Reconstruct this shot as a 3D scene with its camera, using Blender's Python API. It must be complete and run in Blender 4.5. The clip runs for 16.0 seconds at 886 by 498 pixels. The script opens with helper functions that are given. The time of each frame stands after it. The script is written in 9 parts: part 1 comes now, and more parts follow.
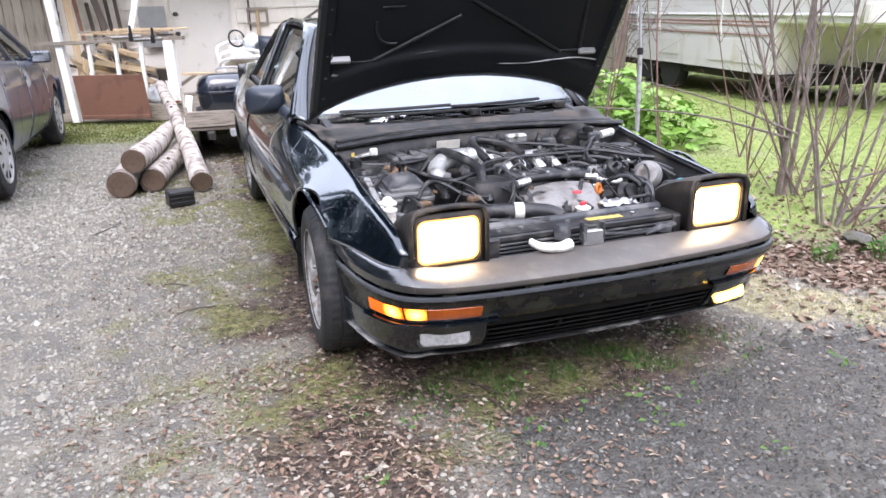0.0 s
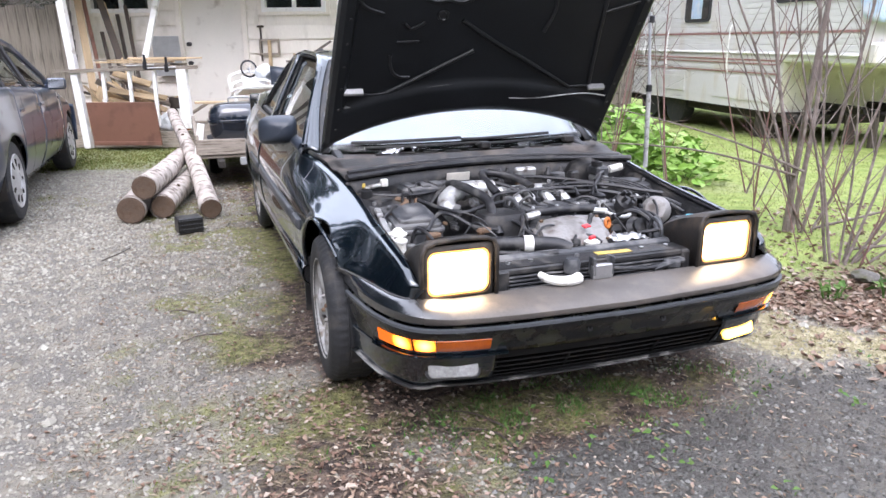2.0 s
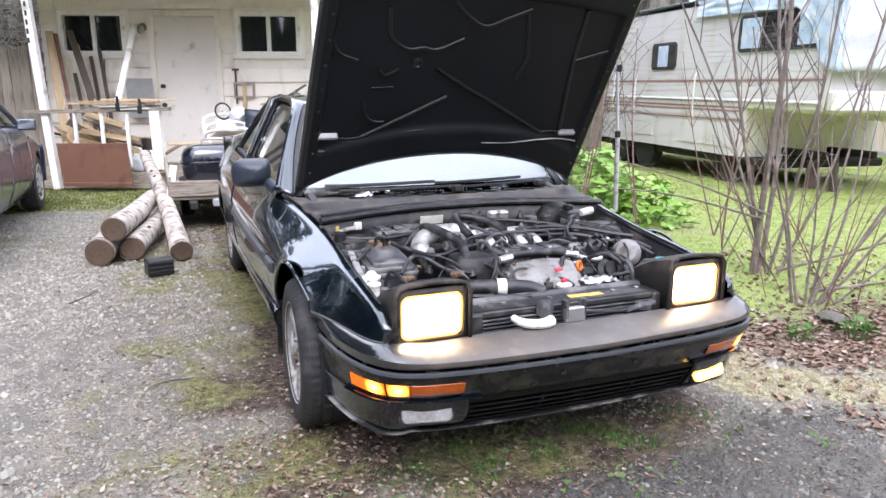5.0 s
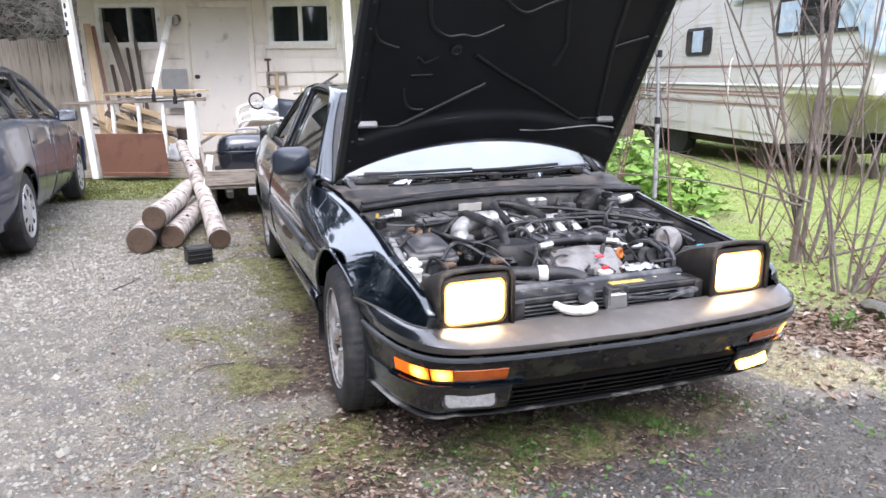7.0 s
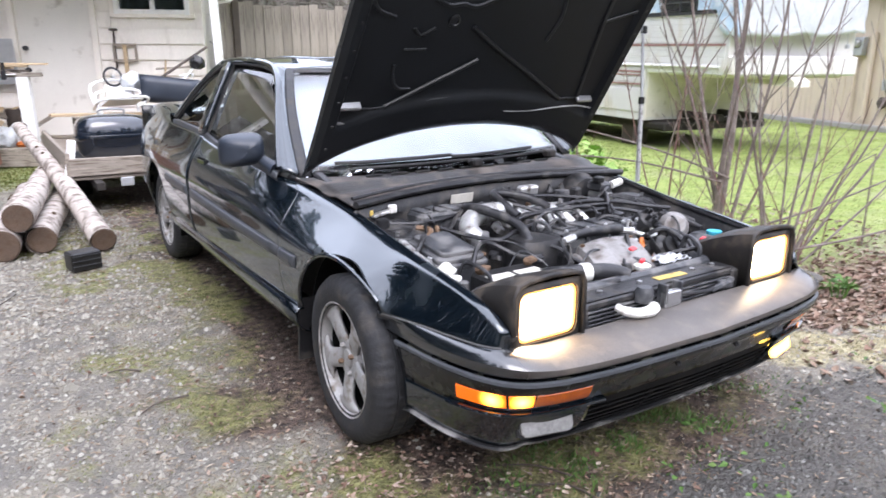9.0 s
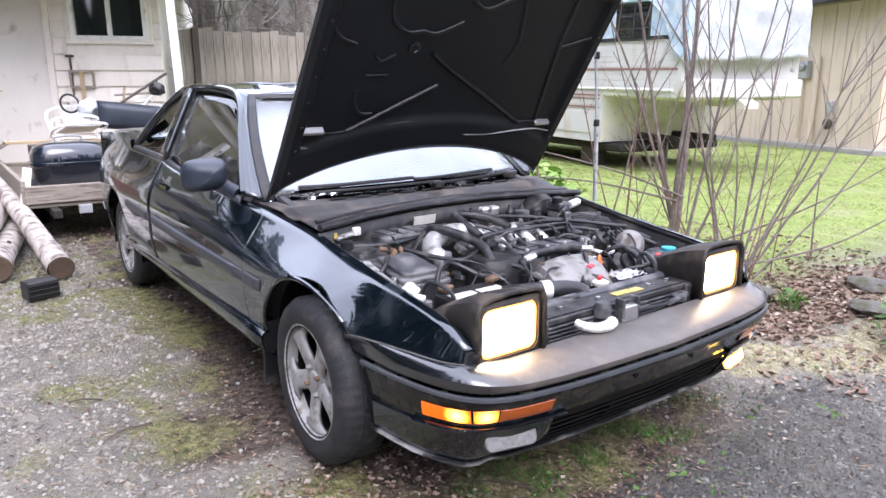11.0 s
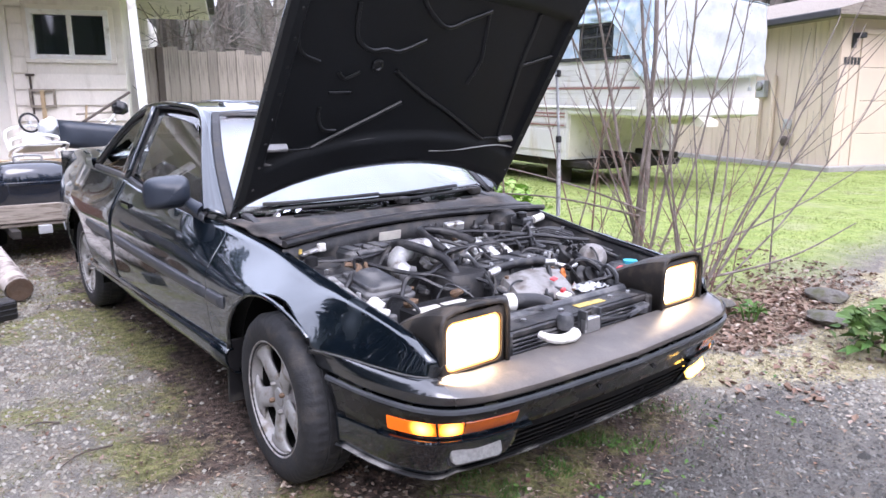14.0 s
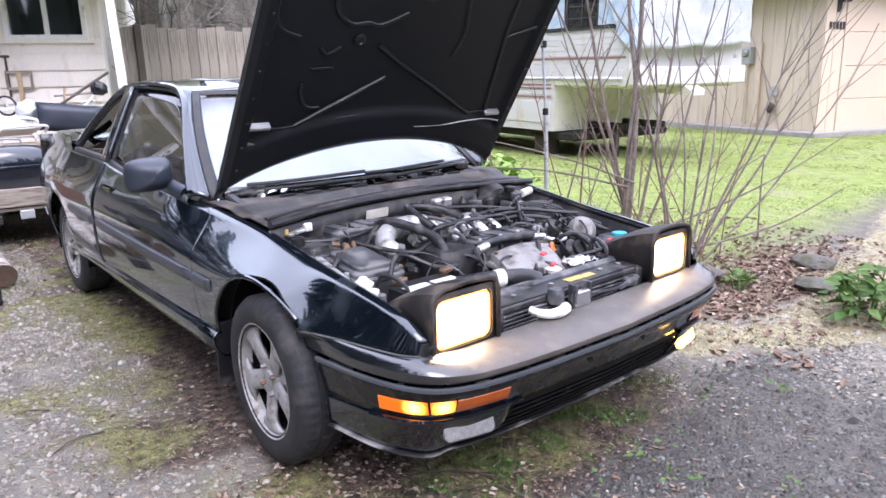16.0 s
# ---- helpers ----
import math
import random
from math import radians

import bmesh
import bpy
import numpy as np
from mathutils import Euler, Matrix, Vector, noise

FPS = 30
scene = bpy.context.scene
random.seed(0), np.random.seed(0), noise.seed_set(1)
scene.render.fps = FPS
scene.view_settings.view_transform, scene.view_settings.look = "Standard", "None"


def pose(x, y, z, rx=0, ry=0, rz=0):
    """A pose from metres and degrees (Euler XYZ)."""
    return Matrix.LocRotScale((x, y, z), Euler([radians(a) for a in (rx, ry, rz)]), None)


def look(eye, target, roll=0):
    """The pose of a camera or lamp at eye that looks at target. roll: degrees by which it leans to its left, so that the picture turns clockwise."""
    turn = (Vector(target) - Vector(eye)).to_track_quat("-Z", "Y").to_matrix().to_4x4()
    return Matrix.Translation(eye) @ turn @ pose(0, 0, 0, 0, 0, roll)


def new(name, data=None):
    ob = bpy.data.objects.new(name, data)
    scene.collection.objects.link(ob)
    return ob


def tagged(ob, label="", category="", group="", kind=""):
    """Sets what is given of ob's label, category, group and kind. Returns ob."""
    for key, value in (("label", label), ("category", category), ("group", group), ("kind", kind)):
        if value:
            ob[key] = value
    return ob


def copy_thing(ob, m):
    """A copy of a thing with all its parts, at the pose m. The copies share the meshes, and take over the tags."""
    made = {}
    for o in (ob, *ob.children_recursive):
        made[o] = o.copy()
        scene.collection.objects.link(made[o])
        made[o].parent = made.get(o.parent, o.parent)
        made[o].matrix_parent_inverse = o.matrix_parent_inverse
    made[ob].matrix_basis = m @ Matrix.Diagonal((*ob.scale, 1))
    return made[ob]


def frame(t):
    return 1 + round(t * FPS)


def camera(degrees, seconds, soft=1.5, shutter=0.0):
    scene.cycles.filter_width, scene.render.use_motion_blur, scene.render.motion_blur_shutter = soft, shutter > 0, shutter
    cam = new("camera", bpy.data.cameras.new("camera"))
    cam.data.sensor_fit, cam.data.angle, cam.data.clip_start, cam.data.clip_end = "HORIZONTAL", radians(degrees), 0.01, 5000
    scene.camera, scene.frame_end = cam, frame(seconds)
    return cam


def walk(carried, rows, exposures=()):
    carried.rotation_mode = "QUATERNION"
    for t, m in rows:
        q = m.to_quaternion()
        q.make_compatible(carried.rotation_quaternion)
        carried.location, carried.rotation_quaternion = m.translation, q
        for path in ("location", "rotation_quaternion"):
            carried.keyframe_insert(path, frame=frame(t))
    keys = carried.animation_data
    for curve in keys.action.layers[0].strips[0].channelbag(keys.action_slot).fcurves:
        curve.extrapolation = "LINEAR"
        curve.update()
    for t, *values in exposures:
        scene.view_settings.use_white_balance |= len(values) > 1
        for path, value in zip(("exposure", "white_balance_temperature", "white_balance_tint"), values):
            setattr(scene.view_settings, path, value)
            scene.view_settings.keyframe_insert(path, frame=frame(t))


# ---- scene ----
cam = camera(65.9, 16.0, shutter=0.5)
SKY = 0.12
EXPOSE = [(0, 1.35, 6100, 18), (9, 1.35, 6100, 18), (12, 1.35, 5950, 23), (16, 1.35, 5900, 24)]
PATH = [
    (0, (-1.187, -1.427, 1.168), (-0.521, 0.351, 0.541), -1.2),
    (0.5, (-1.201, -1.44, 1.17), (-0.535, 0.353, 0.585), -1.7),
    (1, (-1.209, -1.448, 1.172), (-0.544, 0.361, 0.637), -0.4),
    (1.5, (-1.207, -1.441, 1.173), (-0.542, 0.373, 0.656), -0.5),
    (2, (-1.206, -1.428, 1.174), (-0.541, 0.379, 0.632), -0.3),
    (2.5, (-1.203, -1.424, 1.174), (-0.506, 0.385, 0.683), -0.1),
    (3, (-1.209, -1.425, 1.175), (-0.475, 0.383, 0.733), 0.8),
    (3.5, (-1.21, -1.432, 1.178), (-0.472, 0.378, 0.753), 0.5),
    (4, (-1.206, -1.428, 1.179), (-0.467, 0.383, 0.761), 0.4),
    (6.5, (-1.207, -1.44, 1.189), (-0.453, 0.358, 0.743), -0.2),
    (7, (-1.255, -1.431, 1.179), (-0.586, 0.398, 0.722), -0.3),
    (7.5, (-1.328, -1.321, 1.165), (-0.621, 0.509, 0.774), 0.4),
    (8, (-1.39, -1.127, 1.168), (-0.691, 0.69, 0.71), -2.3),
    (8.5, (-1.532, -0.955, 1.148), (-0.594, 0.737, 0.642), -1.6),
    (9, (-1.639, -0.879, 1.179), (-0.573, 0.731, 0.659), 0.2),
    (9.5, (-1.667, -0.886, 1.189), (-0.491, 0.667, 0.733), 1.4),
    (12, (-1.657, -0.937, 1.178), (-0.508, 0.638, 0.732), -0.9),
    (12.5, (-1.664, -0.946, 1.181), (-0.501, 0.625, 0.758), -0.9),
    (13, (-1.663, -0.953, 1.173), (-0.478, 0.601, 0.746), 0.0),
    (13.5, (-1.663, -0.946, 1.181), (-0.455, 0.597, 0.782), -0.3),
    (14, (-1.658, -0.943, 1.172), (-0.421, 0.577, 0.77), -0.2),
    (14.5, (-1.654, -0.937, 1.172), (-0.4, 0.563, 0.75), -0.4),
    (15, (-1.648, -0.931, 1.175), (-0.404, 0.564, 0.71), -0.1),
    (15.5, (-1.643, -0.928, 1.172), (-0.378, 0.545, 0.694), -0.5),
    (16, (-1.641, -0.927, 1.175), (-0.391, 0.561, 0.7), -1.4),
]
walk(cam, [(t, look(eye, target, roll)) for t, eye, target, roll in PATH], EXPOSE)

# ---------- light ----------
world = bpy.data.worlds.new("sky")
scene.world = world
world.use_nodes = True
wn, wl = world.node_tree.nodes, world.node_tree.links
sky = wn.new("ShaderNodeTexSky")
sky.sky_type, sky.sun_disc = "NISHITA", False
sky.sun_elevation, sky.sun_rotation = radians(48), radians(200)
sky.air_density, sky.dust_density, sky.ozone_density = 1.0, 6.0, 0.6
# a thin even cloud cover with soft brighter and darker patches over the clear sky
wtc, wno = wn.new("ShaderNodeTexCoord"), wn.new("ShaderNodeTexNoise")
wno.inputs["Scale"].default_value, wno.inputs["Detail"].default_value = 2.2, 5
wl.new(wtc.outputs["Generated"], wno.inputs["Vector"])
wrp = wn.new("ShaderNodeMapRange")
wrp.inputs[1].default_value, wrp.inputs[2].default_value, wrp.inputs[3].default_value, wrp.inputs[4].default_value = 0.3, 0.7, 6.0, 10.0
wl.new(wno.outputs[0], wrp.inputs[0])
cloud = wn.new("ShaderNodeVectorMath")
cloud.operation = "SCALE"
cloud.inputs[0].default_value = (0.93, 0.98, 1.07)
# an overcast sky is about three times as bright overhead as at the horizon
wsep, wup = wn.new("ShaderNodeSeparateXYZ"), wn.new("ShaderNodeMapRange")
wl.new(wtc.outputs["Generated"], wsep.inputs[0])
wup.inputs[1].default_value, wup.inputs[2].default_value, wup.inputs[3].default_value, wup.inputs[4].default_value = 0.0, 1.0, 0.9, 1.8
wl.new(wsep.outputs[2], wup.inputs[0])
wmul = wn.new("ShaderNodeMath")
wmul.operation = "MULTIPLY"
wl.new(wrp.outputs[0], wmul.inputs[0])
wl.new(wup.outputs[0], wmul.inputs[1])
wl.new(wmul.outputs[0], cloud.inputs["Scale"])
cover = wn.new("ShaderNodeMix")
cover.data_type = "RGBA"
cover.inputs[0].default_value = 0.85
wl.new(sky.outputs[0], cover.inputs[6])
wl.new(cloud.outputs[0], cover.inputs[7])
wl.new(cover.outputs[2], wn["Background"].inputs["Color"])
wn["Background"].inputs["Strength"].default_value = SKY
sun_data = bpy.data.lights.new("sun", "SUN")
sun_data.energy, sun_data.angle, sun_data.color = 0.9, radians(40), (1.0, 0.97, 0.93)
sun = new("sun", sun_data)
sun.matrix_world = look((-3, -9, 12), (0, 0, 0))

# ---------- materials ----------
MATS = {}


def mat(name, col, rough=0.5, metal=0.0, var=0.2, scale=6.0, fine=70.0, bump=0.08, coat=0.0, dirt=None, dirt_amt=0.0, each=0.0, streak=None, spec=None):
    """A surface with broad and fine variation of colour and gloss, fine relief and, where given, a second colour in worn patches."""
    if name in MATS:
        return MATS[name]
    m = bpy.data.materials.new(name)
    m.use_nodes = True
    n, l = m.node_tree.nodes, m.node_tree.links
    b = n["Principled BSDF"]
    tc = n.new("ShaderNodeTexCoord")
    co = tc.outputs["Object"]
    if streak:
        mp = n.new("ShaderNodeMapping")
        mp.inputs["Scale"].default_value = streak
        l.new(co, mp.inputs[0])
        co = mp.outputs[0]
    n1, n2 = n.new("ShaderNodeTexNoise"), n.new("ShaderNodeTexNoise")
    for t, s, d in ((n1, scale, 4), (n2, fine, 3)):
        t.inputs["Scale"].default_value, t.inputs["Detail"].default_value = s, d
        l.new(co, t.inputs["Vector"])
    mixf = n.new("ShaderNodeMath")
    mixf.operation = "MULTIPLY_ADD"
    mixf.inputs[1].default_value = 0.6
    half = n.new("ShaderNodeMath")
    half.operation = "MULTIPLY"
    half.inputs[1].default_value = 0.4
    l.new(n2.outputs[0], half.inputs[0])
    l.new(n1.outputs[0], mixf.inputs[0])
    l.new(half.outputs[0], mixf.inputs[2])
    ramp = n.new("ShaderNodeMapRange")
    ramp.inputs[1].default_value, ramp.inputs[2].default_value = 0.3, 0.7
    ramp.inputs[3].default_value, ramp.inputs[4].default_value = 1 - var, 1 + var
    l.new(mixf.outputs[0], ramp.inputs[0])
    val = ramp.outputs[0]
    if each:
        oi = n.new("ShaderNodeObjectInfo")
        mr = n.new("ShaderNodeMapRange")
        mr.inputs[3].default_value, mr.inputs[4].default_value = 1 - each, 1 + each
        l.new(oi.outputs["Random"], mr.inputs[0])
        mu = n.new("ShaderNodeMath")
        mu.operation = "MULTIPLY"
        l.new(val, mu.inputs[0])
        l.new(mr.outputs[0], mu.inputs[1])
        val = mu.outputs[0]
    sc = n.new("ShaderNodeVectorMath")
    sc.operation = "SCALE"
    sc.inputs[0].default_value = col[:3]
    l.new(val, sc.inputs["Scale"])
    out = sc.outputs[0]
    if dirt:
        n3 = n.new("ShaderNodeTexNoise")
        n3.inputs["Scale"].default_value, n3.inputs["Detail"].default_value = scale * 1.7, 8
        l.new(co, n3.inputs["Vector"])
        r3 = n.new("ShaderNodeMapRange")
        r3.inputs[1].default_value, r3.inputs[2].default_value = 0.62 - 0.3 * dirt_amt, 0.75 - 0.2 * dirt_amt
        l.new(n3.outputs[0], r3.inputs[0])
        mx = n.new("ShaderNodeMix")
        mx.data_type = "RGBA"
        mx.inputs[7].default_value = (*dirt[:3], 1)
        l.new(r3.outputs[0], mx.inputs[0])
        l.new(out, mx.inputs[6])
        out = mx.outputs[2]
        rr = n.new("ShaderNodeMapRange")
        rr.inputs[3].default_value, rr.inputs[4].default_value = rough, min(0.95, rough + 0.35)
        l.new(r3.outputs[0], rr.inputs[0])
        l.new(rr.outputs[0], b.inputs["Roughness"])
    else:
        rr = n.new("ShaderNodeMapRange")
        rr.inputs[3].default_value, rr.inputs[4].default_value = max(0.02, rough * 0.8), min(1, rough * 1.2)
        l.new(n1.outputs[0], rr.inputs[0])
        l.new(rr.outputs[0], b.inputs["Roughness"])
    l.new(out, b.inputs["Base Color"])
    b.inputs["Metallic"].default_value = metal
    b.inputs["Coat Weight"].default_value = coat
    b.inputs["Coat Roughness"].default_value = 0.03
    b.inputs["Coat IOR"].default_value = 1.7
    if spec is not None:
        b.inputs["Specular IOR Level"].default_value = spec
    if bump:
        bp = n.new("ShaderNodeBump")
        bp.inputs["Strength"].default_value = bump
        bp.inputs["Distance"].default_value = 0.01
        l.new(n2.outputs[0], bp.inputs["Height"])
        l.new(bp.outputs[0], b.inputs["Normal"])
    MATS[name] = m
    return m


def glow(name, col, power, base=(0.8, 0.8, 0.8)):
    m = bpy.data.materials.new(name)
    m.use_nodes = True
    b = m.node_tree.nodes["Principled BSDF"]
    b.inputs["Base Color"].default_value = (*base, 1)
    b.inputs["Roughness"].default_value = 0.25
    b.inputs["Emission Color"].default_value = (*col, 1)
    b.inputs["Emission Strength"].default_value = power
    return m


def glass(name, col, rough=0.0, ior=1.45):
    m = bpy.data.materials.new(name)
    m.use_nodes = True
    b = m.node_tree.nodes["Principled BSDF"]
    b.inputs["Base Color"].default_value = (*col, 1)
    b.inputs["Transmission Weight"].default_value = 1
    b.inputs["Roughness"].default_value = rough
    b.inputs["IOR"].default_value = ior
    return m


M_PAINT = mat("black_car_paint", (0.003, 0.005, 0.0075), 0.16, 0.0, 0.25, 3, 900, 0.0, coat=1.0, dirt=(0.018, 0.02, 0.022), dirt_amt=0.02)
M_PAINT.node_tree.nodes["Principled BSDF"].inputs["Coat Tint"].default_value = (0.82, 0.93, 1.0, 1)
M_BUMPER = mat("bumper_skin", (0.005, 0.006, 0.007), 0.2, 0, 0.3, 9, 250, 0.02, coat=0.3, dirt=(0.034, 0.035, 0.024), dirt_amt=0.42, spec=0.3)
M_LIP = mat("scuffed_lip", (0.02, 0.021, 0.022), 0.3, 0, 0.3, 9, 200, 0.05, coat=0.4, dirt=(0.25, 0.245, 0.235), dirt_amt=0.42)
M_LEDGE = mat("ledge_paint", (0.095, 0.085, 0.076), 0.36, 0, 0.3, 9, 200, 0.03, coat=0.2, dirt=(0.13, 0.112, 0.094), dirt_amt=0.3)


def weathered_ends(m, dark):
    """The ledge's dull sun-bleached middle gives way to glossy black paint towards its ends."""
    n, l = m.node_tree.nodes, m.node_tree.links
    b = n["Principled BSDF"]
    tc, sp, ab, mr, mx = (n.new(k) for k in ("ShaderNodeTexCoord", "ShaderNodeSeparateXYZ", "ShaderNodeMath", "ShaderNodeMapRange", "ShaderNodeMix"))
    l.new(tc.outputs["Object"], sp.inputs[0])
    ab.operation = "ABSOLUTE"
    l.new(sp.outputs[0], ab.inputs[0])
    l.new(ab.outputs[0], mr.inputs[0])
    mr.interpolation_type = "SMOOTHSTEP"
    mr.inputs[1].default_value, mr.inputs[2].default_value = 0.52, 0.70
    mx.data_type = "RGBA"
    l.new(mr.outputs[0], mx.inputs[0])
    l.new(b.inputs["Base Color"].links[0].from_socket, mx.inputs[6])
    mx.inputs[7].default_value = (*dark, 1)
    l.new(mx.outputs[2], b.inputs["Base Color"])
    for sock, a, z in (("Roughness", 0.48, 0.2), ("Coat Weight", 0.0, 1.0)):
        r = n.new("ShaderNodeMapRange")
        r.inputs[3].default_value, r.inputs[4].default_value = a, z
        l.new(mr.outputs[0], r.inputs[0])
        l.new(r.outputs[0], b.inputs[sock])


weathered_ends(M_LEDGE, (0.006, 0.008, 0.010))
M_HOODIN = mat("hood_inner_paint", (0.005, 0.0064, 0.008), 0.5, 0, 0.4, 5, 120, 0.05, spec=0.35)
M_RIB = mat("hood_rib_paint", (0.009, 0.010, 0.011), 0.4, 0, 0.4, 9, 160, 0.05)
M_GRILLE = mat("grille_black", (0.005, 0.005, 0.005), 0.7, 0, 0.3, 9, 200, 0.05, dirt=(0.02, 0.017, 0.014), dirt_amt=0.3, spec=0.2)
# worn bright grey, raised to paint in highlights on hood bar and fender edge
M_HOODRIM = mat("worn_edge_highlight", (0.11, 0.108, 0.105), 0.35, 0, 0.5, 9, 160, 0.05)
M_TRIM = mat("trim_black_plastic", (0.012, 0.012, 0.013), 0.45, 0, 0.3, 9, 220, 0.1, dirt=(0.05, 0.045, 0.04), dirt_amt=0.3)
M_RUB = mat("rub_strip_rubber", (0.05, 0.054, 0.06), 0.34, 0, 0.25, 8, 220, 0.05)
M_POD = mat("pod_black_plastic", (0.016, 0.014, 0.012), 0.5, 0, 0.4, 9, 240, 0.15, dirt=(0.075, 0.06, 0.045), dirt_amt=0.45)
M_TYRE = mat("tyre_rubber", (0.018, 0.019, 0.021), 0.75, 0, 0.25, 12, 120, 0.2, dirt=(0.055, 0.05, 0.045), dirt_amt=0.35)
M_ALLOY = mat("tarnished_alloy", (0.34, 0.335, 0.325), 0.58, 0.2, 0.22, 14, 160, 0.1, dirt=(0.2, 0.17, 0.135), dirt_amt=0.35)
M_WELL = mat("wheel_well_black", (0.006, 0.006, 0.006), 0.9, 0, 0.3, 8, 90, 0.2, spec=0.1)
M_STEEL = mat("bare_steel", (0.5, 0.5, 0.5), 0.35, 0.9, 0.2, 20, 200, 0.05)
M_ALU = mat("cast_aluminium", (0.62, 0.62, 0.61), 0.42, 0.7, 0.25, 16, 150, 0.15, dirt=(0.16, 0.14, 0.12), dirt_amt=0.3)
M_SHIELD = mat("heat_shield_steel", (0.25, 0.24, 0.23), 0.48, 0.35, 0.25, 10, 120, 0.15, dirt=(0.15, 0.13, 0.115), dirt_amt=0.35)
M_BAY = mat("bay_dirty_black", (0.018, 0.018, 0.019), 0.45, 0, 0.5, 9, 120, 0.2, dirt=(0.075, 0.069, 0.062), dirt_amt=0.4)
M_ENG = mat("engine_grey_plastic", (0.04, 0.042, 0.046), 0.42, 0, 0.4, 9, 140, 0.12, dirt=(0.15, 0.148, 0.145), dirt_amt=0.5)
M_HOSE = mat("rubber_hose", (0.016, 0.016, 0.018), 0.42, 0, 0.3, 12, 180, 0.1, dirt=(0.08, 0.077, 0.073), dirt_amt=0.3)
M_COWL = mat("cowl_dusty_black", (0.03, 0.028, 0.027), 0.5, 0, 0.4, 6, 150, 0.15, dirt=(0.15, 0.13, 0.115), dirt_amt=0.55)
M_LABEL = mat("pale_label", (0.55, 0.53, 0.47), 0.55, 0, 0.2, 20, 200, 0.02)
M_YELLOW = mat("yellow_label", (0.62, 0.45, 0.1), 0.5, 0, 0.25, 25, 200, 0.02, dirt=(0.3, 0.22, 0.1), dirt_amt=0.4)
M_WHITEPL = mat("white_plastic", (0.7, 0.69, 0.64), 0.45, 0, 0.15, 14, 180, 0.05, dirt=(0.35, 0.32, 0.27), dirt_amt=0.35)
M_BROWNPL = mat("rusty_fitting", (0.16, 0.10, 0.06), 0.6, 0.2, 0.4, 25, 140, 0.3)
M_ORANGE = mat("orange_ring", (0.55, 0.16, 0.03), 0.5, 0, 0.25, 20, 150, 0.1)
M_RED = mat("red_plastic", (0.55, 0.03, 0.04), 0.4, 0, 0.15, 20, 150, 0.05)
M_BLUEPL = mat("blue_plastic", (0.05, 0.38, 0.5), 0.4, 0, 0.15, 20, 150, 0.05)
M_CHROME = mat("chrome", (0.75, 0.75, 0.76), 0.12, 1.0, 0.1, 20, 200, 0.0)
M_AMBER = mat("amber_lens", (0.5, 0.10, 0.004), 0.2, 0, 0.2, 30, 160, 0.15, coat=0.5)
M_CLEARFOG = mat("cloudy_lamp_lens", (0.3, 0.3, 0.29), 0.25, 0.3, 0.3, 30, 120, 0.2, coat=0.5)
G_HEAD = glow("lit_headlamp", (1.0, 0.76, 0.44), 12)
G_RIM = glow("headlamp_edge_glow", (1.0, 0.42, 0.08), 1.3, (0.5, 0.3, 0.1))
G_FOG = glow("lit_fog_lamp", (1.0, 0.56, 0.07), 4.0, (0.6, 0.4, 0.05))


def lit_lens(name, centre):
    """An amber lens with a bulb behind it at centre: hottest there, deep orange at its rim."""
    m = glow(name, (1.0, 0.2, 0.0), 1.0, (0.35, 0.06, 0.003))
    n, l = m.node_tree.nodes, m.node_tree.links
    b = n["Principled BSDF"]
    tc, d = n.new("ShaderNodeTexCoord"), n.new("ShaderNodeVectorMath")
    d.operation = "DISTANCE"
    d.inputs[1].default_value = centre
    l.new(tc.outputs["Object"], d.inputs[0])
    r, c = n.new("ShaderNodeMapRange"), n.new("ShaderNodeValToRGB")
    r.interpolation_type = "SMOOTHERSTEP"
    r.inputs[1].default_value, r.inputs[2].default_value, r.inputs[3].default_value, r.inputs[4].default_value = 0.0, 0.045, 5.0, 0.42
    l.new(d.outputs["Value"], r.inputs[0])
    l.new(r.outputs[0], b.inputs["Emission Strength"])
    q = n.new("ShaderNodeMapRange")
    q.inputs[2].default_value = 0.04
    l.new(d.outputs["Value"], q.inputs[0])
    c.color_ramp.elements[0].color = (1.0, 0.5, 0.06, 1)
    c.color_ramp.elements[1].color = (1.0, 0.16, 0.0, 1)
    l.new(q.outputs[0], c.inputs[0])
    l.new(c.outputs[0], b.inputs["Emission Color"])
    return m


GL_WIND = glass("windscreen_glass", (0.96, 0.98, 0.99))
GL_SIDE = glass("side_glass", (0.88, 0.91, 0.90), 0.0, 1.65)
M_SEAT = mat("seat_cloth", (0.22, 0.21, 0.20), 0.9, 0, 0.2, 10, 200, 0.3)
M_GLARE = mat("pale_glare_sheet", (0.40, 0.43, 0.46), 0.4, 0.2, 0.08, 3, 60, 0.1)
M_BLUE = mat("dark_blue_paint", (0.022, 0.036, 0.07), 0.3, 0.1, 0.2, 3, 700, 0.0, coat=0.8, dirt=(0.07, 0.07, 0.07), dirt_amt=0.12)
M_HUBCAP = mat("silver_hubcap", (0.5, 0.5, 0.5), 0.4, 0.5, 0.2, 10, 150, 0.05)
M_TAIL = mat("red_tail_lens", (0.3, 0.012, 0.012), 0.2, 0, 0.2, 20, 150, 0.05, coat=0.6)
M_SIDING = mat("cream_siding", (0.82, 0.77, 0.70), 0.6, 0, 0.08, 3, 60, 0.1, each=0.04, dirt=(0.66, 0.61, 0.53), dirt_amt=0.2, streak=(1, 1, 0.3))
M_DOOR = mat("cream_door", (0.76, 0.73, 0.67), 0.5, 0, 0.05, 3, 60, 0.03, dirt=(0.5, 0.46, 0.4), dirt_amt=0.12)
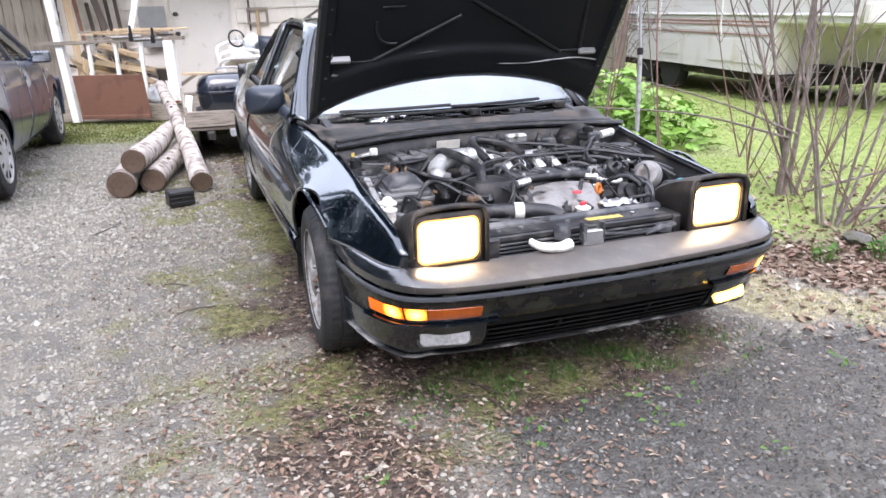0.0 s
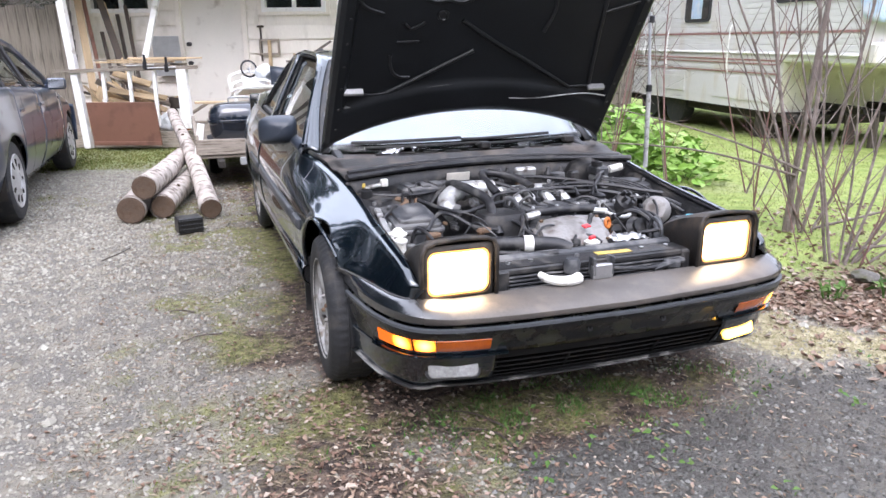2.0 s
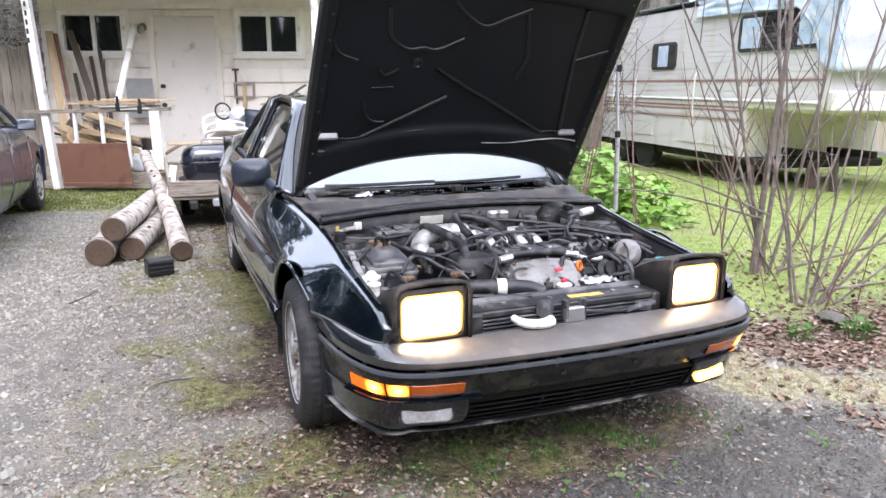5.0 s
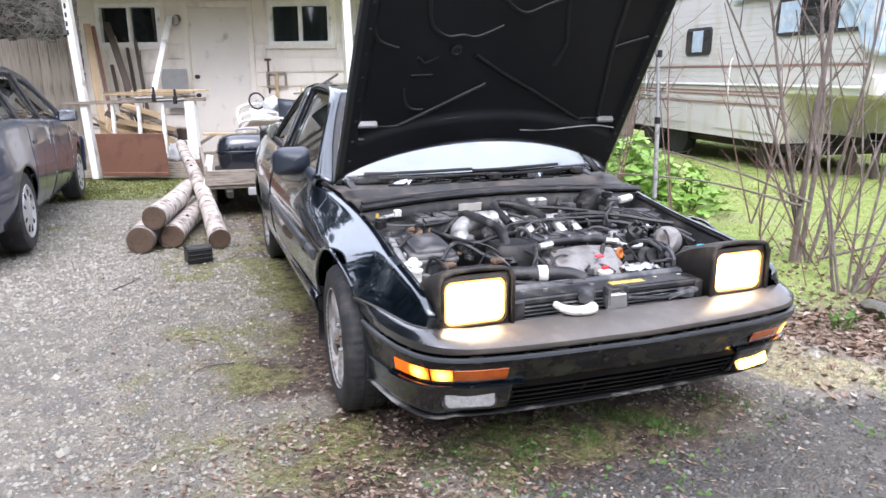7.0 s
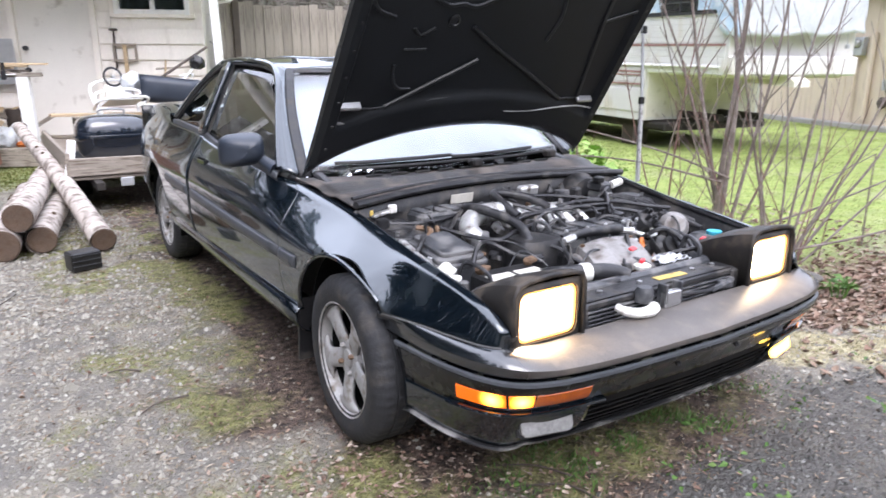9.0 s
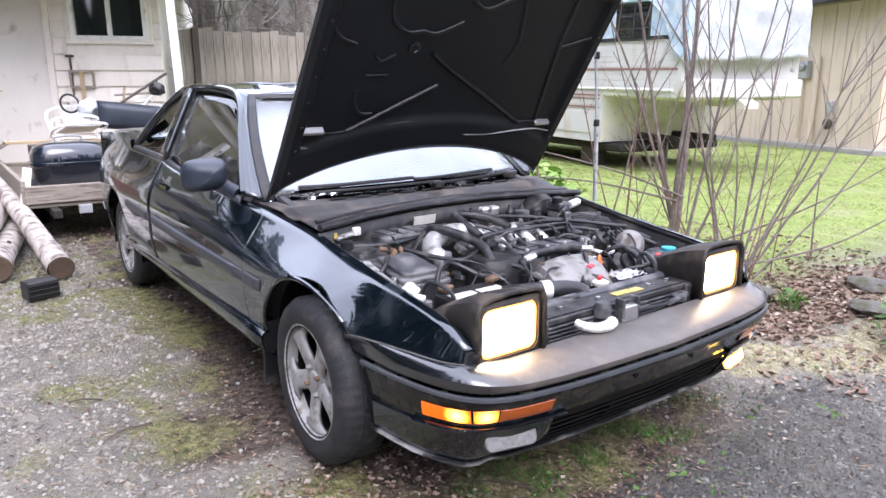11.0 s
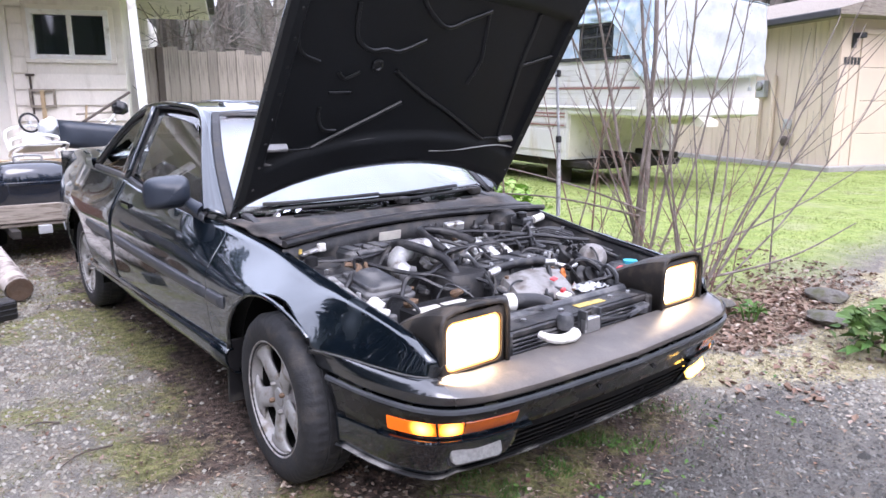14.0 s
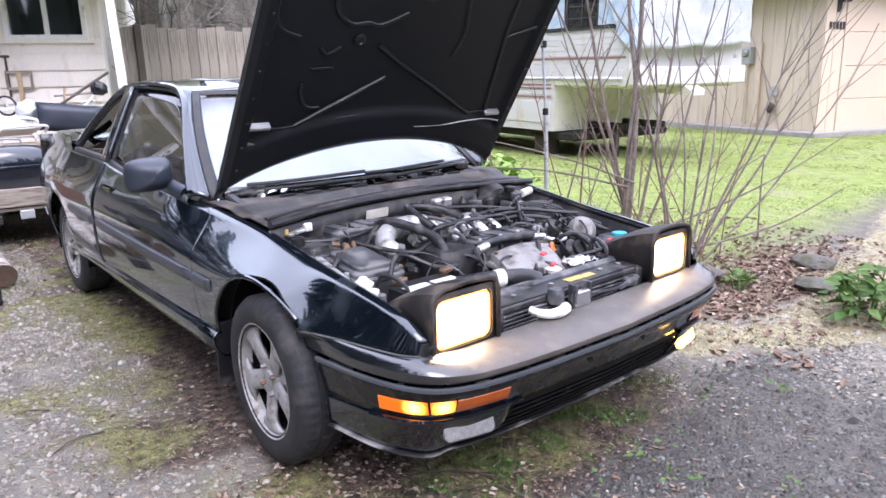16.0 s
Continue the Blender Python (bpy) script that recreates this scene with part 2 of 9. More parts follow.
M_WHITE = mat("white_paint", (0.86, 0.855, 0.84), 0.5, 0, 0.06, 4, 80, 0.05, dirt=(0.55, 0.52, 0.46), dirt_amt=0.2)
M_WINGLASS = mat("house_window_glass", (0.012, 0.016, 0.018), 0.04, 0, 0.2, 3, 20, 0.0, coat=1.0)
M_FENCE = mat("weathered_fence", (0.27, 0.235, 0.2), 0.85, 0, 0.25, 3, 50, 0.35, each=0.18, streak=(8, 8, 0.6), dirt=(0.15, 0.13, 0.11), dirt_amt=0.4)
M_WOOD = mat("raw_lumber", (0.52, 0.39, 0.24), 0.75, 0, 0.2, 5, 60, 0.2, each=0.25, streak=(1, 6, 6))
M_GREYWOOD = mat("grey_old_wood", (0.3, 0.26, 0.215), 0.85, 0, 0.3, 5, 60, 0.4, each=0.2, streak=(0.8, 8, 8), dirt=(0.16, 0.13, 0.1), dirt_amt=0.4)
M_DARKWOOD = mat("dark_board", (0.07, 0.055, 0.045), 0.8, 0, 0.3, 5, 60, 0.3, each=0.2)
M_REDBROWN = mat("red_brown_board", (0.2, 0.095, 0.065), 0.65, 0, 0.12, 3, 80, 0.08, dirt=(0.15, 0.075, 0.055), dirt_amt=0.3)
M_BARK = mat("birch_bark", (0.44, 0.39, 0.345), 0.8, 0, 0.3, 7, 40, 0.6, dirt=(0.15, 0.12, 0.10), dirt_amt=0.5)
M_CUT = mat("cut_log_end", (0.09, 0.06, 0.04), 0.85, 0, 0.3, 14, 80, 0.3, dirt=(0.08, 0.05, 0.03), dirt_amt=0.5)
M_BLUEBLACK = mat("blue_black_plastic", (0.025, 0.032, 0.045), 0.4, 0, 0.2, 8, 160, 0.08)
M_BLACKPL = mat("black_plastic", (0.012, 0.012, 0.013), 0.4, 0, 0.2, 10, 160, 0.1)
M_ENAMEL = mat("black_enamel", (0.008, 0.012, 0.02), 0.12, 0, 0.2, 6, 200, 0.02, coat=0.8)
M_CAMPER = mat("camper_white_metal", (0.64, 0.63, 0.61), 0.4, 0, 0.06, 2, 60, 0.04, dirt=(0.58, 0.54, 0.47), dirt_amt=0.25, streak=(1, 1, 0.4))
M_CAMPERB = mat("camper_stripe", (0.3, 0.16, 0.14), 0.5, 0, 0.1, 5, 60, 0.02)
M_CREAMPL = mat("camper_cream", (0.7, 0.66, 0.58), 0.55, 0, 0.1, 3, 60, 0.05, dirt=(0.5, 0.46, 0.36), dirt_amt=0.25)
M_UNDER = mat("dark_undercarriage", (0.03, 0.026, 0.022), 0.8, 0.2, 0.4, 6, 60, 0.3)
M_TARP = mat("blue_tarp", (0.42, 0.54, 0.66), 0.35, 0, 0.25, 5, 40, 0.3, dirt=(0.62, 0.66, 0.7), dirt_amt=0.5)
M_TARPW = mat("pale_tarp", (0.52, 0.545, 0.56), 0.4, 0, 0.15, 5, 40, 0.35, dirt=(0.45, 0.47, 0.5), dirt_amt=0.3)
M_TAN = mat("tan_plywood_siding", (0.6, 0.5, 0.395), 0.7, 0, 0.08, 2, 60, 0.1, streak=(3, 3, 0.4), dirt=(0.5, 0.415, 0.32), dirt_amt=0.25, each=0.03)
M_TANDOOR = mat("tan_garage_door", (0.63, 0.52, 0.41), 0.6, 0, 0.06, 2, 60, 0.04)
M_ROOFTAR = mat("dark_roof_edge", (0.035, 0.035, 0.038), 0.7, 0, 0.3, 5, 60, 0.2)
M_CONCRETE = mat("concrete", (0.3, 0.29, 0.27), 0.85, 0, 0.2, 6, 60, 0.3)
M_ROCK = mat("field_stone", (0.12, 0.112, 0.1), 0.9, 0, 0.45, 9, 60, 0.7, dirt=(0.075, 0.075, 0.04), dirt_amt=0.55)
M_STEM = mat("bush_bark", (0.155, 0.125, 0.107), 0.75, 0, 0.3, 10, 80, 0.3, dirt=(0.26, 0.22, 0.2), dirt_amt=0.4)
M_TWIG = mat("reddish_twig", (0.17, 0.09, 0.08), 0.7, 0, 0.3, 10, 80, 0.2)
M_METERG = mat("grey_meter_metal", (0.42, 0.43, 0.44), 0.45, 0.3, 0.15, 8, 80, 0.05)


def island(name, cols, rough=0.8, spec=0.3):
    """A surface whose joined pieces each take one of several colours."""
    m = bpy.data.materials.new(name)
    m.use_nodes = True
    n, l = m.node_tree.nodes, m.node_tree.links
    b = n["Principled BSDF"]
    g, r = n.new("ShaderNodeNewGeometry"), n.new("ShaderNodeValToRGB")
    while len(r.color_ramp.elements) < len(cols):
        r.color_ramp.elements.new(0.5)
    for i, c in enumerate(cols):
        r.color_ramp.elements[i].position = i / (len(cols) - 1)
        r.color_ramp.elements[i].color = (*c, 1)
    tn = n.new("ShaderNodeTexNoise")
    tn.inputs["Scale"].default_value = 150
    mx = n.new("ShaderNodeMix")
    mx.data_type, mx.blend_type = "RGBA", "MULTIPLY"
    mx.inputs[0].default_value = 0.5
    l.new(g.outputs["Random Per Island"], r.inputs[0])
    l.new(r.outputs[0], mx.inputs[6])
    l.new(tn.outputs[0], mx.inputs[7])
    l.new(mx.outputs[2], b.inputs["Base Color"])
    b.inputs["Roughness"].default_value = rough
    b.inputs["Specular IOR Level"].default_value = spec
    return m


M_STONES = island("gravel_stones", [(0.205, 0.19, 0.155), (0.32, 0.302, 0.252), (0.41, 0.39, 0.33), (0.275, 0.245, 0.19), (0.37, 0.35, 0.296), (0.48, 0.465, 0.40)], 0.8)
M_DARKSTONES = island("damp_gravel_stones", [(0.048, 0.047, 0.042), (0.094, 0.092, 0.083), (0.15, 0.148, 0.136), (0.07, 0.067, 0.058), (0.117, 0.114, 0.103), (0.29, 0.288, 0.265)], 0.55)
M_LEAVES = island("dead_leaves", [(0.20, 0.12, 0.085), (0.40, 0.30, 0.22), (0.27, 0.165, 0.12), (0.60, 0.51, 0.42), (0.12, 0.075, 0.055), (0.32, 0.21, 0.155)], 0.75)
M_GRASS = island("lawn_grass", [(0.23, 0.315, 0.065), (0.30, 0.385, 0.10), (0.37, 0.41, 0.15), (0.26, 0.345, 0.075), (0.44, 0.43, 0.24)], 0.6)
M_MOSS = island("driveway_moss", [(0.12, 0.15, 0.03), (0.19, 0.21, 0.055), (0.28, 0.27, 0.11), (0.14, 0.17, 0.035)], 0.9)
M_CHAFF = island("dry_chaff", [(0.12, 0.08, 0.055), (0.34, 0.27, 0.19), (0.22, 0.145, 0.10), (0.48, 0.40, 0.30), (0.08, 0.055, 0.04)], 0.8)
M_GREEN = island("green_leaves", [(0.2, 0.38, 0.05), (0.3, 0.52, 0.09), (0.4, 0.58, 0.17), (0.25, 0.46, 0.07)], 0.5)
M_WEED = island("weed_leaves", [(0.06, 0.14, 0.025), (0.1, 0.2, 0.04), (0.14, 0.22, 0.06)], 0.6)
M_BRUSH = island("bare_brush", [(0.17, 0.145, 0.125), (0.26, 0.235, 0.21), (0.13, 0.105, 0.085), (0.34, 0.32, 0.29)], 0.85)

# ---------- mesh helpers ----------


def part(name, bm, material, parent=None, label="", solid=0.0, sharp=35, m=None, bevel=0.0):
    me = bpy.data.meshes.new(name)
    bm.normal_update()
    bm.to_mesh(me)
    bm.free()
    for p in me.polygons:
        p.use_smooth = True
    me.set_sharp_from_angle(angle=radians(sharp))
    me.materials.append(material)
    ob = new(name, me)
    if parent:
        ob.parent = parent
    if m is not None:
        ob.matrix_basis = m
    if solid:
        s = ob.modifiers.new("thickness", "SOLIDIFY")
        s.thickness, s.offset = abs(solid), (-1 if solid > 0 else 1)
    if bevel:
        s = ob.modifiers.new("edge", "BEVEL")
        s.width, s.segments, s.limit_method = bevel, 2, "ANGLE"
    if label:
        ob["label"] = label
    return ob


def thing(name, m, label, category, group="", kind=""):
    ob = new(name)
    ob.empty_display_size = 0.1
    ob.matrix_basis = m
    return tagged(ob, label, category, group, kind)


def B():
    return bmesh.new()


def box(bm, c, s, rot=None, bev=0.004):
    """A box of size s about c with chamfered edges; rot is a Matrix or degrees (rx, ry, rz)."""
    if rot is None:
        r = Matrix.Identity(4)
    elif isinstance(rot, Matrix):
        r = rot
    else:
        r = pose(0, 0, 0, *rot)
    h = [v / 2 for v in s]
    b = min(bev, min(h) * 0.45)
    vs = {}
    for sx in (-1, 1):
        for sy in (-1, 1):
            for sz in (-1, 1):
                sg = (sx, sy, sz)
                for a in range(3):
                    p = [sg[i] * (h[i] - (0 if i == a else b)) for i in range(3)]
                    vs[sg, a] = bm.verts.new(r @ Vector(p) + Vector(c))

    def f(keys):
        q = [vs[k] for k in keys]
        n = (q[1].co - q[0].co).cross(q[2].co - q[0].co)
        mid = sum((v.co for v in q), Vector()) / len(q)
        bm.faces.new(q if n.dot(mid - Vector(c)) > 0 else q[::-1])
    for a in range(3):
        i, j = [k for k in range(3) if k != a]
        for s1 in (-1, 1):
            ks = []
            for u, w in ((-1, -1), (1, -1), (1, 1), (-1, 1)):
                sg = [0, 0, 0]
                sg[a], sg[i], sg[j] = s1, u, w
                ks.append((tuple(sg), a))
            f(ks)
        for u in (-1, 1):
            for w in (-1, 1):
                lo, hi = [0, 0, 0], [0, 0, 0]
                lo[i], lo[j], lo[a] = u, w, -1
                hi[i], hi[j], hi[a] = u, w, 1
                f([(tuple(lo), i), (tuple(lo), j), (tuple(hi), j), (tuple(hi), i)])
    for sx in (-1, 1):
        for sy in (-1, 1):
            for sz in (-1, 1):
                f([((sx, sy, sz), 0), ((sx, sy, sz), 1), ((sx, sy, sz), 2)])
    return bm


def frames_along(pts):
    out, up = [], None
    for i, p in enumerate(pts):
        d = (pts[min(i + 1, len(pts) - 1)] - pts[max(i - 1, 0)]).normalized()
        if up is None:
            up = Vector((0, 0, 1)) if abs(d.z) < 0.9 else Vector((0, 1, 0))
        side = d.cross(up).normalized()
        up = side.cross(d).normalized()
        out.append((p, side, up))
    return out


def smooth_path(pts, n=6):
    """A smooth curve through the points."""
    p = [Vector(q) for q in pts]
    if len(p) < 3:
        return p
    out = []
    for i in range(len(p) - 1):
        a, b, c, d = p[max(i - 1, 0)], p[i], p[i + 1], p[min(i + 2, len(p) - 1)]
        for k in range(n):
            t = k / n
            out.append(0.5 * ((2 * b) + (c - a) * t + (2 * a - 5 * b + 4 * c - d) * t * t + (3 * b - a - 3 * c + d) * t ** 3))
    out.append(p[-1])
    return out


def tube(bm, pts, r, seg=8, n=6, curve=True, flat=1.0):
    """A round bar along the points; r a radius or one for each end."""
    path = smooth_path(pts, n) if curve else [Vector(p) for p in pts]
    r0, r1 = r if isinstance(r, tuple) else (r, r)
    rings, m = [], len(path)
    for i, (p, s, u) in enumerate(frames_along(path)):
        q = r0 + (r1 - r0) * i / max(1, m - 1)
        rings.append([bm.verts.new(p + s * math.cos(a) * q + u * math.sin(a) * q * flat) for a in (2 * math.pi * k / seg for k in range(seg))])
    for a, b in zip(rings, rings[1:]):
        for k in range(seg):
            bm.faces.new((a[k], b[k], b[(k + 1) % seg], a[(k + 1) % seg]))
    bm.faces.new(rings[0])
    bm.faces.new(rings[-1][::-1])
    return bm


def lathe(bm, prof, seg=24, m=None, closed=False):
    """Turn a profile of (radius, height) about z, then place it by m."""
    m = m or Matrix.Identity(4)
    rings = []
    for r, h in prof:
        rings.append([bm.verts.new(m @ Vector((r * math.cos(a), r * math.sin(a), h))) for a in (2 * math.pi * k / seg for k in range(seg))] if r > 1e-6 else [bm.verts.new(m @ Vector((0, 0, h)))])
    prs = list(zip(rings, rings[1:])) + ([(rings[-1], rings[0])] if closed else [])
    for a, b in prs:
        for k in range(seg):
            k2 = (k + 1) % seg
            if len(a) == 1 and len(b) == 1:
                continue
            if len(a) == 1:
                bm.faces.new((a[0], b[k2], b[k]))
            elif len(b) == 1:
                bm.faces.new((a[k], a[k2], b[0]))
            else:
                bm.faces.new((a[k], a[k2], b[k2], b[k]))
    return bm


def sheet(bm, fn, us, vs, flip=False):
    g = [[bm.verts.new(fn(u, v)) for v in vs] for u in us]
    for i in range(len(us) - 1):
        for j in range(len(vs) - 1):
            q = (g[i][j], g[i + 1][j], g[i + 1][j + 1], g[i][j + 1])
            bm.faces.new(q[::-1] if flip else q)
    return g


def lin(a, b, n):
    return [a + (b - a) * i / (n - 1) for i in range(n)]


def prism(bm, poly, lo, hi, axis="z", m=None):
    """Extrude a flat outline between lo and hi along an axis."""
    m = m or Matrix.Identity(4)

    def P(a, b, h):
        return m @ Vector({"z": (a, b, h), "y": (a, h, b), "x": (h, a, b)}[axis])
    f0 = [bm.verts.new(P(a, b, lo)) for a, b in poly]
    f1 = [bm.verts.new(P(a, b, hi)) for a, b in poly]
    k = len(poly)
    bm.faces.new(f0[::-1])
    bm.faces.new(f1)
    for i in range(k):
        bm.faces.new((f0[i], f0[(i + 1) % k], f1[(i + 1) % k], f1[i]))
    bmesh.ops.recalc_face_normals(bm, faces=bm.faces[:])
    return bm


def rounded(w, h, r, n=4):
    """Outline of a rectangle with rounded corners about the origin."""
    out = []
    for cx, cy, a0 in ((w / 2 - r, h / 2 - r, 0), (-w / 2 + r, h / 2 - r, 90), (-w / 2 + r, -h / 2 + r, 180), (w / 2 - r, -h / 2 + r, 270)):
        for k in range(n + 1):
            a = radians(a0 + 90 * k / n)
            out.append((cx + r * math.cos(a), cy + r * math.sin(a)))
    return out


def interp(x, tab):
    return float(np.interp(x, [t[0] for t in tab], [t[1] for t in tab]))


def joined(name, verts, faces, material, label, category, smooth=False):
    me = bpy.data.meshes.new(name)
    me.from_pydata(verts, [], faces)
    me.materials.append(material)
    if smooth:
        for p in me.polygons:
            p.use_smooth = True
    ob = new(name, me)
    return tagged(ob, label, category, "", "stuff")

# ---------- the black coupe ----------
# x across, y towards its tail, z up; the front bumper's middle is near y = 0.17
car = thing("black_coupe", pose(0, 0, 0), "black two-door coupe with raised pop-up headlights lit and hood open", "car")
AXF, AXR, HUB, ARCH, ARCHF = 0.94, 3.47, 0.286, 0.335, 0.326
W_TAB = [(0.325, 0.610), (0.34, 0.648), (0.40, 0.690), (0.46, 0.708), (0.58, 0.738), (0.75, 0.787), (0.87, 0.810), (1.0, 0.817), (1.3, 0.823), (2.3, 0.836), (3.2, 0.838), (3.7, 0.826), (4.0, 0.80), (4.22, 0.755), (4.34, 0.69)]
Z_TAB = [(0.325, 0.512), (0.36, 0.556), (0.45, 0.594), (0.6, 0.622), (0.75, 0.642), (0.9, 0.664), (1.05, 0.690), (1.3, 0.728), (1.5, 0.752), (1.62, 0.766), (2.4, 0.802), (2.73, 0.834), (3.33, 0.852), (3.5, 0.872), (3.7, 0.902), (3.95, 0.918), (4.22, 0.905), (4.34, 0.87)]
IN_TAB = [(0.325, 0.600), (0.36, 0.630), (0.6, 0.640), (1.1, 0.643), (1.35, 0.666), (1.6, 0.712), (1.8, 0.735), (3.3, 0.737), (3.5, 0.705), (3.7, 0.66), (4.34, 0.60)]
CREST = [(0.325, 0.010), (0.36, 0.026), (0.6, 0.040), (1.0, 0.050), (1.35, 0.047), (1.6, 0.034), (1.85, 0.016), (3.3, 0.014), (3.7, 0.05), (4.34, 0.05)]
SHOULDER = [(0.325, 0.498), (0.70, 0.500), (0.82, 0.560), (1.0, 0.590), (1.2, 0.580), (1.4, 0.585), (1.8, 0.60), (4.34, 0.62)]
SOFT = [(0.325, 0.012), (0.7, 0.016), (1.0, 0.03), (1.3, 0.08), (1.8, 0.14), (4.34, 0.14)]


def arch_z(y, axle, r=ARCH, c=0.0):
    d = r * r - (y - axle - c) ** 2
    return HUB + math.sqrt(d) if d > 0 else 0.0


def side_point(s, y, v, lo, top, inner, W, drop=0.09, z_mid=0.5):
    """A point of a plain body side: s the side, v from the lower edge 0 over the shoulder to the inner edge 1."""
    w = W(y)

    def x_at(z):
        return w - (0.22 * (z_mid - z) ** 2 * 4 if z < z_mid else 0.10 * (z - z_mid - 0.08) if z > z_mid + 0.08 else 0)
    ze = top - drop
    if v <= 0.7:
        z = lo + (ze - lo) * v / 0.7
        if lo > ze:
            z = ze
        return Vector((s * x_at(z), y, z))
    a = (v - 0.7) / 0.3 * math.pi / 2
    x0 = x_at(ze)
    return Vector((s * (x0 - max(0.01, x0 - inner) * (1 - math.cos(a))), y, ze + drop * math.sin(a)))


def eased(tab):
    """A smooth curve through the table that never overshoots it."""
    xs, ys = np.array([t[0] for t in tab]), np.array([t[1] for t in tab])
    h = np.diff(xs)
    dl = np.diff(ys) / h
    m = np.zeros(len(xs))
    m[0], m[-1] = dl[0], dl[-1]
    for i in range(1, len(xs) - 1):
        if dl[i - 1] * dl[i] > 0:
            w1, w2 = 2 * h[i] + h[i - 1], h[i] + 2 * h[i - 1]
            m[i] = (w1 + w2) / (w1 / dl[i - 1] + w2 / dl[i])

    def f(x):
        x = min(max(x, xs[0]), xs[-1])
        i = min(max(int(np.searchsorted(xs, x)) - 1, 0), len(h) - 1)
        t = (x - xs[i]) / h[i]
        return float((1 + 2 * t) * (1 - t) ** 2 * ys[i] + t * (1 - t) ** 2 * h[i] * m[i] + t * t * (3 - 2 * t) * ys[i + 1] + t * t * (t - 1) * h[i] * m[i + 1])
    return f


Wc, Zc, INc, CRc, SHc, SOc = (eased(t) for t in (W_TAB, Z_TAB, IN_TAB, CREST, SHOULDER, SOFT))


def ramp_up(t, soft):
    return 0.0 if t <= 0 else t * t / (2 * soft) if t < soft else t - soft / 2


def body_pt(s, y, v, lo):
    """A point of the coupe's side: v from the lower edge over a leaning face to a tight crest and the inner edge."""
    w, top, xin, cr, z1, so = Wc(y), Zc(y), INc(y), CRc(y), SHc(y), SOc(y)
    zf = top - 0.32 * cr - 0.004
    xf = min(xin + cr, w - 0.002)
    k = (w - xf) / max(0.004, ramp_up(zf - z1, so))

    def x_at(z):
        x = w - k * ramp_up(z - z1, so) if z > z1 else w
        if z < 0.50:
            x -= 0.9 * (0.50 - z) ** 2
        return x
    lo = min(lo, zf - 0.004)
    if v <= 0.74:
        z = lo + (zf - lo) * v / 0.74
        return Vector((s * x_at(z), y, z))
    t = (v - 0.74) / 0.26
    sl = (x_at(zf - 0.004) - x_at(zf)) / 0.004
    cx, cz = max(xin + 0.15 * (xf - xin), xf - min(sl, 2.2) * (top - zf)), top + 0.0015
    x = (1 - t) ** 2 * xf + 2 * t * (1 - t) * cx + t * t * xin
    z = (1 - t) ** 2 * zf + 2 * t * (1 - t) * cz + t * t * (top - 0.003)
    return Vector((s * x, y, z))


def dense(y0, y1, marks, n=26):
    ys = set(lin(y0, y1, n))
    for c, r in marks:
        for k in range(29):
            y = c - r * math.cos(math.pi * k / 28)
            if y0 < y < y1:
                ys.add(y)
    out = []
    for y in sorted(ys):
        if not out or y - out[-1] > 0.003:
            out.append(y)
    return out


VS = lin(0, 0.7, 14) + lin(0.73, 1.0, 9)
VB = lin(0, 0.74, 18) + lin(0.76, 1.0, 8)


def fender_low(y):
    return max(arch_z(y, AXF, ARCHF, 0.025), 0.503 if y < 0.73 else 0.0, 0.345 if y > AXF + 0.3 else 0.0)


def quarter_low(y):
    return max(arch_z(y, AXR), 0.355 if y < AXR else 0.36)


def screen(u, v):
    b = Vector((u * 0.69, 1.548 - 0.13 * (1 - u * u), 0.770))
    t = Vector((u * 0.528, 2.05 - 0.09 * (1 - u * u), 1.160))
    p = b.lerp(t, v)
    p.z += 0.016 * (1 - u * u) * math.sin(math.pi * v)
    p.x += 0.018 * u * math.sin(math.pi * v)
    return p


def seam(v):
    """How far the seam between fender and door runs back towards the pillar's foot."""
    return 0.145 * min(1, max(0, (v - 0.60) / 0.40)) ** 1.3


def fender_pt(y, v):
    if y > 1.12:
        y += seam(v) * ((y - 1.12) / 0.29) ** 2
    return body_pt(s, y, v, fender_low(y))


def door_pt(y, v):
    if y < 1.80:
        y += seam(v) * ((1.80 - y) / 0.386)
    return body_pt(s, y, v, 0.352)


BELT = [(1.5, 0.752), (1.62, 0.766), (2.4, 0.802), (2.73, 0.834), (3.33, 0.852)]
zb = eased(BELT)
# upper edge of the side windows: up the windscreen pillar, along the roof, down the rear pillar
EDGE = eased([(1.585, 0.772), (1.80, 0.958), (2.0, 1.118), (2.10, 1.156), (2.25, 1.172), (2.6, 1.184), (2.80, 1.174), (2.94, 1.140), (3.13, 1.040), (3.27, 0.935), (3.36, 0.853)])


def lean_x(z):
    t = max(0.0, (z - 0.78) / 0.40)
    return 0.735 - 0.192 * t ** 1.08


def glass_pt(y, v, pillar=0.0):
    y2 = y + pillar * v
    z0 = zb(y2) + 0.004
    z1 = max(EDGE(y2) - 0.006, z0 + 0.004)
    z = z0 + (z1 - z0) * v
    return Vector((s * lean_x(z), y2, z))


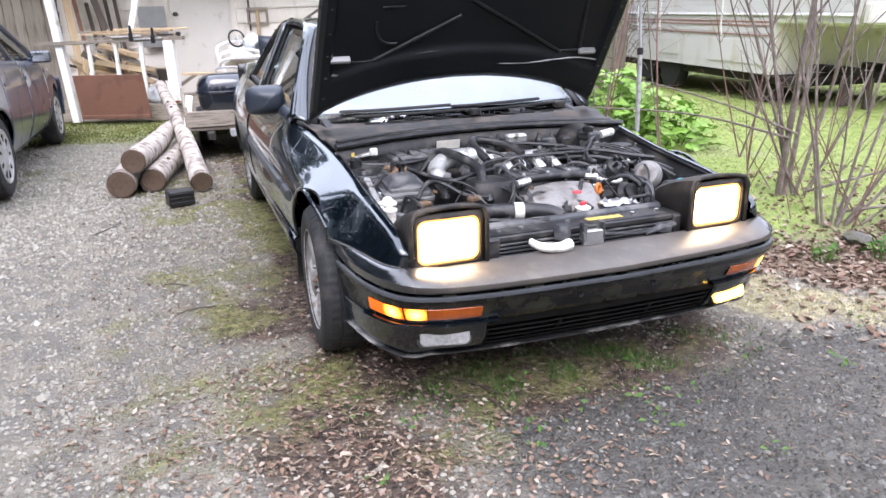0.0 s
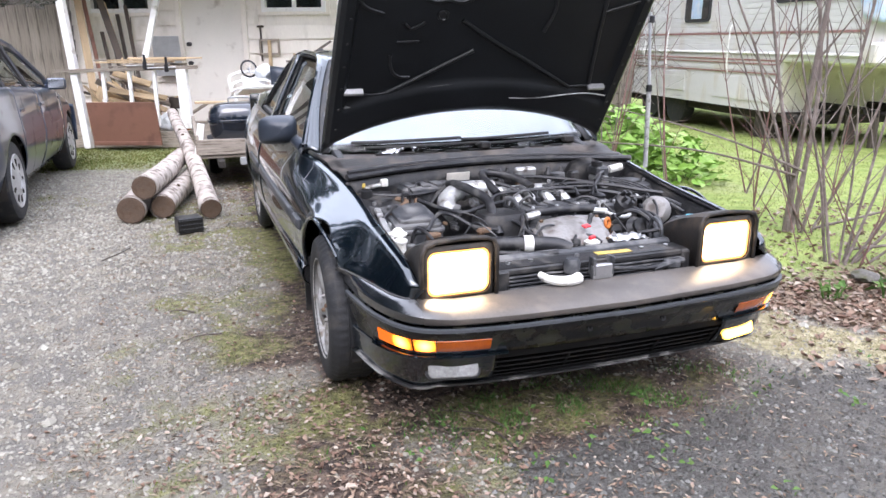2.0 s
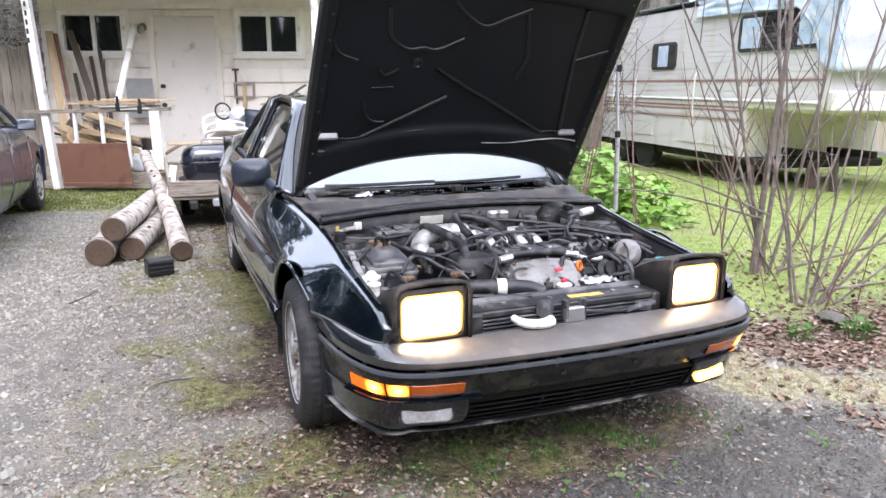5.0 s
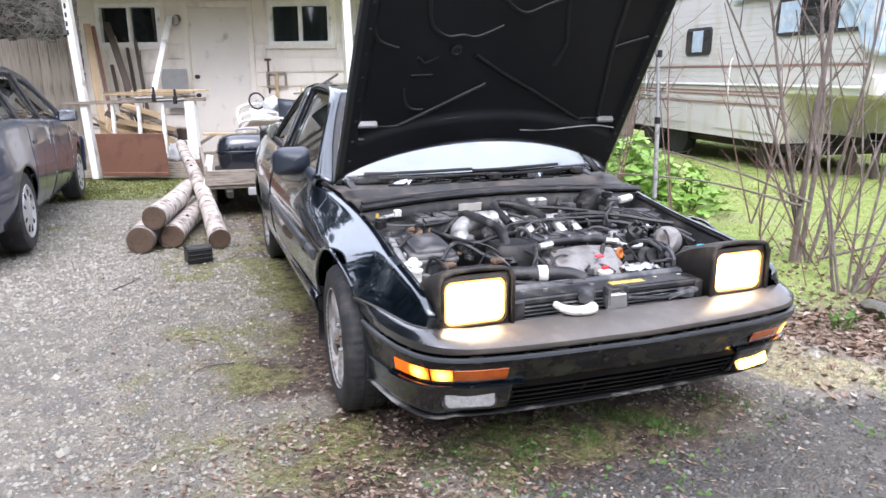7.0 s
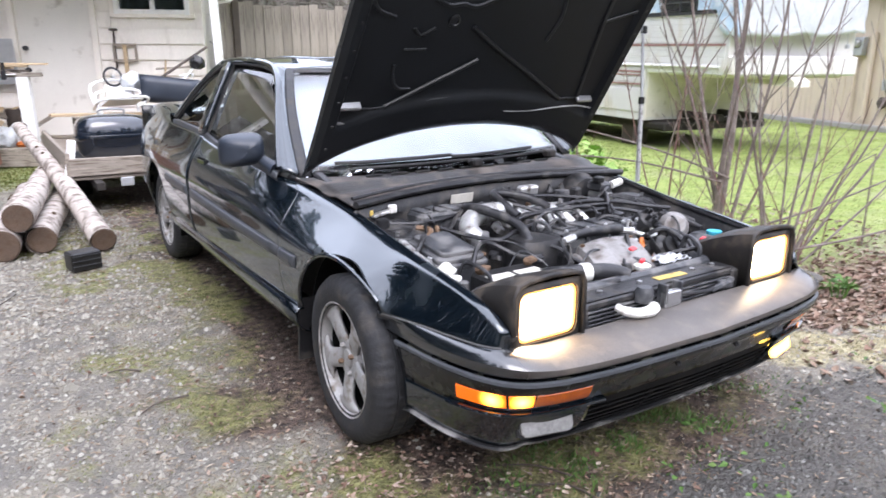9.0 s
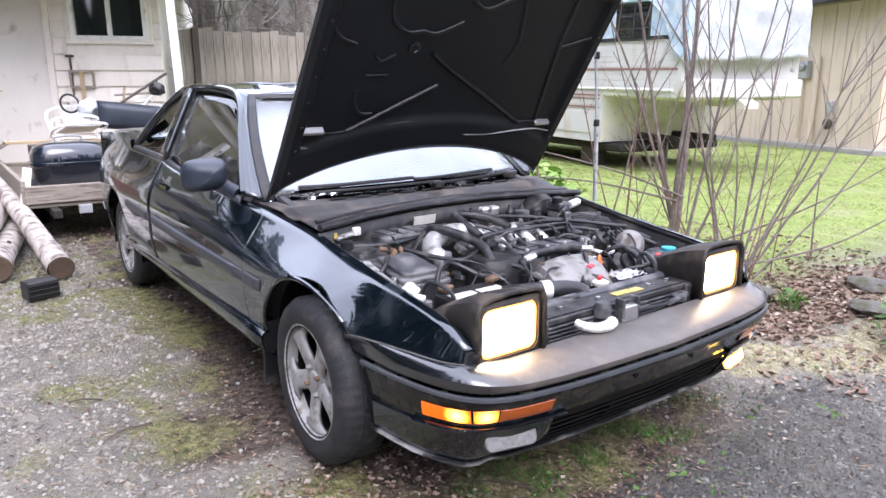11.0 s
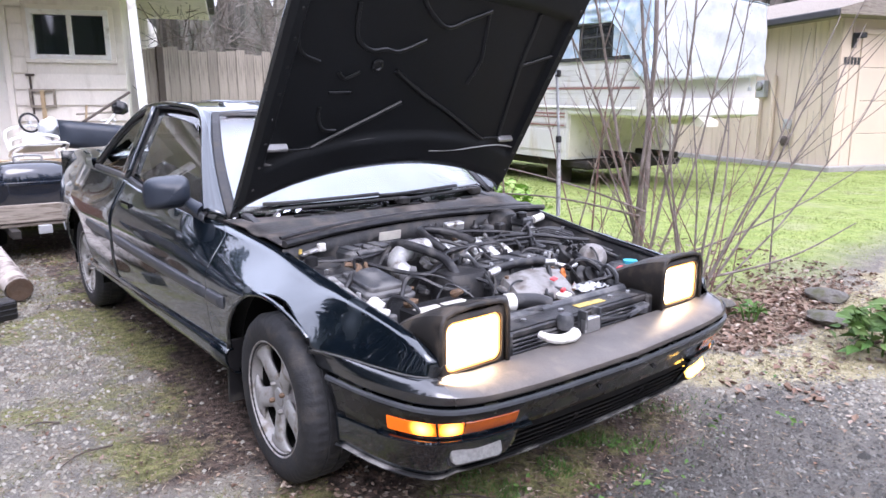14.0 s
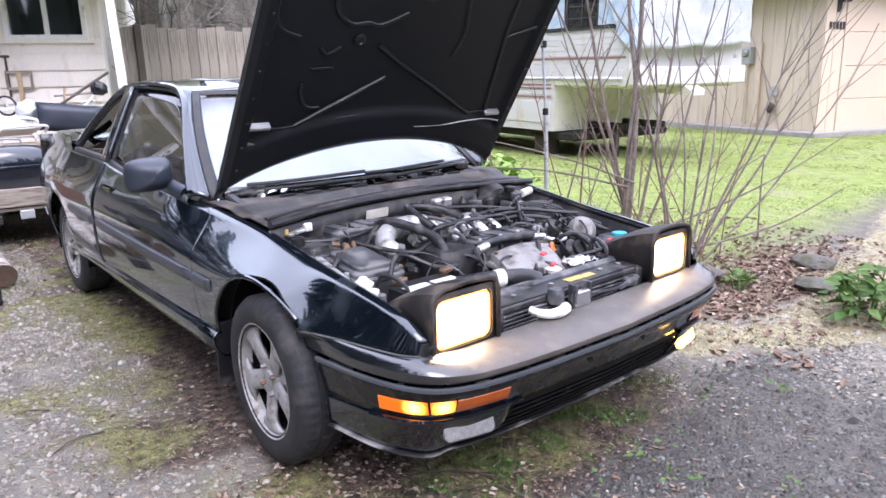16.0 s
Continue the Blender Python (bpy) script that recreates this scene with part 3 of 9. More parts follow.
for s in (-1, 1):
    bm = B()
    sheet(bm, fender_pt, dense(0.335, 1.407, [(AXF + 0.025, ARCHF)], 56) + [1.4105], VB, s > 0)
    fender = part("fender", bm, M_PAINT, car, solid=0.003, sharp=50)
    bm = B()
    tube(bm, [fender_pt(y, 1.0) + Vector((-s * 0.006, 0, -0.008)) for y in lin(0.45, 1.41, 26)], 0.006, 6, curve=False)
    part("fender_flange", bm, M_TRIM, car)
    # seam between fender and bumper, its lit upper edge painted in as a pale tube
    bm = B()
    tube(bm, [body_pt(s, y, 0, 0.503) + Vector((s * 0.002, 0, 0.001)) for y in lin(0.345, 0.722, 24)], 0.003, 6, curve=False)
    part("fender_edge", bm, M_HOODRIM, car)
    # rolled lips of the wheel arches
    for ax, rad, cy in ((AXF, ARCHF, 0.025), (AXR, ARCH, 0.0)):
        bm = B()
        pts = []
        for k in range(37):
            a = radians(-4 + 188 * k / 36)
            y, z = ax + cy + (rad + 0.002) * math.cos(a), HUB + (rad + 0.002) * math.sin(a)
            if ax == AXF and y < 0.73 and z < 0.51:
                continue
            pts.append((s * (Wc(y) - (0.9 * (0.50 - z) ** 2 if z < 0.5 else 0) - 0.003), y, z))
        tube(bm, pts, 0.0075, 8, curve=False)
        part("arch_lip", bm, M_PAINT, car)
        bm = B()
        sheet(bm, lambda a, x: Vector((s * x, ax + cy + (rad + 0.012) * math.cos(a), HUB + (rad + 0.012) * math.sin(a))), lin(radians(-10), radians(190), 26), [0.52, 0.79 if ax == AXR else 0.755], s < 0)
        sheet(bm, lambda a, r: Vector((s * 0.53, ax + cy + r * math.cos(a), HUB + r * math.sin(a))), lin(radians(-10), radians(190), 26), [0.02, rad + 0.012], s < 0)
        part("wheel_well", bm, M_WELL, car)
    bm = B()
    sheet(bm, door_pt, [1.4125] + lin(1.416, 2.617, 40) + [2.62], VB, s > 0)
    door = part("door", bm, M_PAINT, car, solid=0.003, sharp=50)
    bm = B()
    sheet(bm, lambda y, v: body_pt(s, y, v, quarter_low(y)), dense(2.624, 4.335, [(AXR, ARCH)], 46), VB, s > 0)
    part("quarter_panel", bm, M_PAINT, car, solid=0.006, sharp=50)
    # door handle: a dark recess with a painted pull flap
    hx = body_pt(s, 2.46, 0.62, 0.352).x
    bm = B()
    prism(bm, rounded(0.15, 0.052, 0.02), -0.004, 0.002, "z", Matrix.Translation((hx, 2.47, 0.722)) @ pose(0, 0, 0, 90, 0, 90 * s))
    part("door_handle", bm, M_WELL, door, "dark recessed door handle")
    bm = B()
    box(bm, (hx + s * 0.002, 2.47, 0.729), (0.010, 0.115, 0.022), None, 0.004)
    part("handle_flap", bm, M_PAINT, door)
    # rub strips, rising slightly to the tail
    for y0, y1, par in ((1.262, 1.402, car), (1.418, 2.612, door), (2.632, 3.12, car)):
        bm = B()
        prof = [(0.0, -0.022), (0.010, -0.019), (0.015, -0.008), (0.0155, 0.006), (0.011, 0.016), (0.0, 0.020)]
        sheet(bm, lambda y, k: Vector((s * (Wc(y) - 0.001 + prof[k][0] * min(1, 0.15 + (y - y0) / 0.02, 0.15 + (y1 - y) / 0.02)), y, 0.528 + 0.028 * (y - 1.2) + prof[k][1])), lin(y0, y1, 16), range(6), s > 0)
        part("rub_strip", bm, M_RUB, par, "grey-black rubber rub strip", solid=0.004)
    # sill with a bright rounded edge
    bm = B()
    prof = [(0.795, 0.352), (0.815, 0.350), (0.823, 0.338), (0.823, 0.315), (0.812, 0.288), (0.79, 0.268), (0.74, 0.255), (0.68, 0.25)]
    sheet(bm, lambda y, k: Vector((s * prof[k][0], y, prof[k][1] + 0.010 * (y - 1.3))), lin(1.275, 3.16, 14), range(8), s < 0)
    part("sill", bm, M_PAINT, car, solid=0.006)
    # mud flap behind the front wheel
    bm = B()
    box(bm, (s * 0.765, 1.292, 0.27), (0.10, 0.012, 0.24), (5, 0, 0), 0.004)
    part("mud_flap", bm, M_TRIM, car)
    # side windows
    bm = B()
    sheet(bm, lambda y, v: glass_pt(y, v, 0.02 * max(0, (y - 1.62) / 1.05) ** 4), lin(1.62, 2.66, 30), lin(0, 1, 9), s > 0)
    part("door_glass", bm, GL_SIDE, door, "side window with reflections", solid=0.004)
    bm = B()
    sheet(bm, lambda y, v: glass_pt(y, v, 0.02 * (3.34 - y) / 0.61), lin(2.73, 3.34, 18), lin(0, 1, 9), s > 0)
    part("quarter_glass", bm, GL_SIDE, car, "side window with reflections", solid=0.004)
    bm = B()
    sheet(bm, lambda y, v: glass_pt(y, v, 0.02) + Vector((s * 0.005, 0, 0)), lin(2.655, 2.735, 6), lin(0, 1, 9), s > 0)
    part("door_pillar", bm, M_PAINT, car, solid=0.03)
    for y0 in (2.658, 2.733):
        bm = B()
        tube(bm, [glass_pt(y0, v, 0.02) + Vector((s * 0.007, 0, 0)) for v in lin(0, 1, 8)], 0.006, 6, curve=False)
        part("pillar_seal", bm, M_TRIM, car)
    # moulding under the windows and the painted edge over them
    bm = B()
    sheet(bm, lambda y, k: glass_pt(y, 0) + Vector((s * (0.010, 0.016, 0.012, 0.0)[k], 0, (-0.016, -0.004, 0.010, 0.014)[k])), lin(1.60, 3.37, 30), range(4), s > 0)
    part("belt_moulding", bm, M_RUB, car, "dull grey belt moulding", solid=0.003)
    bm = B()
    tube(bm, [glass_pt(y, 1) + Vector((s * 0.006, 0, 0.004)) for y in lin(1.60, 3.355, 60)], 0.007, 6, curve=False)
    part("window_seal", bm, M_TRIM, car)
    bm = B()
    tube(bm, [glass_pt(y, 1) + Vector((s * 0.000, 0, 0.020)) for y in lin(1.60, 3.36, 60)], 0.015, 8, curve=False)
    part("drip_rail", bm, M_PAINT, car)
    # windscreen pillar, between the door glass and the screen
    bm = B()
    def pillar(t, w):
        g = glass_pt(1.575 + 0.515 * t, 1) + Vector((s * 0.004, 0, 0.026))
        q = screen(s * 0.985, min(1, t)) + Vector((0, -0.002, 0.006))
        p = g.lerp(q, w)
        return p + Vector((s * 0.4, -0.4, 0.8)) * 0.012 * math.sin(math.pi * w)
    sheet(bm, pillar, lin(0, 1, 22), lin(0, 1, 8), s < 0)
    part("windscreen_pillar", bm, M_PAINT, car, solid=0.012)
    # rear pillar
    bm = B()
    def sail(t, w):
        g = glass_pt(2.80 + 0.56 * t, 1) + Vector((0, 0, 0.022))
        q = Vector((s * (0.50 + 0.13 * t), 3.06 + 0.52 * t, 1.165 - 0.285 * t))
        p = g.lerp(q, w)
        return p + Vector((s * 0.5, 0, 0.8)) * 0.016 * math.sin(math.pi * w)
    sheet(bm, sail, lin(0, 1, 16), lin(0, 1, 8), s > 0)
    part("rear_pillar", bm, M_PAINT, car, solid=0.01)

# roof, low at the screen and rounded into the pillars
RF = eased([(0.0, 0.0), (0.12, 0.018), (0.35, 0.040), (0.6, 0.048), (0.85, 0.034), (1.0, 0.008)])
def roof_pt(t, u):
    y0, y1 = 2.05 - 0.09 * (1 - u * u), 3.02 + 0.05 * (1 - u * u)
    w = 0.538 + 0.010 * math.sin(math.pi * t) - 0.015 * t
    return Vector((u * w, y0 + (y1 - y0) * t, 1.168 + RF(t) + 0.006 * (1 - u * u) - 0.022 * abs(u) ** 5))
bm = B()
sheet(bm, roof_pt, lin(0, 1, 22), lin(-1, 1, 25), True)
roof = part("roof", bm, M_PAINT, car, solid=0.02)
bm = B()
sheet(bm, lambda t, u: roof_pt(0.28 + 0.42 * t, u * 0.62) + Vector((0, 0, 0.002)), lin(0, 1, 8), lin(-1, 1, 8), True)
part("sunroof_panel", bm, M_PAINT, roof, solid=0.003)
bm = B()
sheet(bm, lambda v, u: Vector((u * (0.50 + 0.13 * v), 3.05 + 0.53 * v + 0.05 * (1 - u * u), 1.165 - 0.275 * v + 0.02 * (1 - u * u))), lin(0, 1, 8), lin(-1, 1, 12), True)
part("rear_window", bm, GL_SIDE, car, solid=0.005)
bm = B()
sheet(bm, lambda v, u: Vector((u * (0.69 - 0.085 * v), 3.52 + 0.78 * v, 0.885 + 0.036 * math.sin(v * 1.9) + 0.014 * (1 - u * u))), lin(0, 1, 12), lin(-1, 1, 12), True)
part("trunk_lid", bm, M_PAINT, car, solid=0.012)
bm = B()
sheet(bm, lambda z, u: Vector((u * 0.72, 4.37 - 0.10 * abs(u) ** 3 - 0.25 * (z - 0.55) ** 2, z)), lin(0.3, 0.90, 9), lin(-1, 1, 17), True)
part("tail_panel", bm, M_BUMPER, car, solid=0.02)
# underbody
bm = B()
box(bm, (0, 2.3, 0.24), (1.45, 3.6, 0.06), None, 0.02)
part("floor_pan", bm, M_UNDER, car)
for ax in (AXF, AXR):
    bm = B()
    tube(bm, [(-0.7, ax, HUB), (0.7, ax, HUB)], 0.035, 8, curve=False)
    part("axle", bm, M_UNDER, car)

# interior
bm = B()
box(bm, (0, 2.4, 0.42), (1.4, 2.2, 0.24), None, 0.03)
part("cabin_floor", bm, M_SEAT, car)
bm = B()
box(bm, (0, 1.62, 0.68), (1.36, 0.3, 0.16), None, 0.05)
part("dashboard", bm, M_TRIM, car)
for x in (-0.36, 0.36):
    bm = B()
    box(bm, (x, 2.35, 0.6), (0.5, 0.5, 0.16), None, 0.05)
    box(bm, (x, 2.65, 0.8), (0.48, 0.14, 0.5), (-14, 0, 0), 0.06)
    box(bm, (x, 2.74, 1.07), (0.26, 0.09, 0.15), (-10, 0, 0), 0.04)
    part("front_seat", bm, M_SEAT, car, "dark cloth bucket seat")
bm = B()
box(bm, (0, 3.2, 0.72), (1.2, 0.3, 0.4), (-20, 0, 0), 0.06)
part("rear_seat", bm, M_SEAT, car)
bm = B()
mm = pose(0.36, 1.9, 0.86, -65, 0, 0)
lathe(bm, [(0.18 + 0.014 * math.cos(a), 0.014 * math.sin(a)) for a in lin(0, 2 * math.pi, 9)], 24, mm)
box(bm, (0.36, 1.9, 0.86), (0.34, 0.03, 0.05), None, 0.01)
part("steering_wheel", bm, M_TRIM, car)

# windscreen
bm = B()
sheet(bm, screen, lin(-1, 1, 22), lin(0, 1, 10), False)
part("windscreen", bm, GL_WIND, car, "curved windscreen reflecting the sky", solid=0.005)
# pale sheet added behind the glass to brighten it like reflected sky
bm = B()
sheet(bm, lambda u, v: screen(u, v) + Vector((0, 0.03, -0.012 + 0.004 * math.sin(u * 30))), lin(-0.93, 0.93, 60), lin(0.02, 0.93, 6), False)
part("sunshade", bm, M_GLARE, car, "pale sheet added behind the windscreen in place of sky glare", solid=0.003)
bm = B()
for a, b in ((-1, -0.93), (0.93, 1)):
    sheet(bm, lambda u, v: screen(u, v) + Vector((0, -0.002, 0.004)), lin(a, b, 4), lin(0, 1, 8), False)
sheet(bm, lambda u, v: screen(u, v) + Vector((0, -0.002, 0.004)), lin(-1, 1, 16), lin(0.95, 1.0, 3), False)
part("windscreen_seal", bm, M_TRIM, car, solid=0.003)

# wipers
for x0, x1 in ((-0.50, 0.02), (0.0, 0.50)):
    bm = B()
    def wp(x, up):
        u = x / 0.70
        p = screen(u, up)
        return p + Vector((0, -0.016, 0.012))
    tube(bm, [wp(x, 0.03 + 0.03 * abs(x - x0)) for x in lin(x0, x1, 6)], 0.006, 6)
    tube(bm, [wp(x, 0.075 + 0.04 * abs(x - x0)) for x in lin(x0 - 0.06, x1 - 0.08, 6)], 0.008, 6)
    box(bm, tuple(wp(x1 + 0.02, 0.02)), (0.05, 0.05, 0.03), None, 0.01)
    part("wiper", bm, M_TRIM, car)

# cowl panel and its rubber seal
def cowl_line(u):
    return Vector((u * 0.655, 1.15 + 0.11 * (1 - u * u) + 0.02 * u, 0.722 + 0.012 * (1 - u * u)))
bm = B()
def cowl_top(u, v):
    a, b = cowl_line(u), Vector((u * 0.70, 1.60 - 0.12 * (1 - u * u), 0.766))
    p = a.lerp(b, v)
    p.z += 0.012 * math.sin(math.pi * v) - (0.012 if 0.35 < v < 0.5 else 0)
    return p
sheet(bm, cowl_top, lin(-1, 1, 24), lin(0, 1, 12), False)
cowl = part("cowl_panel", bm, M_COWL, car, "dusty black cowl panel", solid=0.006)
bm = B()
tube(bm, [cowl_line(u) + Vector((0, 0, 0.008)) for u in lin(-1, 1, 20)], 0.013, 8, n=3)
tube(bm, [cowl_line(u) + Vector((0, 0.06, 0.016)) for u in lin(-0.97, 0.97, 20)], 0.007, 6, n=3)
part("cowl_seal", bm, M_HOSE, cowl)
for x in lin(-0.42, 0.42, 9):
    bm = B()
    box(bm, tuple(cowl_top(x / 0.68, 0.72) + Vector((0, 0, 0.004))), (0.07, 0.012, 0.008), None, 0.002)
    part("vent_slot", bm, M_TRIM, cowl)

# hood, open
HN = Vector((0, -0.562, 0.827))
HU = Vector((0, 0.827, 0.562))
H0 = Vector((0, 1.515, 0.775))
def hood_pt(x, sl, off=0.0):
    bow = 0.035 * (1 - (x / 0.68) ** 2) * 0.6
    return H0 + HN * sl + Vector((x, 0, 0)) + HU * (off + bow)
def hood_uv(u, v):
    w = 0.685 - 0.035 * v
    x = u * w
    s0 = 0.196 * (1 - u * u) ** 0.68
    s1 = 1.06 + 0.03 * (1 - u * u)
    return x, s0 + (s1 - s0) * v
bm = B()
sheet(bm, lambda u, v: hood_pt(*hood_uv(u, v), 0.0), lin(-1, 1, 24), lin(0, 1, 18), False)
hood = part("hood", bm, M_PAINT, car, "black hood propped open, its underside showing", solid=-0.006)
bm = B()
def inner(u, v):
    x, sl = hood_uv(u * 0.985, 0.008 + v * 0.98)
    d = 0.010
    e = min(1 - abs(u), 0.5 * v, 0.6 * (1 - v) + 0.001)
    # raised frame round the edge and ribs, hollow pans between
    frame_w = 0.13
    if e * 0.68 > frame_w * 0.5:
        d += 0.0
    else:
        d += 0.022 * max(0.0, min(1, (frame_w * 0.5 - e * 0.68) / 0.012)) * min(1, e * 0.68 / 0.012)
    return hood_pt(x, sl, -d)
sheet(bm, inner, lin(-1, 1, 80), lin(0, 1, 70), True)
part("hood_inner_panel", bm, M_HOODIN, hood, "black pressed inner panel")
def rib(pts, r=0.016, mt=M_RIB, name="hood_rib"):
    b2 = B()
    tube(b2, [hood_pt(x, sl - 0.019 * (1 - (x / 0.68) ** 2), -0.012) for x, sl in pts], r, 8, flat=0.7, n=5)
    return part(name, b2, mt, hood)
rib([(-0.43, 0.322), (-0.26, 0.422), (-0.088, 0.524)], 0.013)
rib([(-0.166, 0.658), (-0.02, 0.572), (0.172, 0.470), (0.412, 0.333)], 0.013)
# lower bar, its highlight put into the paler grey
rib([(-0.262, 0.346), (-0.172, 0.358), (-0.001, 0.364), (0.238, 0.349)], 0.012, M_HOODRIM)
rib([(-0.17, 1.02), (-0.15, 0.945), (-0.104, 0.897), (-0.003, 0.843), (0.087, 0.880), (0.178, 0.922)], 0.009)
rib([(-0.40, 0.90), (-0.385, 0.815), (-0.359, 0.765), (-0.298, 0.733), (-0.237, 0.741), (-0.175, 0.736), (-0.075, 0.786)], 0.009)
rib([(-0.405, 0.643), (-0.371, 0.618), (-0.32, 0.646)], 0.009)
rib([(-0.60, 0.80), (-0.588, 0.738), (-0.556, 0.699), (-0.49, 0.678)], 0.008)
rib([(0.44, 0.699), (0.594, 0.751)], 0.008)
rib([(0.425, 0.93), (0.434, 0.85), (0.447, 0.691), (0.509, 0.345)], 0.010)
rib([(0.165, 0.92), (0.20, 0.80), (0.222, 0.712), (0.20, 0.61)], 0.008)
rib([(-0.44, 0.50), (-0.436, 0.464), (-0.416, 0.420), (-0.384, 0.399), (-0.343, 0.398)], 0.007)
rib([(-0.42, 0.56), (-0.33, 0.565)], 0.006)
rib([(-0.62, 0.325), (-0.5, 0.315), (-0.43, 0.322)], 0.006)
rib([(0.412, 0.333), (0.47, 0.338), (0.62, 0.33)], 0.006)
# latch striker slot near the front edge
rib([(0.40, 0.985), (0.42, 0.965), (0.48, 0.958), (0.56, 0.975), (0.61, 0.995), (0.57, 1.005), (0.47, 0.998), (0.41, 0.992)], 0.007, M_HOODRIM, "latch_slot")
for x in (-0.575, 0.548):
    bm = B()
    box(bm, tuple(hood_pt(x, 0.328, -0.02)), (0.085, 0.016, 0.028), Matrix.Rotation(radians(-34), 4, "X"), 0.01)
    part("hinge_pad", bm, M_STEEL, hood, "bright worn pad")
    bm = B()
    box(bm, tuple(hood_pt(x, 0.25, -0.016)), (0.075, 0.016, 0.012), Matrix.Rotation(radians(-34), 4, "X"), 0.008)
    part("hinge_bracket", bm, M_HOODRIM, hood)
    bm = B()
    box(bm, tuple(hood_pt(x, 0.18, -0.016)), (0.075, 0.016, 0.016), Matrix.Rotation(radians(-34), 4, "X"), 0.008)
    part("hinge_bracket", bm, M_HOODRIM, hood)
    bm = B()
    box(bm, (x * 1.06, 1.47, 0.755), (0.04, 0.16, 0.03), (12, 0, 0), 0.008)
    part("hood_hinge", bm, M_TRIM, car)
bm = B()
lathe(bm, [(0.024, 0), (0.023, 0.005), (0.016, 0.007), (0.014, 0.003), (0, 0.003)], 16, Matrix.Translation(hood_pt(-0.252, 0.661, -0.012)) @ Vector((0, 0, 1)).rotation_difference(-HU).to_matrix().to_4x4())
part("hood_bump_stop", bm, M_RIB, hood)
random.seed(5)
for k in range(9):
    for u in (-0.93, 0.93):
        bm = B()
        x, sl = hood_uv(u, 0.1 + 0.1 * k)
        lathe(bm, [(0.007, 0), (0.005, 0.005), (0, 0.005)], 8, Matrix.Translation(hood_pt(x, sl, -0.03)) @ Vector((0, 0, 1)).rotation_difference(-HU).to_matrix().to_4x4())
        part("trim_clip", bm, M_TRIM, hood)
for k in range(9):
    bm = B()
    x = -0.4 + 0.1 * k
    lathe(bm, [(0.007, 0), (0.005, 0.005), (0, 0.005)], 8, Matrix.Translation(hood_pt(x, 0.285 + 0.03 * (1 - (x / 0.5) ** 2), -0.02)) @ Vector((0, 0, 1)).rotation_difference(-HU).to_matrix().to_4x4())
    part("trim_clip", bm, M_TRIM, hood)
bm = B()
tube(bm, [hood_pt(0.125, 0.285, -0.02), hood_pt(0.132, 0.278, -0.03), hood_pt(0.265, 0.276, -0.03), hood_pt(0.425, 0.298, -0.035), hood_pt(0.524, 0.299, -0.03), hood_pt(0.642, 0.275, -0.02)], 0.003, 6)
part("washer_hose", bm, M_HUBCAP, hood, "thin pale washer hose")
# prop pole for the hood, standing on the far fender
prop = thing("prop_pole", pose(0.70, 1.12, 0.692), "thin silver telescopic pole propping the hood open", "pole")
bm = B()
tube(bm, [(0, 0, 0), (-0.008, 0.004, 0.345)], 0.0100, 10, curve=False)
part("lower_tube", bm, M_ALU, prop, "bright lower tube")
bm = B()
tube(bm, [(-0.008, 0.004, 0.345), (-0.022, 0.015, 0.66)], 0.0065, 10, curve=False)
part("upper_tube", bm, M_METERG, prop, "dull grey upper tube")
for z, y in ((0.345, 0.004), (0.63, 0.014)):
    bm = B()
    lathe(bm, [(0.007, -0.016), (0.013, -0.013), (0.013, 0.013), (0.007, 0.016)], 12, pose(-0.008 - 0.02 * (z - 0.34), y, z))
    part("clamp", bm, M_TRIM, prop)

# front bumper
BQ = [0, 0.30, 0.48, 0.58, 0.66, 0.74, 0.82, 0.90, 1.0]
OUT_X = eased(list(zip(BQ, [0, 0.36, 0.55, 0.625, 0.672, 0.708, 0.737, 0.755, 0.770])))
OUT_Y = eased(list(zip(BQ, [0.182, 0.200, 0.226, 0.252, 0.288, 0.346, 0.435, 0.535, 0.668])))
IN_X = eased(list(zip(BQ, [0, 0.34, 0.50, 0.570, 0.612, 0.652, 0.694, 0.735, 0.786])))
IN_Y = eased(list(zip(BQ, [0.350, 0.350, 0.348, 0.345, 0.338, 0.342, 0.420, 0.565, 0.742])))
def side_of(f, q):
    return math.copysign(f(abs(q)), q)
def plan(q):
    """Outline of the bumper in plan: q from -1 (one wheel arch) through 0 (the middle) to 1; with the outward normal."""
    at = lambda a: Vector((side_of(OUT_X, a), OUT_Y(abs(a)), 0))
    t = (at(min(1, q + 0.03)) - at(max(-1, q - 0.03))).normalized()
    return at(q), Vector((t.y, -t.x, 0))
# the face leans back below its nose, most in the middle, and its lower edge rises to the wheels
LEAN_BACK = eased([(0.20, -0.125), (0.23, -0.100), (0.27, -0.074), (0.30, -0.060), (0.35, -0.044), (0.39, -0.028), (0.42, -0.004), (0.435, 0.0)])
LEAN_SHARE = eased([(0, 1), (0.55, 1), (0.65, 0.8), (0.75, 0.5), (0.85, 0.25), (1.0, 0.1)])
def bump(q, d, z):
    p, n = plan(q)
    if 0.1 < z < 0.43:
        d += LEAN_BACK(z) * LEAN_SHARE(abs(q))
        if z < 0.30:
            z += 0.32 * (0.30 - z) * min(1, max(0, (abs(q) - 0.72) / 0.25))
    # the old bumper sags a little on the passenger's far corner
    if 0.1 < z < 0.43:
        z -= 0.015 * min(1.2, max(0, p.x / 0.6))
    # the end towards the wheel follows the arch
    if abs(q) > 0.9:
        front = AXF + 0.025 - math.sqrt(max(0.0, (ARCHF + 0.004) ** 2 - (z - HUB) ** 2))
        p.y += (front - OUT_Y(1.0)) * ((abs(q) - 0.9) / 0.1) ** 1.5
    return p + n * d + Vector((0, 0, z))
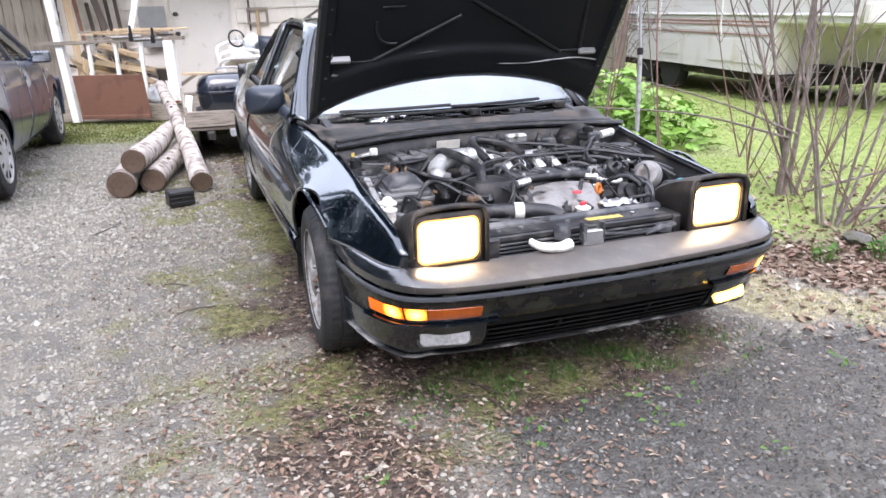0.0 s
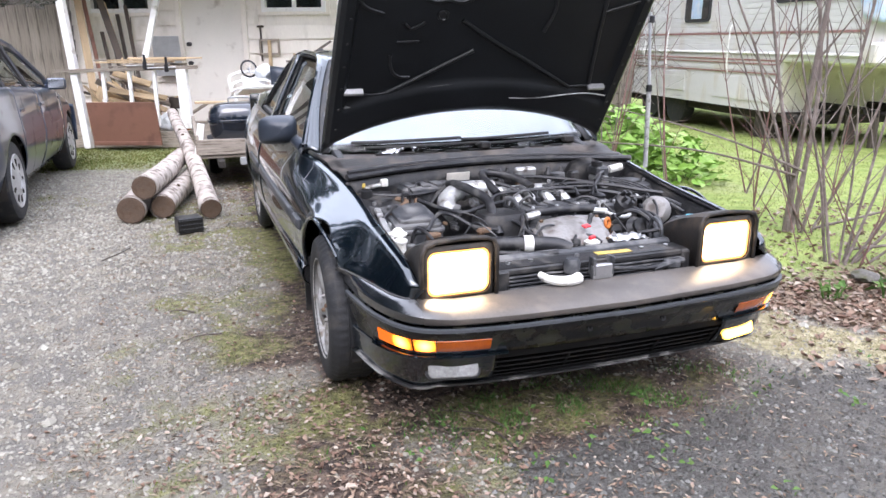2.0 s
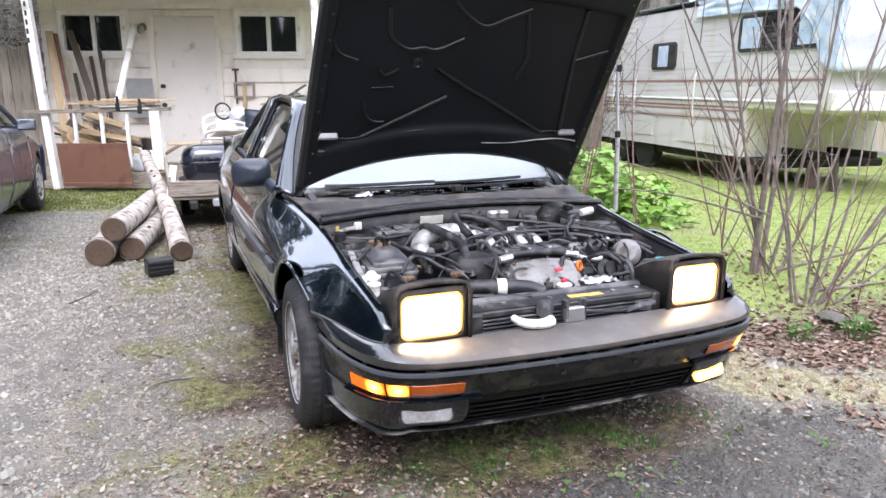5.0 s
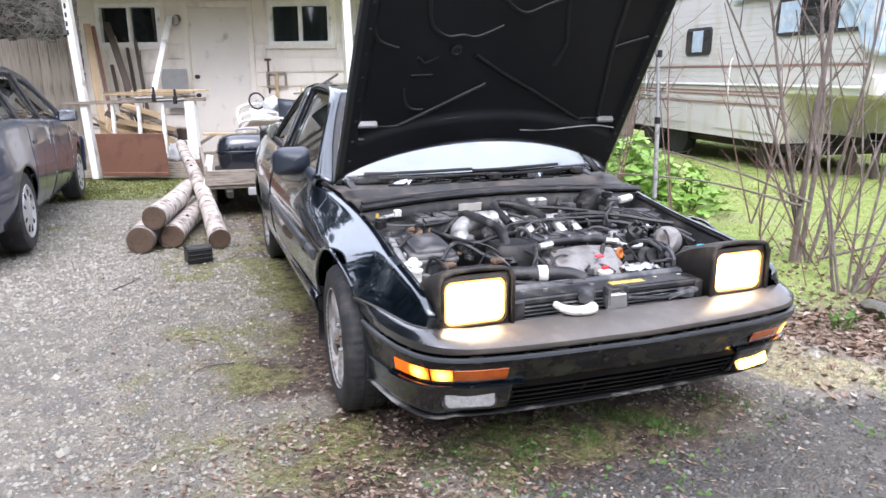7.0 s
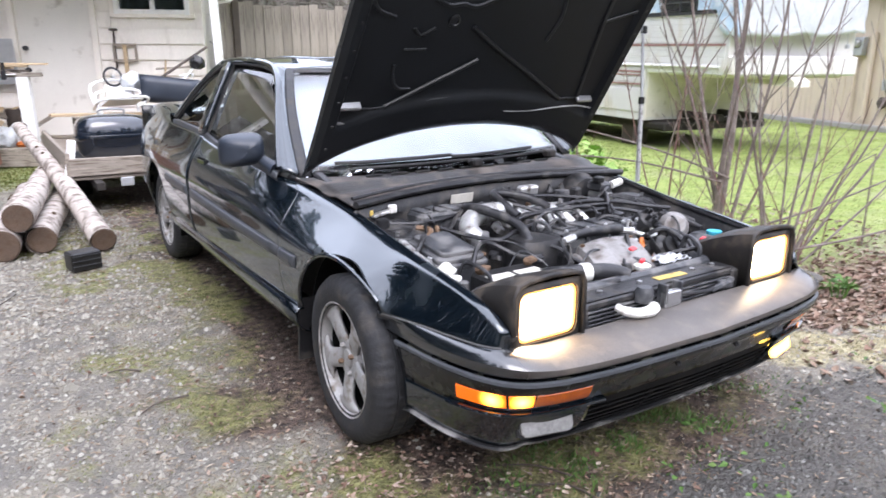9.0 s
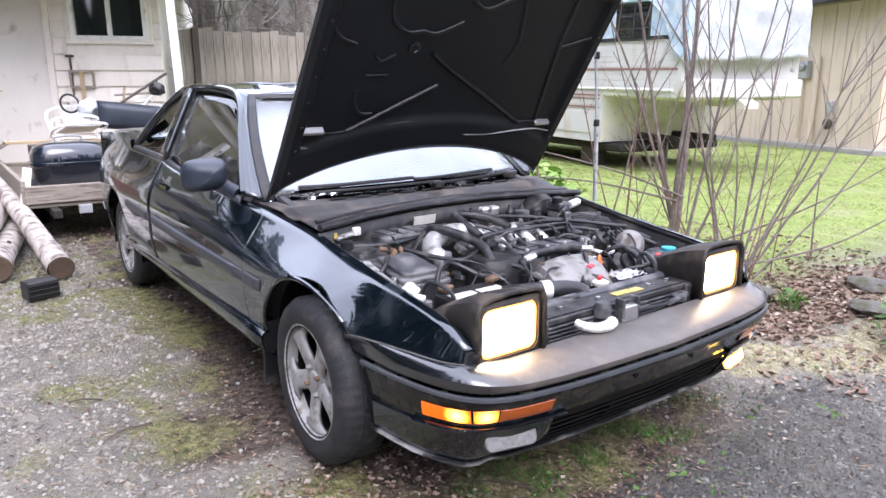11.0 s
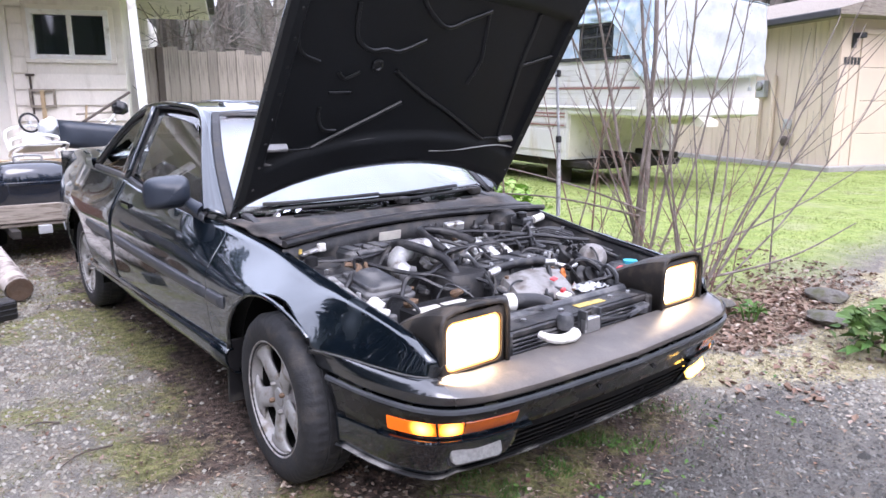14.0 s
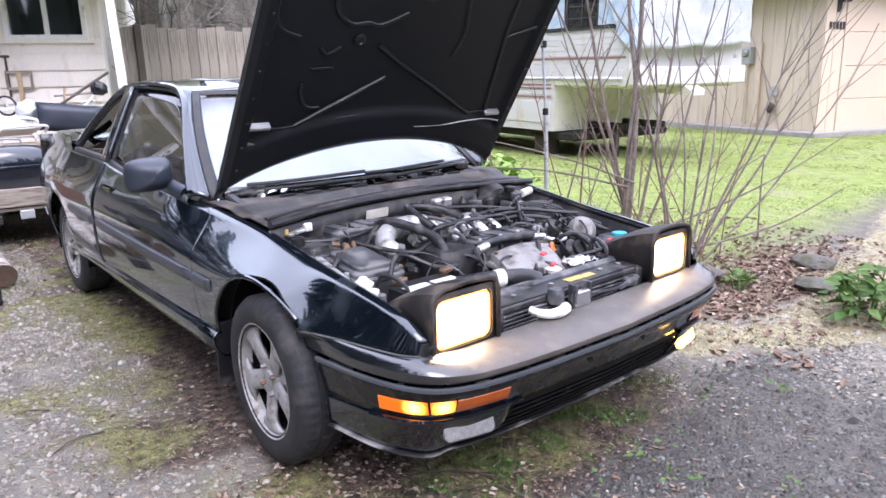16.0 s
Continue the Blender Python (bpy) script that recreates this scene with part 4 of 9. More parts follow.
def strip(name, prof, q0, q1, material, label="", n=60, parent=None, solid=0.0):
    b2 = B()
    sheet(b2, lambda q, k: bump(q, *prof[k]), lin(q0, q1, n), range(len(prof)), True)
    return part(name, b2, material, parent or car, label, solid)
bumper = strip("front_bumper", [(-0.012, 0.446), (-0.001, 0.440), (0.002, 0.430)], -1, 1, M_BUMPER, "black painted front bumper", solid=0.01)
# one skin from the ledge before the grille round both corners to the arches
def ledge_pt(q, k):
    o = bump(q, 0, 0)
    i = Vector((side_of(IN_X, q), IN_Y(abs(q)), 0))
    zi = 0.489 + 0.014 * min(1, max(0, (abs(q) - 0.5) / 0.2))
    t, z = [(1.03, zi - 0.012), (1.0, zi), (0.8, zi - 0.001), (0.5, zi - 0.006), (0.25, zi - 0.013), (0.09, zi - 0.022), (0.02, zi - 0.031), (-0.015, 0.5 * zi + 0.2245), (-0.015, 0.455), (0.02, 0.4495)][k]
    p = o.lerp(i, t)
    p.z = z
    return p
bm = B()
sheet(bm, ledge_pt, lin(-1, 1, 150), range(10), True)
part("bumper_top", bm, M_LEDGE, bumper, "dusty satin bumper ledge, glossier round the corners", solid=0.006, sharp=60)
strip("bumper_groove", [(-0.004, 0.450), (-0.014, 0.446), (-0.014, 0.438), (0.0, 0.434)], -1, 1, M_GRILLE, parent=bumper)
strip("bumper_moulding", [(-0.002, 0.441), (0.006, 0.438), (0.007, 0.430), (0.0, 0.426)], -1, 1, M_RUB, "thin satin moulding under the groove", parent=bumper, n=120)
strip("bumper_face", [(0.0, 0.431), (0.003, 0.424), (0.004, 0.412), (0.003, 0.395), (0.002, 0.375), (0.001, 0.355), (0.0, 0.338)], -1, 1, M_BUMPER, parent=bumper, solid=0.01, n=110)
for a, b in ((-0.84, -0.33), (0.33, 0.84)):
    strip("bumper_ledge", [(-0.002, 0.346), (0.014, 0.342), (0.017, 0.337), (0.010, 0.331), (-0.010, 0.327)], a, b, M_PAINT, "thin ledge under the turn signal", parent=bumper)
for a, b in ((-1, -0.36), (0.36, 1)):
    strip("lower_valance", [(0.0, 0.34), (0.0, 0.32), (0.0, 0.29), (0.0, 0.265), (0.0, 0.24), (-0.002, 0.215)], a, b, M_PAINT, parent=bumper, solid=0.01, n=50)
strip("lower_lip", [(-0.004, 0.222), (0.008, 0.219), (0.012, 0.213), (0.004, 0.206), (-0.03, 0.204), (-0.12, 0.208)], -1, 1, M_LIP, "scuffed lower lip", parent=bumper, solid=0.005, n=120)
# lower grille opening
strip("grille_backing", [(-0.006, 0.34), (-0.05, 0.32), (-0.05, 0.24), (-0.006, 0.222)], -0.37, 0.37, M_WELL, parent=bumper)
strip("grille_brow", [(0.0, 0.340), (-0.003, 0.335), (-0.004, 0.312), (-0.012, 0.308)], -0.36, 0.36, M_GRILLE, parent=bumper)
for z in (0.292, 0.272, 0.252, 0.235):
    strip("grille_slat", [(-0.010, z + 0.004), (-0.008, z), (-0.012, z - 0.004), (-0.04, z - 0.002)], -0.36, 0.36, M_GRILLE, parent=bumper, n=30)
for q in (-0.355, -0.14, 0.14, 0.355):
    bm = B()
    box(bm, tuple(bump(q, -0.022, 0.262)), (0.014, 0.012, 0.075), (35, 0, 0), 0.003)
    part("grille_post", bm, M_GRILLE, bumper)
# two old bolt holes where a plate once hung
for q in (-0.11, 0.11):
    p, n = plan(q)
    bm = B()
    lathe(bm, [(0.009, -0.002), (0.009, 0.004), (0.004, 0.004), (0.003, 0.0), (0, 0.0)], 12, Matrix.Translation(bump(q, 0.003, 0.385)) @ pose(0, 0, 0, 75, 0, 0))
    part("plate_bolt", bm, M_TRIM, bumper)
# turn signals and fog lamps
for s in (-1, 1):
    prof = [(0.001, 0.397), (0.006, 0.394), (0.007, 0.376), (0.006, 0.358), (0.001, 0.354)]
    lamp = strip("turn_signal", prof, *sorted((s * 0.38, s * 0.56)), M_AMBER, "amber turn signal lens", parent=bumper, n=20)
    for nm, a, b, q, lb in (("lit_segment", 0.565, 0.665, 0.615, "lit amber lens"), ("lit_corner", 0.675, 0.815, 0.722, "lit amber corner lens")):
        c = bump(s * q, 0.004, 0.377)
        strip(nm, prof, *sorted((s * a, s * b)), lit_lens("lit_amber_lens", c), lb, parent=lamp, n=14)
    fogm = G_FOG if s > 0 else M_CLEARFOG
    at_q, at_z = (-0.49, 0.288) if s < 0 else (0.46, 0.272)
    p, n = plan(at_q)
    foot = bump(at_q, -0.004, at_z)
    zrot = math.degrees(math.atan2(n.x, -n.y))
    fm = Matrix.Translation(foot) @ pose(0, 0, 0, 72, 0, zrot)
    bm = B()
    prism(bm, rounded(0.150, 0.054, 0.018), -0.015, 0.010, "z", fm)
    fog = part("fog_lamp", bm, fogm, car, "lit yellow fog lamp" if s > 0 else "unlit cloudy fog lamp", bevel=0.004)
    bm = B()
    prism(bm, rounded(0.164, 0.064, 0.020), -0.05, -0.004, "z", fm)
    part("fog_surround", bm, M_TRIM, fog)

# pop-up headlamps
for s in (-1, 1):
    pod_o, pod_i, pod_c = (0.616, 0.391, 0.503) if s < 0 else (0.586, 0.361, 0.474)
    bm = B()
    def prow(y, k):
        f = (y - 0.335) / 0.42
        zt = 0.658 - 0.07 * f - 0.16 * f * f
        zl = 0.455
        w = 0.012 * f
        prof = [(pod_o - w, zl), (pod_o - w, zt - 0.03), (pod_o - 0.012 - w, zt - 0.008), (pod_o - 0.04, zt), (pod_c, zt + 0.006), (pod_i + 0.03, zt + 0.002), (pod_i + 0.008 + w, zt - 0.006), (pod_i + w, zt - 0.03), (pod_i + w, zl)]
        return Vector((s * prof[k][0], y, prof[k][1]))
    sheet(bm, prow, [0.335, 0.345, 0.38, 0.43, 0.48, 0.52, 0.55], range(9), s > 0)
    pod = part("headlamp_pod", bm, M_POD, car, "black pop-up headlamp housing", solid=0.012)
    # front frame with a rounded opening
    bm = B()
    inner_o = rounded(0.202, 0.142, 0.027, 5)
    outer_o = []
    for x, z in inner_o:
        k = 1 / max(abs(x) / 0.109, abs(z) / 0.086)
        outer_o.append((x * k, z * k))
    cx, cz, fy = s * pod_c, 0.565, 0.345
    n = len(inner_o)
    rings = []
    for o, y in ((outer_o, fy + 0.002), (inner_o, fy), (inner_o, fy + 0.035)):
        rings.append([bm.verts.new((cx + x, y, cz + z)) for x, z in o])
    for a, b in zip(rings, rings[1:]):
        for i in range(n):
            bm.faces.new((a[i], a[(i + 1) % n], b[(i + 1) % n], b[i]))
    bmesh.ops.recalc_face_normals(bm, faces=bm.faces[:])
    part("pod_front", bm, M_POD, pod, solid=0.003)
    bm = B()
    ring = [Vector((cx + x, fy + 0.016, cz + z)) for x, z in rounded(0.194, 0.134, 0.025, 5)]
    tube(bm, ring + ring[:2], 0.007, 8, curve=False)
    part("lamp_bezel", bm, M_CHROME, pod, "chrome retaining ring")
    bm = B()
    o = rounded(0.180, 0.120, 0.022, 5)
    c0 = bm.verts.new((cx, fy + 0.002, cz))
    last = None
    for rad, y in ((0.5, fy + 0.004), (0.85, fy + 0.010), (1.0, fy + 0.018)):
        cur = [bm.verts.new((cx + x * rad, y, cz + z * rad)) for x, z in o]
        for i in range(n):
            j = (i + 1) % n
            if last is None:
                bm.faces.new((c0, cur[i], cur[j]))
            else:
                bm.faces.new((last[i], cur[i], cur[j], last[j]))
        last = cur
    bmesh.ops.recalc_face_normals(bm, faces=bm.faces[:])
    part("headlamp_lens", bm, G_HEAD, pod, "glowing white headlamp lens")
    bm = B()
    ring = [Vector((cx + x, fy + 0.008, cz + z)) for x, z in rounded(0.187, 0.127, 0.024, 5)]
    tube(bm, ring + ring[:2], 0.005, 6, curve=False)
    part("lens_edge", bm, G_RIM, pod, "amber-glowing lens edge")
    bm = B()
    box(bm, (s * pod_c, 0.40, 0.556), (0.21, 0.05, 0.15), None, 0.01)
    part("lamp_bucket", bm, M_TRIM, pod)

# wheels
def wheel_mesh():
    prof = [(0.182, -0.085), (0.205, -0.093), (0.240, -0.096), (0.268, -0.088), (0.280, -0.07), (0.2835, -0.03), (0.284, 0), (0.2835, 0.03), (0.280, 0.07), (0.268, 0.088), (0.240, 0.096), (0.205, 0.093), (0.182, 0.085)]
    t = B()
    prof = prof[:5] + [(0.283, h) for h in (-0.066, -0.064, -0.03, -0.028, -0.022, -0.020, 0.020, 0.022, 0.028, 0.030, 0.064, 0.066)] + prof[8:]
    # tread blocks raised on one skin, parted by grooves round and across the tyre
    def tread(k, j):
        rad, h = prof[j]
        off = 0 if abs(h) > 0.025 else 2
        groove = 0.021 < abs(h) < 0.0295
        block = (k + off) % 4 != 0 and abs(h) < 0.0645 and not groove
        shoulder = 0.0645 <= abs(h) < 0.089 and k % 4 != 0
        rad += 0.004 if block else 0.003 if shoulder else -0.002 if groove else 0
        return Vector((rad * math.cos(2 * math.pi * k / 216), rad * math.sin(2 * math.pi * k / 216), h))
    sheet(t, tread, range(217), range(len(prof)))
    bmesh.ops.remove_doubles(t, verts=t.verts[:], dist=0.0002)
    r = B()
    lathe(r, [(0.176, 0.045), (0.182, 0.062), (0.187, 0.078), (0.192, 0.086), (0.197, 0.0905), (0.2025, 0.088), (0.203, 0.078), (0.196, 0.07)], 56)
    return t, r
t, r = wheel_mesh()
w0 = part("wheel", r, M_ALLOY, car, "five-spoke tarnished alloy wheel", sharp=40)
part("tyre", t, M_TYRE, w0, "worn black tyre", sharp=50)
bm = B()
lathe(bm, [(0.196, -0.08), (0.176, -0.06), (0.176, 0.05)], 48)
lathe(bm, [(0.176, -0.05), (0.03, -0.05), (0, -0.05)], 32)
part("wheel_barrel", bm, M_WELL, w0)
bm = B()
lathe(bm, [(0.13, -0.03), (0.135, 0.0), (0.12, 0.004), (0.06, 0.004), (0.055, 0.03), (0, 0.03)], 32)
part("brake_disc", bm, M_UNDER, w0)
def spoke_pt(a0, f, w):
    """A straight flat spoke that flares into the hub and into the rim."""
    rad = 0.040 + 0.146 * f
    half = 0.0355 + 0.050 * max(0, (rad - 0.128) / 0.058) ** 2.2 + 0.012 * max(0, (0.085 - rad) / 0.045)
    a = a0 + math.asin(min(0.99, w * half / rad)) if w >= 0 else a0 - math.asin(min(0.99, -w * half / rad))
    h = 0.083 - 0.020 * (1 - f) ** 2 - 0.012 * abs(w) ** 4 - 0.006 * f ** 4
    return Vector((rad * math.cos(a), rad * math.sin(a), h))
for k in range(5):
    a0 = 2 * math.pi * k / 5 - math.pi / 2
    bm = B()
    sheet(bm, lambda f, w: spoke_pt(a0, f, w), lin(0, 1, 14), lin(-1, 1, 13))
    part("spoke", bm, M_ALLOY, w0, solid=0.022)
bm = B()
lathe(bm, [(0.076, 0.045), (0.072, 0.064), (0.050, 0.067), (0.034, 0.063), (0.030, 0.068), (0.026, 0.069), (0, 0.070)], 32)
part("hub", bm, M_ALLOY, w0)
for k in range(4):
    a = 2 * math.pi * k / 4 + 0.5
    bm = B()
    lathe(bm, [(0.009, 0.055), (0.009, 0.076), (0.005, 0.081), (0, 0.081)], 6, pose(0.049 * math.cos(a), 0.049 * math.sin(a), 0))
    part("lug_nut", bm, M_SHIELD if k % 2 else M_BROWNPL, w0)
poses = [(-0.725, AXF, HUB, 90, 0, -92), (-0.705, AXR, HUB, 90, 0, -90), (0.725, AXF, HUB, 90, 0, 88), (0.705, AXR, HUB, 90, 0, 90)]
for ob in [w0] + [c for c in w0.children if c.name.split(".")[0] != "tyre"]:
    for v in ob.data.vertices:
        v.co.x, v.co.y = v.co.x * 0.93, v.co.y * 0.93
for v in next(c for c in w0.children if c.name.startswith("tyre")).data.vertices:
    v.co = Vector((v.co.x * 0.938, v.co.y * 0.938, v.co.z * 0.9 + 0.008))
w0.matrix_basis = pose(*poses[0])
for p in poses[1:]:
    copy_thing(w0, pose(*p))

# door mirror: a wedge-shaped shell on a stalk from the window's front corner
for s in (-1,):
    bm = B()
    def mir(a, b):
        """a round the outline, b from the closed nose to the open back."""
        ca, sa = math.cos(a), math.sin(a)
        sq = lambda c: math.copysign(abs(c) ** 0.52, c)
        k = math.sin(min(1, b) * math.pi * 0.5) ** 0.32 if b > 0 else 0.0
        return Vector((s * (0.824 + 0.087 * sq(ca) * k), 1.70 + 0.085 * b + 0.022 * (1 - b) * ca * k, 0.858 + 0.064 * sq(sa) * k - 0.007 * ca))
    sheet(bm, mir, lin(0, 2 * math.pi, 41), [0.0, 0.0015, 0.006, 0.018, 0.045, 0.09, 0.17, 0.3, 0.5, 0.75, 1.0], s > 0)
    bmesh.ops.remove_doubles(bm, verts=bm.verts[:], dist=0.0004)
    body = part("door_mirror", bm, M_BLUEBLACK, car, "black plastic door mirror", solid=0.006, sharp=60)
    bm = B()
    prism(bm, rounded(0.158, 0.115, 0.028), 1.775, 1.780, "y", Matrix.Translation((s * 0.824, 0, 0.858)))
    part("mirror_glass", bm, M_CHROME, body)
    bm = B()
    tube(bm, [(s * 0.785, 1.745, 0.840), (s * 0.762, 1.735, 0.822), (s * 0.742, 1.70, 0.800), (s * 0.726, 1.665, 0.785)], (0.018, 0.034), 12, flat=0.9)
    part("mirror_stalk", bm, M_BLUEBLACK, body)

# ---------- engine bay shell ----------
bm = B()
box(bm, (0, 0.85, 0.30), (1.3, 0.95, 0.03), None, 0.01)
part("bay_floor", bm, M_UNDER, car)
bm = B()
sheet(bm, lambda u, v: Vector((cowl_line(u).x, cowl_line(u).y + 0.03 - 0.03 * v, 0.30 + (cowl_line(u).z - 0.012 - 0.30) * v)), lin(-1, 1, 20), lin(0, 1, 8), False)
part("firewall", bm, M_BAY, car, solid=0.01)
for s in (-1, 1):
    bm = B()
    def apron(y, v):
        zt = Zc(y) - 0.012
        prof = [(0.662, zt), (0.640, zt - 0.004), (0.622, zt - 0.03), (0.60, zt - 0.09), (0.56, 0.45), (0.52, 0.32)]
        return Vector((s * prof[v][0], y, prof[v][1]))
    sheet(bm, apron, lin(0.44, 1.2, 16), range(6), s < 0)
    part("inner_fender", bm, M_BAY, car, solid=0.006)
    bm = B()
    lathe(bm, [(0.11, -0.25), (0.105, -0.03), (0.09, -0.008), (0.05, 0.0), (0.048, 0.008), (0.02, 0.012), (0, 0.012)], 24, pose(s * 0.555, 1.03, 0.655))
    tower = part("strut_tower", bm, M_BAY, car)
    for k in range(3):
        bm = B()
        a = 2 * math.pi * k / 3
        lathe(bm, [(0.008, 0), (0.008, 0.012), (0, 0.014)], 6, pose(s * 0.555 + 0.075 * math.cos(a), 1.03 + 0.075 * math.sin(a), 0.65))
        part("tower_nut", bm, M_STEEL, tower)

# ---------- ground ----------
def axis(lo, a, b, hi, fine, n_out):
    mid = np.arange(a, b, fine)
    left = a - (a - lo) * (np.linspace(1, 0, n_out, endpoint=False) ** 3)
    right = b + (hi - b) * (np.linspace(0, 1, n_out) ** 3)
    return np.concatenate([left, mid, right])
gx, gy = axis(-400, -3.2, 4.2, 400, 0.04, 40), axis(-400, -1.2, 7.0, 400, 0.04, 40)


def fbm(x, y, f, seed=0.0):
    return noise.fractal(Vector((x * f, y * f, seed)), 1.0, 2.0, 4)


def edge_y(x):
    """Where the driveway's gravel gives way to bed and lawn beside the coupe."""
    return interp(x, [(0.7, 1.4), (1.2, 0.85), (1.7, 0.55), (2.4, 0.45), (3.4, 0.75), (5.0, 0.9), (9, 1.2)])


def spot(x, y, cx, cy, rx, ry):
    return math.exp(-((x - cx) / rx) ** 2 - ((y - cy) / ry) ** 2)


def step(t):
    return min(1.0, max(0.0, t))


def zones(x, y):
    """How much lawn, leaf bed, moss, bare soil with the coupe's shade painted in, damp gravel and dry straw-coloured
    grass lies at a place.
    """
    w = 0.18 * fbm(x, y, 1.3, 3.0) + 0.07 * fbm(x, y, 5.0, 5.0)
    u = 0.10 * fbm(x, y, 3.1, 6.0)
    lawn = step((y + w - edge_y(x) - interp(x, [(2.2, 0.55), (3.4, 0.25), (5, 0.1)])) / 0.4) * step((x - 1.35 + w) / 0.35) if x > 0.8 else 0.0
    lawn = max(lawn, step((y - 6.6 + w * 2) / 0.7) * (1 if x < 1.5 else 0) * 0.6)
    bed = step((y + w - edge_y(x)) / 0.15) * step((x - 0.95 + w) / 0.2) * min(1, max(0.15, (3.5 + w - x) / 0.6)) * (1 - lawn)
    # the mossy margin along the coupe, the grassy patch under its bumper
    side = step((x + 1.62 + 1.4 * w) / 0.25) * step((-0.55 - x) / 0.2) * step((y - 0.15 + w) / 0.5) * step((7 - y) / 2)
    moss = side * (0.42 + 1.2 * max(-0.25, fbm(x, y, 1.15, 14.0)) + 0.5 * spot(x, y, -0.85, 2.9, 0.3, 0.8))
    moss += 1.0 * spot(x + u, y + u, 0.02, 0.47, 0.55, 0.14) + 0.55 * spot(x + u, y, -0.5, 0.22, 0.16, 0.3) + 0.5 * spot(x + u, y + u, -1.45, 0.5, 0.3, 0.3)
    moss += 0.35 * step(0.2 + fbm(x, y, 0.9, 4.0)) * step((x + 3.4) / 0.8) * step((-0.9 - x) / 0.6) * step((y - 3.2) / 1.5)
    moss = step(moss * (0.8 + 1.5 * fbm(x, y, 4.2, 9.0) + 0.8 * fbm(x, y, 14.0, 12.0)))
    # dark soil, which also paints in the shade round the wheel and under the coupe
    soil_shade = 0.95 * spot(x + u, y + w, -0.95, 1.28, 0.26, 0.2) + 0.8 * spot(x + u, y, -0.80, 1.75, 0.22, 0.35) + 0.9 * spot(x, y + u, -0.66, 0.68, 0.22, 0.22) + 1.0 * spot(x + u, y + u, -0.35, 0.58, 0.5, 0.14) + 0.95 * spot(x + u, y + u, 0.0, 0.34, 0.6, 0.17)
    soil_shade += 0.85 * step((0.62 + w - y) / 0.25) * step((y + 1.3 + w) / 0.7) * step((x + 1.16 + w) / 0.22) * step((-0.52 + w - x) / 0.2) + 0.75 * spot(x, y, 0.55, 0.55, 0.35, 0.16)
    soil_shade += 0.5 * step(fbm(x, y, 1.7, 2.0) * 2) * step((x + 1.6) / 0.4) * step((-0.3 - x) / 0.2)
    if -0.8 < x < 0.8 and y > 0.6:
        soil_shade += step((y - 0.6) / 0.2)
    wet_shade = step((x + 0.52 + w) / 0.14) * step((0.43 + u - y) / 0.16) * step((1.6 + w - x) / 0.7) * (1 if y > -3 else 0)
    # deepened under the bumper to paint in its shade
    wet_shade *= 0.72 + 0.28 * spot(x, y + u, 0.05, 0.16, 0.6, 0.34)
    straw = 0.0
    if x > 0.5:
        straw = step(1.7 * math.exp(-((y + w - edge_y(x) + 0.20) / 0.27) ** 2) * step((x - 0.62) / 0.3) * (0.8 + 0.8 * fbm(x, y, 3.0, 21.0)))
    return lawn, bed, moss * (1 - straw), step(soil_shade), wet_shade, straw


def ground_z(x, y):
    if abs(x) > 12 or y > 16 or y < -6:
        return 0.0
    lawn = zones(x, y)[0] if (-1 < x < 6 and -1 < y < 8) else 0
    return 0.018 * fbm(x, y, 0.8, 1.0) + 0.007 * fbm(x, y, 6.0, 2.0) + 0.03 * lawn - 0.012 + 0.028 * max(spot(abs(x), y, 0.73, 0.94, 0.32, 0.3), spot(abs(x), y, 0.71, 3.47, 0.32, 0.3))


verts, za = [], []
for y in gy:
    for x in gx:
        verts.append((x, y, ground_z(x, y)))
        za.append(zones(x, y))
nx = len(gx)
faces = [(j * nx + i, j * nx + i + 1, (j + 1) * nx + i + 1, (j + 1) * nx + i) for j in range(len(gy) - 1) for i in range(nx - 1)]
me = bpy.data.meshes.new("ground")
me.from_pydata(verts, [], faces)
za = np.array(za, dtype=np.float32)
# dirt and damp hold the coupe's painted shade as well
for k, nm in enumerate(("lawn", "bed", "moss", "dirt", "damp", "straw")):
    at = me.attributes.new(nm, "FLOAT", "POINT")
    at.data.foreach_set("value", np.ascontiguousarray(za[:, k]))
for p in me.polygons:
    p.use_smooth = True
gm = bpy.data.materials.new("driveway_ground")
gm.use_nodes = True
n, l = gm.node_tree.nodes, gm.node_tree.links
gb = n["Principled BSDF"]
tc = n.new("ShaderNodeTexCoord")


def tex(kind, scale, detail=4):
    t = n.new(kind)
    t.inputs["Scale"].default_value = scale
    if "Detail" in t.inputs:
        t.inputs["Detail"].default_value = detail
    l.new(tc.outputs["Object"], t.inputs["Vector"])
    return t


def mixc(fac, a, b):
    m = n.new("ShaderNodeMix")
    m.data_type = "RGBA"
    for i, v in ((6, a), (7, b)):
        if isinstance(v, tuple):
            m.inputs[i].default_value = (*v, 1)
        else:
            l.new(v, m.inputs[i])
    if isinstance(fac, float):
        m.inputs[0].default_value = fac
    else:
        l.new(fac, m.inputs[0])
    return m.outputs[2]


def rng(src, a, b, c=0.0, d=1.0):
    m = n.new("ShaderNodeMapRange")
    m.inputs[1].default_value, m.inputs[2].default_value, m.inputs[3].default_value, m.inputs[4].default_value = a, b, c, d
    l.new(src, m.inputs[0])
    return m.outputs[0]


def att(nm):
    a = n.new("ShaderNodeAttribute")
    a.attribute_name = nm
    return a.outputs["Fac"]


